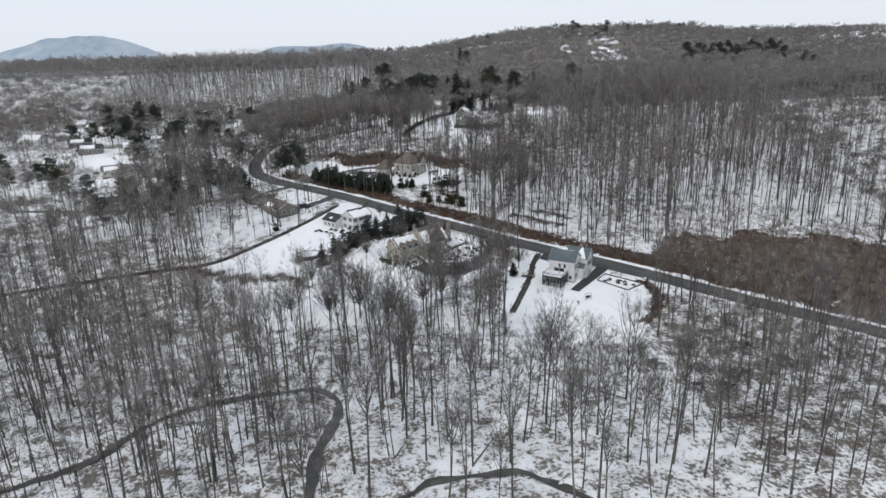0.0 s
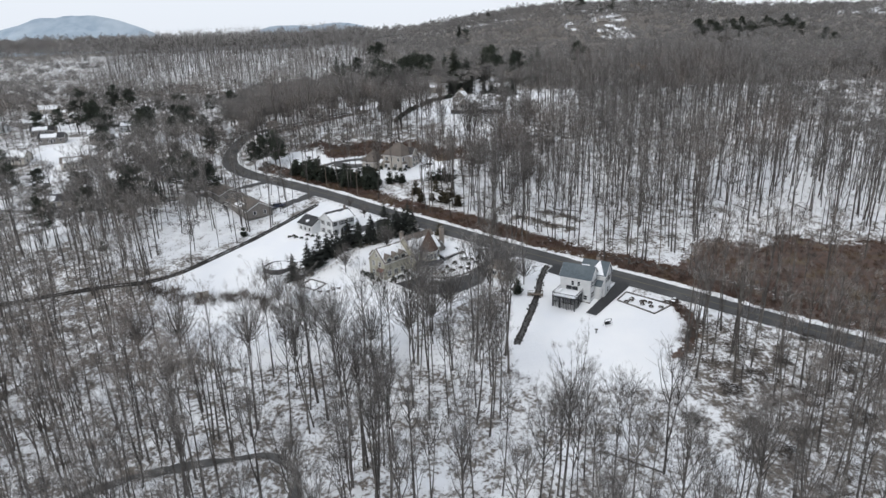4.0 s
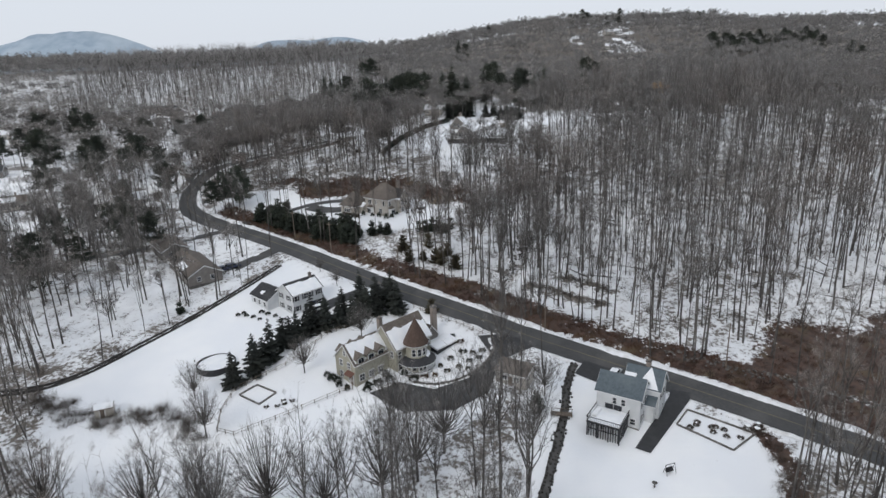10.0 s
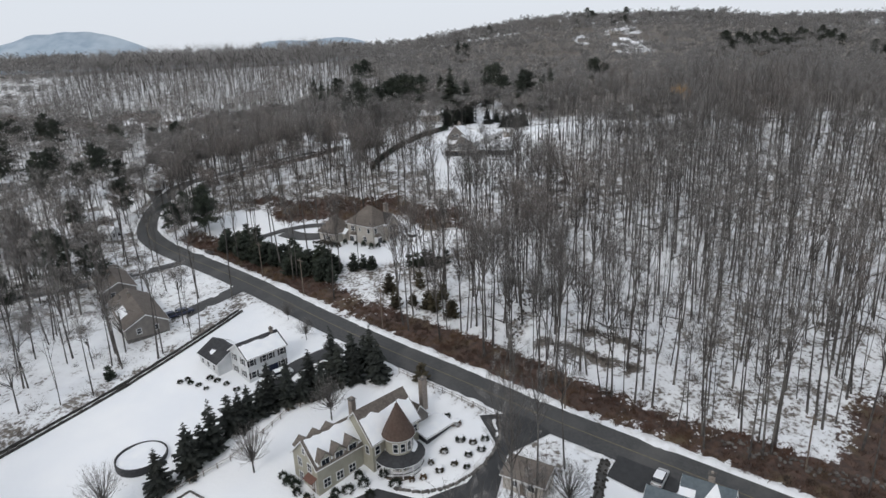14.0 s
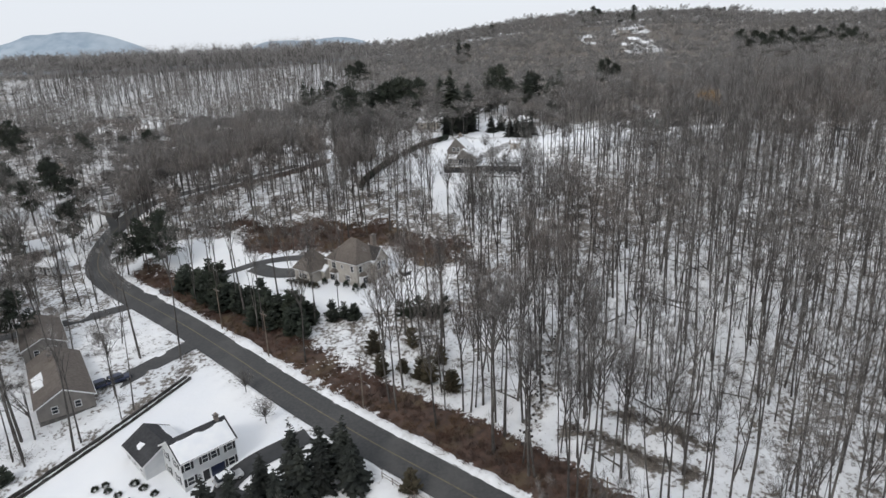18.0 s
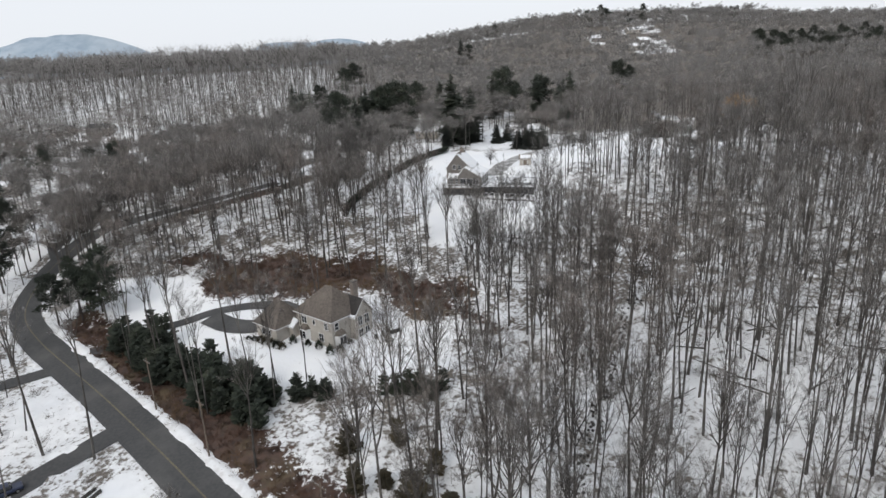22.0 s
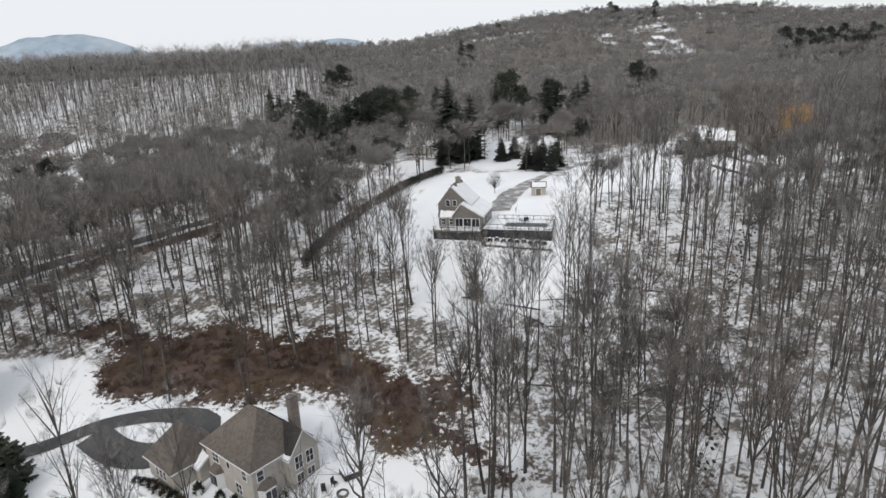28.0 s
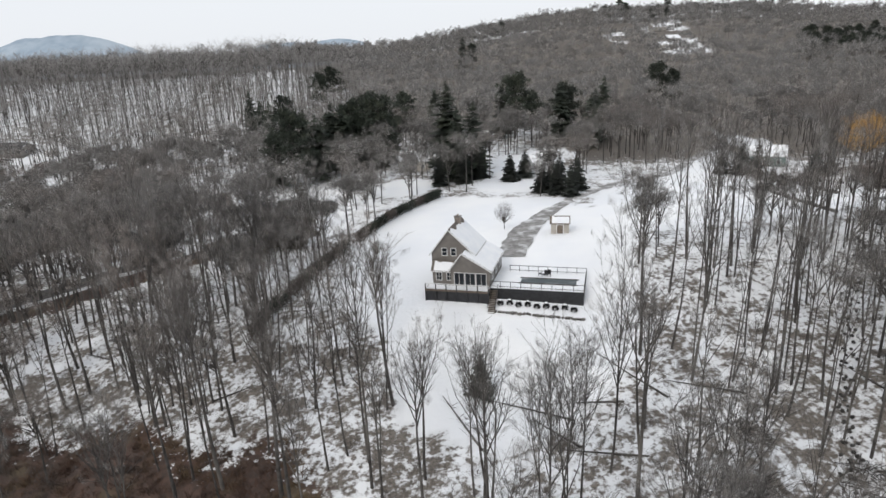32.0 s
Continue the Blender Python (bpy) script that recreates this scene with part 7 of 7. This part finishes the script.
tr = thing("pool_terrace", M, "raised snow-covered pool terrace with dark retaining wall", "terrace")
part("retaining_wall", one_box(10.0, 25.0, 0.0, 0.4, -3.4, 0.1), DARK, tr, "dark stone retaining wall")
part("fill", one_box(10.0, 25.0, 0.4, 8.6, -2.0, 0.0), STONE, tr)
part("terrace_snow", one_box(10.1, 25.0, 0.1, 8.6, 0.1, 0.2, bevel=0.03), SNOW, tr)
part("pool_cover", one_box(14.6, 23.6, 2.9, 5.2, 0.19, 0.26, bevel=0.02), TARP, tr, "dark pool cover partly cleared of snow")
part("coping", one_box(14.3, 23.9, 2.6, 2.88, 0.2, 0.32), STONE, tr)
part("coping", one_box(14.3, 23.9, 5.22, 5.5, 0.2, 0.32), STONE, tr)
for side in (((10.1, 0.2), (25.0, 0.2)), ((25.0, 0.2), (25.0, 8.6)), ((25.0, 8.6), (12, 8.6))):
    (a, b), (c, d) = side
    n = int(math.hypot(c - a, d - b) / 1.5)
    for i in range(n + 1):
        x, y = a + (c - a) * i / n, b + (d - b) * i / n
        part("post", one_box(x - 0.04, x + 0.04, y - 0.04, y + 0.04, 0.1, 1.3), DARK, tr)
    part("fence_rail", one_box(min(a, c) - 0.03, max(a, c) + 0.03, min(b, d) - 0.03, max(b, d) + 0.03, 1.2, 1.28), DARK, tr)
    part("fence_rail", one_box(min(a, c) - 0.03, max(a, c) + 0.03, min(b, d) - 0.03, max(b, d) + 0.03, 0.4, 0.46), DARK, tr)
for i in range(9):
    p = M @ Vector((12.0 + 1.45 * i, -1.3 + 0.25 * (i % 2), 0))
    round_shrub(p.x, p.y, 0.62, 0.9, "dark rounded shrub with snow below the terrace", DARK, True, "patio shrubs")
edge = [M @ Vector((x, -3.0, 0)) for x in (11.2, 16, 21, 25.5)]
stone_row("patio_edge", [(p.x, p.y) for p in edge], "dark stone edging of the lower patio", 0.5, 0.4, 0.45)
for x, y in ((18.2, 6.6), (18.9, 6.9), (17.4, 6.8)):
    tb = thing("patio_chair", M @ Matrix.Translation((x, y, 0.2)) @ Matrix.Rotation(x, 4, "Z"), "dark metal patio chair on the snowy terrace", "chair", "patio chairs")
    part("seat", one_box(-0.3, 0.3, -0.3, 0.3, 0.38, 0.46), DARK, tb)
    part("backrest", one_box(-0.3, 0.3, 0.26, 0.32, 0.44, 1.05), DARK, tb)
    for sx in (-0.26, 0.26):
        for sy in (-0.26, 0.26):
            part("leg", one_box(sx - 0.025, sx + 0.025, sy - 0.025, sy + 0.025, 0, 0.4), DARK, tb)
h = thing("garden_hut", at(33.2, 369.4, -10), "small beige garden hut with snowy roof", "hut")
gable_block(h, 0, 3.6, 0, 3.0, -0.1, 2.3, 3.3, BEIGE, WOOD, "x", 0.25, snow=(("lo", 0.1, 0.95, 0, 0.9), ("hi", 0, 1, 0, 1)), trim=False)
p, d = wall_point(0, 0, 3.6, 0, 0.5)
door(h, p, d, 0.0, 1.2, 1.9, WOOD)
gz = thing("gazebo", at(-20.3, 400.8, 10), "white open gazebo with snow on its roof", "gazebo")
for sx in (-1.6, 1.6):
    for sy in (-1.6, 1.6):
        part("post", one_box(sx - 0.1, sx + 0.1, sy - 0.1, sy + 0.1, -0.1, 2.5), TRIM, gz)
part("roof", cone(bmesh.new(), 2.9, 0.5, 2.5, 3.5, 4), TRIM, gz)
part("snow_cover", cone(bmesh.new(), 2.8, 0.5, 2.62, 3.66, 4), SNOW, gz)


def hedge(path, label, w=1.5, hgt=2.1):
    root = thing("hedge", at(*path[0], 0), label, "hedge")
    o = np.array(root.matrix_world.translation)
    g = np.random.default_rng(31)
    for piece, ((a, b), (c, d)) in enumerate(zip(path, path[1:])):
        l = math.hypot(c - a, d - b)
        s = Soup()
        for _ in range(int(l * 190)):
            t = g.random()
            e = np.array([(g.random() - 0.5) * w, hgt * g.random() ** 0.7])
            x, y = a + (c - a) * t - (d - b) / l * e[0], b + (d - b) * t + (c - a) / l * e[0]
            p = np.array([x, y, land(x, y) + e[1]]) - o
            blade(s, p, p + g.normal(size=3) * 0.28 + np.array([0, 0, 0.1]), 0.11, g)
        v, f = s.arrays()
        ob = new("foliage", tri_mesh("foliage", v, f, [NEEDLES if piece % 3 else SCRUB]))
        ob.parent = root
    return root


hedge(smooth_path([(-19.5, 339), (-17.5, 345), (-13.0, 359.7), (-8.8, 373.6)], 4), "long clipped dark hedge dusted with snow")
hedge(smooth_path([(-7.4, 376.5), (-0.5, 394.9), (10.5, 413.3)], 4), "long clipped dark hedge along the lawn")
for i in range(10):
    x, y = -19.5 + 1.25 * i, 375.6 + 0.15 * i
    gp = thing("picket", at(x, y, 0), "short dark garden post in snow", "post", "row of garden posts")
    part("stake", cone(bmesh.new(), 0.22, 0.15, -0.1, 0.8, 6), SCRUB, gp)


# simple houses farther off
def far_house(x, y, turn, w, d, eave, ridge, wall, roof, label, snow=(), lift=0.0, floors=1):
    h = thing("house", at(x, y, turn, land(x, y) + lift), label, "house")
    gable_block(h, -w / 2, w / 2, -d / 2, d / 2, 0, eave, ridge, wall, roof, "x", snow=snow)
    n = max(2, int(w / 3))
    ts = [(i + 0.5) / n for i in range(n)]
    for fl in range(floors):
        row_windows(h, (-w / 2, -d / 2), (w / 2, -d / 2), ts, 0.9 + 2.6 * fl, 0.9, 1.2, (1, 2))
        row_windows(h, (w / 2, -d / 2), (w / 2, d / 2), (0.3, 0.7), 0.9 + 2.6 * fl, 0.9, 1.2, (1, 2))
        row_windows(h, (-w / 2, d / 2), (-w / 2, -d / 2), (0.3, 0.7), 0.9 + 2.6 * fl, 0.9, 1.2, (1, 2))
    p, dd = wall_point(-w / 2, -d / 2, w / 2, -d / 2, 0.5)
    door(h, p, dd, 0.05)
    chimney(h, w * 0.2, 0.6, eave, ridge + 0.9, 0.7, 0.7)
    return h


ALL = (("lo", 0, 1, 0, 1), ("hi", 0, 1, 0, 1))
far_house(-67, 245.5, 126, 22, 9, 2.6, 5.0, GREY, BROWN_ROOF, "low house with weathered brown shingle roof under trees", (("hi", 0.3, 0.6, 0.1, 0.5),))
far_house(-82, 264.5, 126, 16, 8, 2.7, 4.6, GREY, BROWN_ROOF, "low brown-roofed outbuilding behind bare trees")
far_house(-150.9, 271, 12, 15, 8, 2.8, 4.8, BEIGE, DARK_ROOF, "long low ranch house with charcoal roof", (("lo", 0.05, 0.5, 0.1, 0.8),))
far_house(-177.5, 361, 30, 12, 8, 3, 5.4, GREY, DARK_ROOF, "grey house among valley trees with snow on its roof", ALL)
far_house(-198, 549, -8, 15, 9, 3.4, 5.6, GREY, DARK_ROOF, "dark lodge-like house on the far slope", (("hi", 0, 1, 0, 1),))
far_house(-285, 494, 10, 14, 9, 3, 5.6, BEIGE, BROWN_ROOF, "distant pale house with snowy roof", ALL)
far_house(-103, 344, 60, 9, 7, 2.8, 5.2, WHITE, DARK_ROOF, "small white house beside the lane", ALL)
far_house(-104, 306, -20, 6, 5, 2.6, 4.2, WHITE, DARK_ROOF, "small white garage by the road bend", ALL)
far_house(-49, 420, 25, 10, 8, 2.8, 5.8, GREY, BROWN_ROOF, "grey house half hidden by bare trees", (("lo", 0.5, 1, 0, 0.9),))
far_house(109, 436, -25, 11, 8, 3.2, 5.8, GREEN_WALL, METAL, "grey-green barn-like house with snowy roof", ALL)
far_house(43, 442, 15, 10, 8, 3.0, 5.6, WHITE, BLUE_ROOF, "white house behind evergreens", ALL)
far_house(2, 455, -10, 10, 8, 3.2, 5.8, BEIGE, DARK_ROOF, "pale house behind tall pines", ALL)
far_house(-118, 318, 40, 9, 7, 2.8, 5.2, BEIGE, BROWN_ROOF, "tan house among bare valley trees", ALL)
for x, y, t, w, lab, rf in ((-201, 357, 18, 12, "grey house beside a snowy valley street", DARK_ROOF), (-171, 323, 25, 13, "long low house among bare valley trees", BROWN_ROOF), (-169, 420, -12, 11, "brown-roofed house under bare valley trees", BROWN_ROOF), (-176, 391, 8, 11, "grey house below the wooded slope", DARK_ROOF), (-222, 384, 20, 12, "pale house in a snowy valley yard", DARK_ROOF), (-258, 470, -10, 14, "distant pale house at the foot of a slope", BROWN_ROOF)):
    far_house(x, y, t, w, 8, 2.9, 5.2, random.choice((BEIGE, GREY, WHITE)), rf, lab, (("hi", 0.0, 1.0, 0.0, 1.0), ("lo", 0.1, 0.7, 0.1, 0.8)))
far_house(-140, 300, 15, 11, 8, 2.8, 5.2, WHITE, DARK_ROOF, "white house among bare valley trees", ALL)
for x, y, t in ((192, 775, 5), (214, 782, -10), (206, 800, 20), (222, 862, 0), (232, 872, 30), (168, 822, -15), (212, 856, 10), (-250, 420, 20), (-262, 402, -10), (-232, 440, 30), (-205, 330, 5)):
    far_house(x, y, t, 13, 9, 3.4, 6.2, random.choice((BEIGE, GREY, WHITE)), random.choice((DARK_ROOF, BROWN_ROOF)), "distant house with snow-covered roof among trees", ALL)

# utility poles along the road
for x, y in ((27.5, 206.5), (-7.5, 234.5), (-42, 264.5), (62, 190.5), (-28.5, 252)):
    po = thing("utility_pole", at(x, y, -40), "tall weathered wooden utility pole with crossarm", "utility pole", "utility poles")
    part("pole", cone(bmesh.new(), 0.15, 0.1, -0.4, 10.0, 8), WOOD, po)
    part("crossarm", one_box(-1.1, 1.1, -0.06, 0.06, 9.2, 9.35), WOOD, po)
    for s in (-1, -0.4, 0.4, 1):
        part("insulator", cone(bmesh.new(), 0.05, 0.04, 9.35, 9.52, 6, s, 0), METAL, po)

# bird bath and bench on the white house's lawn
bb = thing("bird_bath", at(37.5, 160.5, 0), "grey stone bird bath standing on the snowy lawn", "bird bath")
part("pedestal", cone(bmesh.new(), 0.16, 0.12, -0.1, 0.75, 10), STONE, bb)
part("bowl", cone(bmesh.new(), 0.2, 0.45, 0.75, 0.92, 14), STONE, bb)
sw = thing("garden_swing", at(41, 163.5, 20), "small dark metal garden swing frame on snow", "garden swing")
for sx in (-0.9, 0.9):
    for sy in (-0.5, 0.5):
        s = Soup()
        limb(s, np.array([[sx, sy, -0.1], [sx, 0, 1.7]]), 0.04, 0.04, 5)
        v, f = s.arrays()
        ob = new("leg", tri_mesh("leg", v, f, [DARK]))
        ob.parent = sw
part("top_bar", one_box(-0.95, 0.95, -0.04, 0.04, 1.66, 1.74), DARK, sw)
part("seat", one_box(-0.7, 0.7, -0.25, 0.25, 0.45, 0.52), DARK, sw)
part("backrest", one_box(-0.7, 0.7, 0.22, 0.28, 0.52, 1.0), DARK, sw)

# far mountains
def mountain(name, bumps, y0, label):
    xs_ = np.linspace(-3600, 1600, 130)
    v, f = [], []
    for j, (dy, k) in enumerate(((-420, -0.2), (-180, 0.55), (0, 1.0), (260, 0.5))):
        for x in xs_:
            z = sum(hh * math.exp(-abs((x - c) / w) ** p) for c, hh, w, p in bumps)
            z *= 1 + 0.04 * noise.noise((x * 0.01, j, 2))
            v.append((x, y0 + dy, 40 + z * k))
    n = len(xs_)
    for j in range(3):
        for i in range(n - 1):
            a = j * n + i
            f.append((a, a + 1, a + n + 1, a + n))
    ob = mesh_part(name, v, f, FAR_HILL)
    ob.data.shade_smooth()
    return tagged(ob, label, "mountains", kind="structure")


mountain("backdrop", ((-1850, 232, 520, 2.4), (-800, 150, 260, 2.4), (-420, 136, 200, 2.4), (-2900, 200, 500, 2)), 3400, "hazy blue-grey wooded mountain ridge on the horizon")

# terraced low walls in the east yard
stone_row("stone_wall", smooth_path([(87.5, 391), (86.5, 378), (87, 364)], 2), "low stone wall terracing a snowy yard", 0.7, 0.7, 0.6)
stone_row("stone_wall", smooth_path([(102.6, 414.5), (99, 397), (97, 380.5)], 2), "low stone wall terracing a snowy yard", 0.7, 0.7, 0.6)

# bed beside the driveway, filled with dark brush
for i in range(9):
    t = random.random()
    round_shrub(48.5 + 7.5 * t + random.gauss(0, 0.8), 176.2 - 4.8 * t + random.gauss(0, 0.8), 0.7, 0.6, "dark winter brush in a stone-edged bed", SCRUB, random.random() < 0.5, "bed brush")
for x, y in ((58.3, 172.9), (59.6, 172.2), (60.4, 173.4)):
    round_shrub(x, y, 1.1, 1.1, "snow-laden bare bush at the driveway's end", SCRUB, True, "snow-laden bushes")
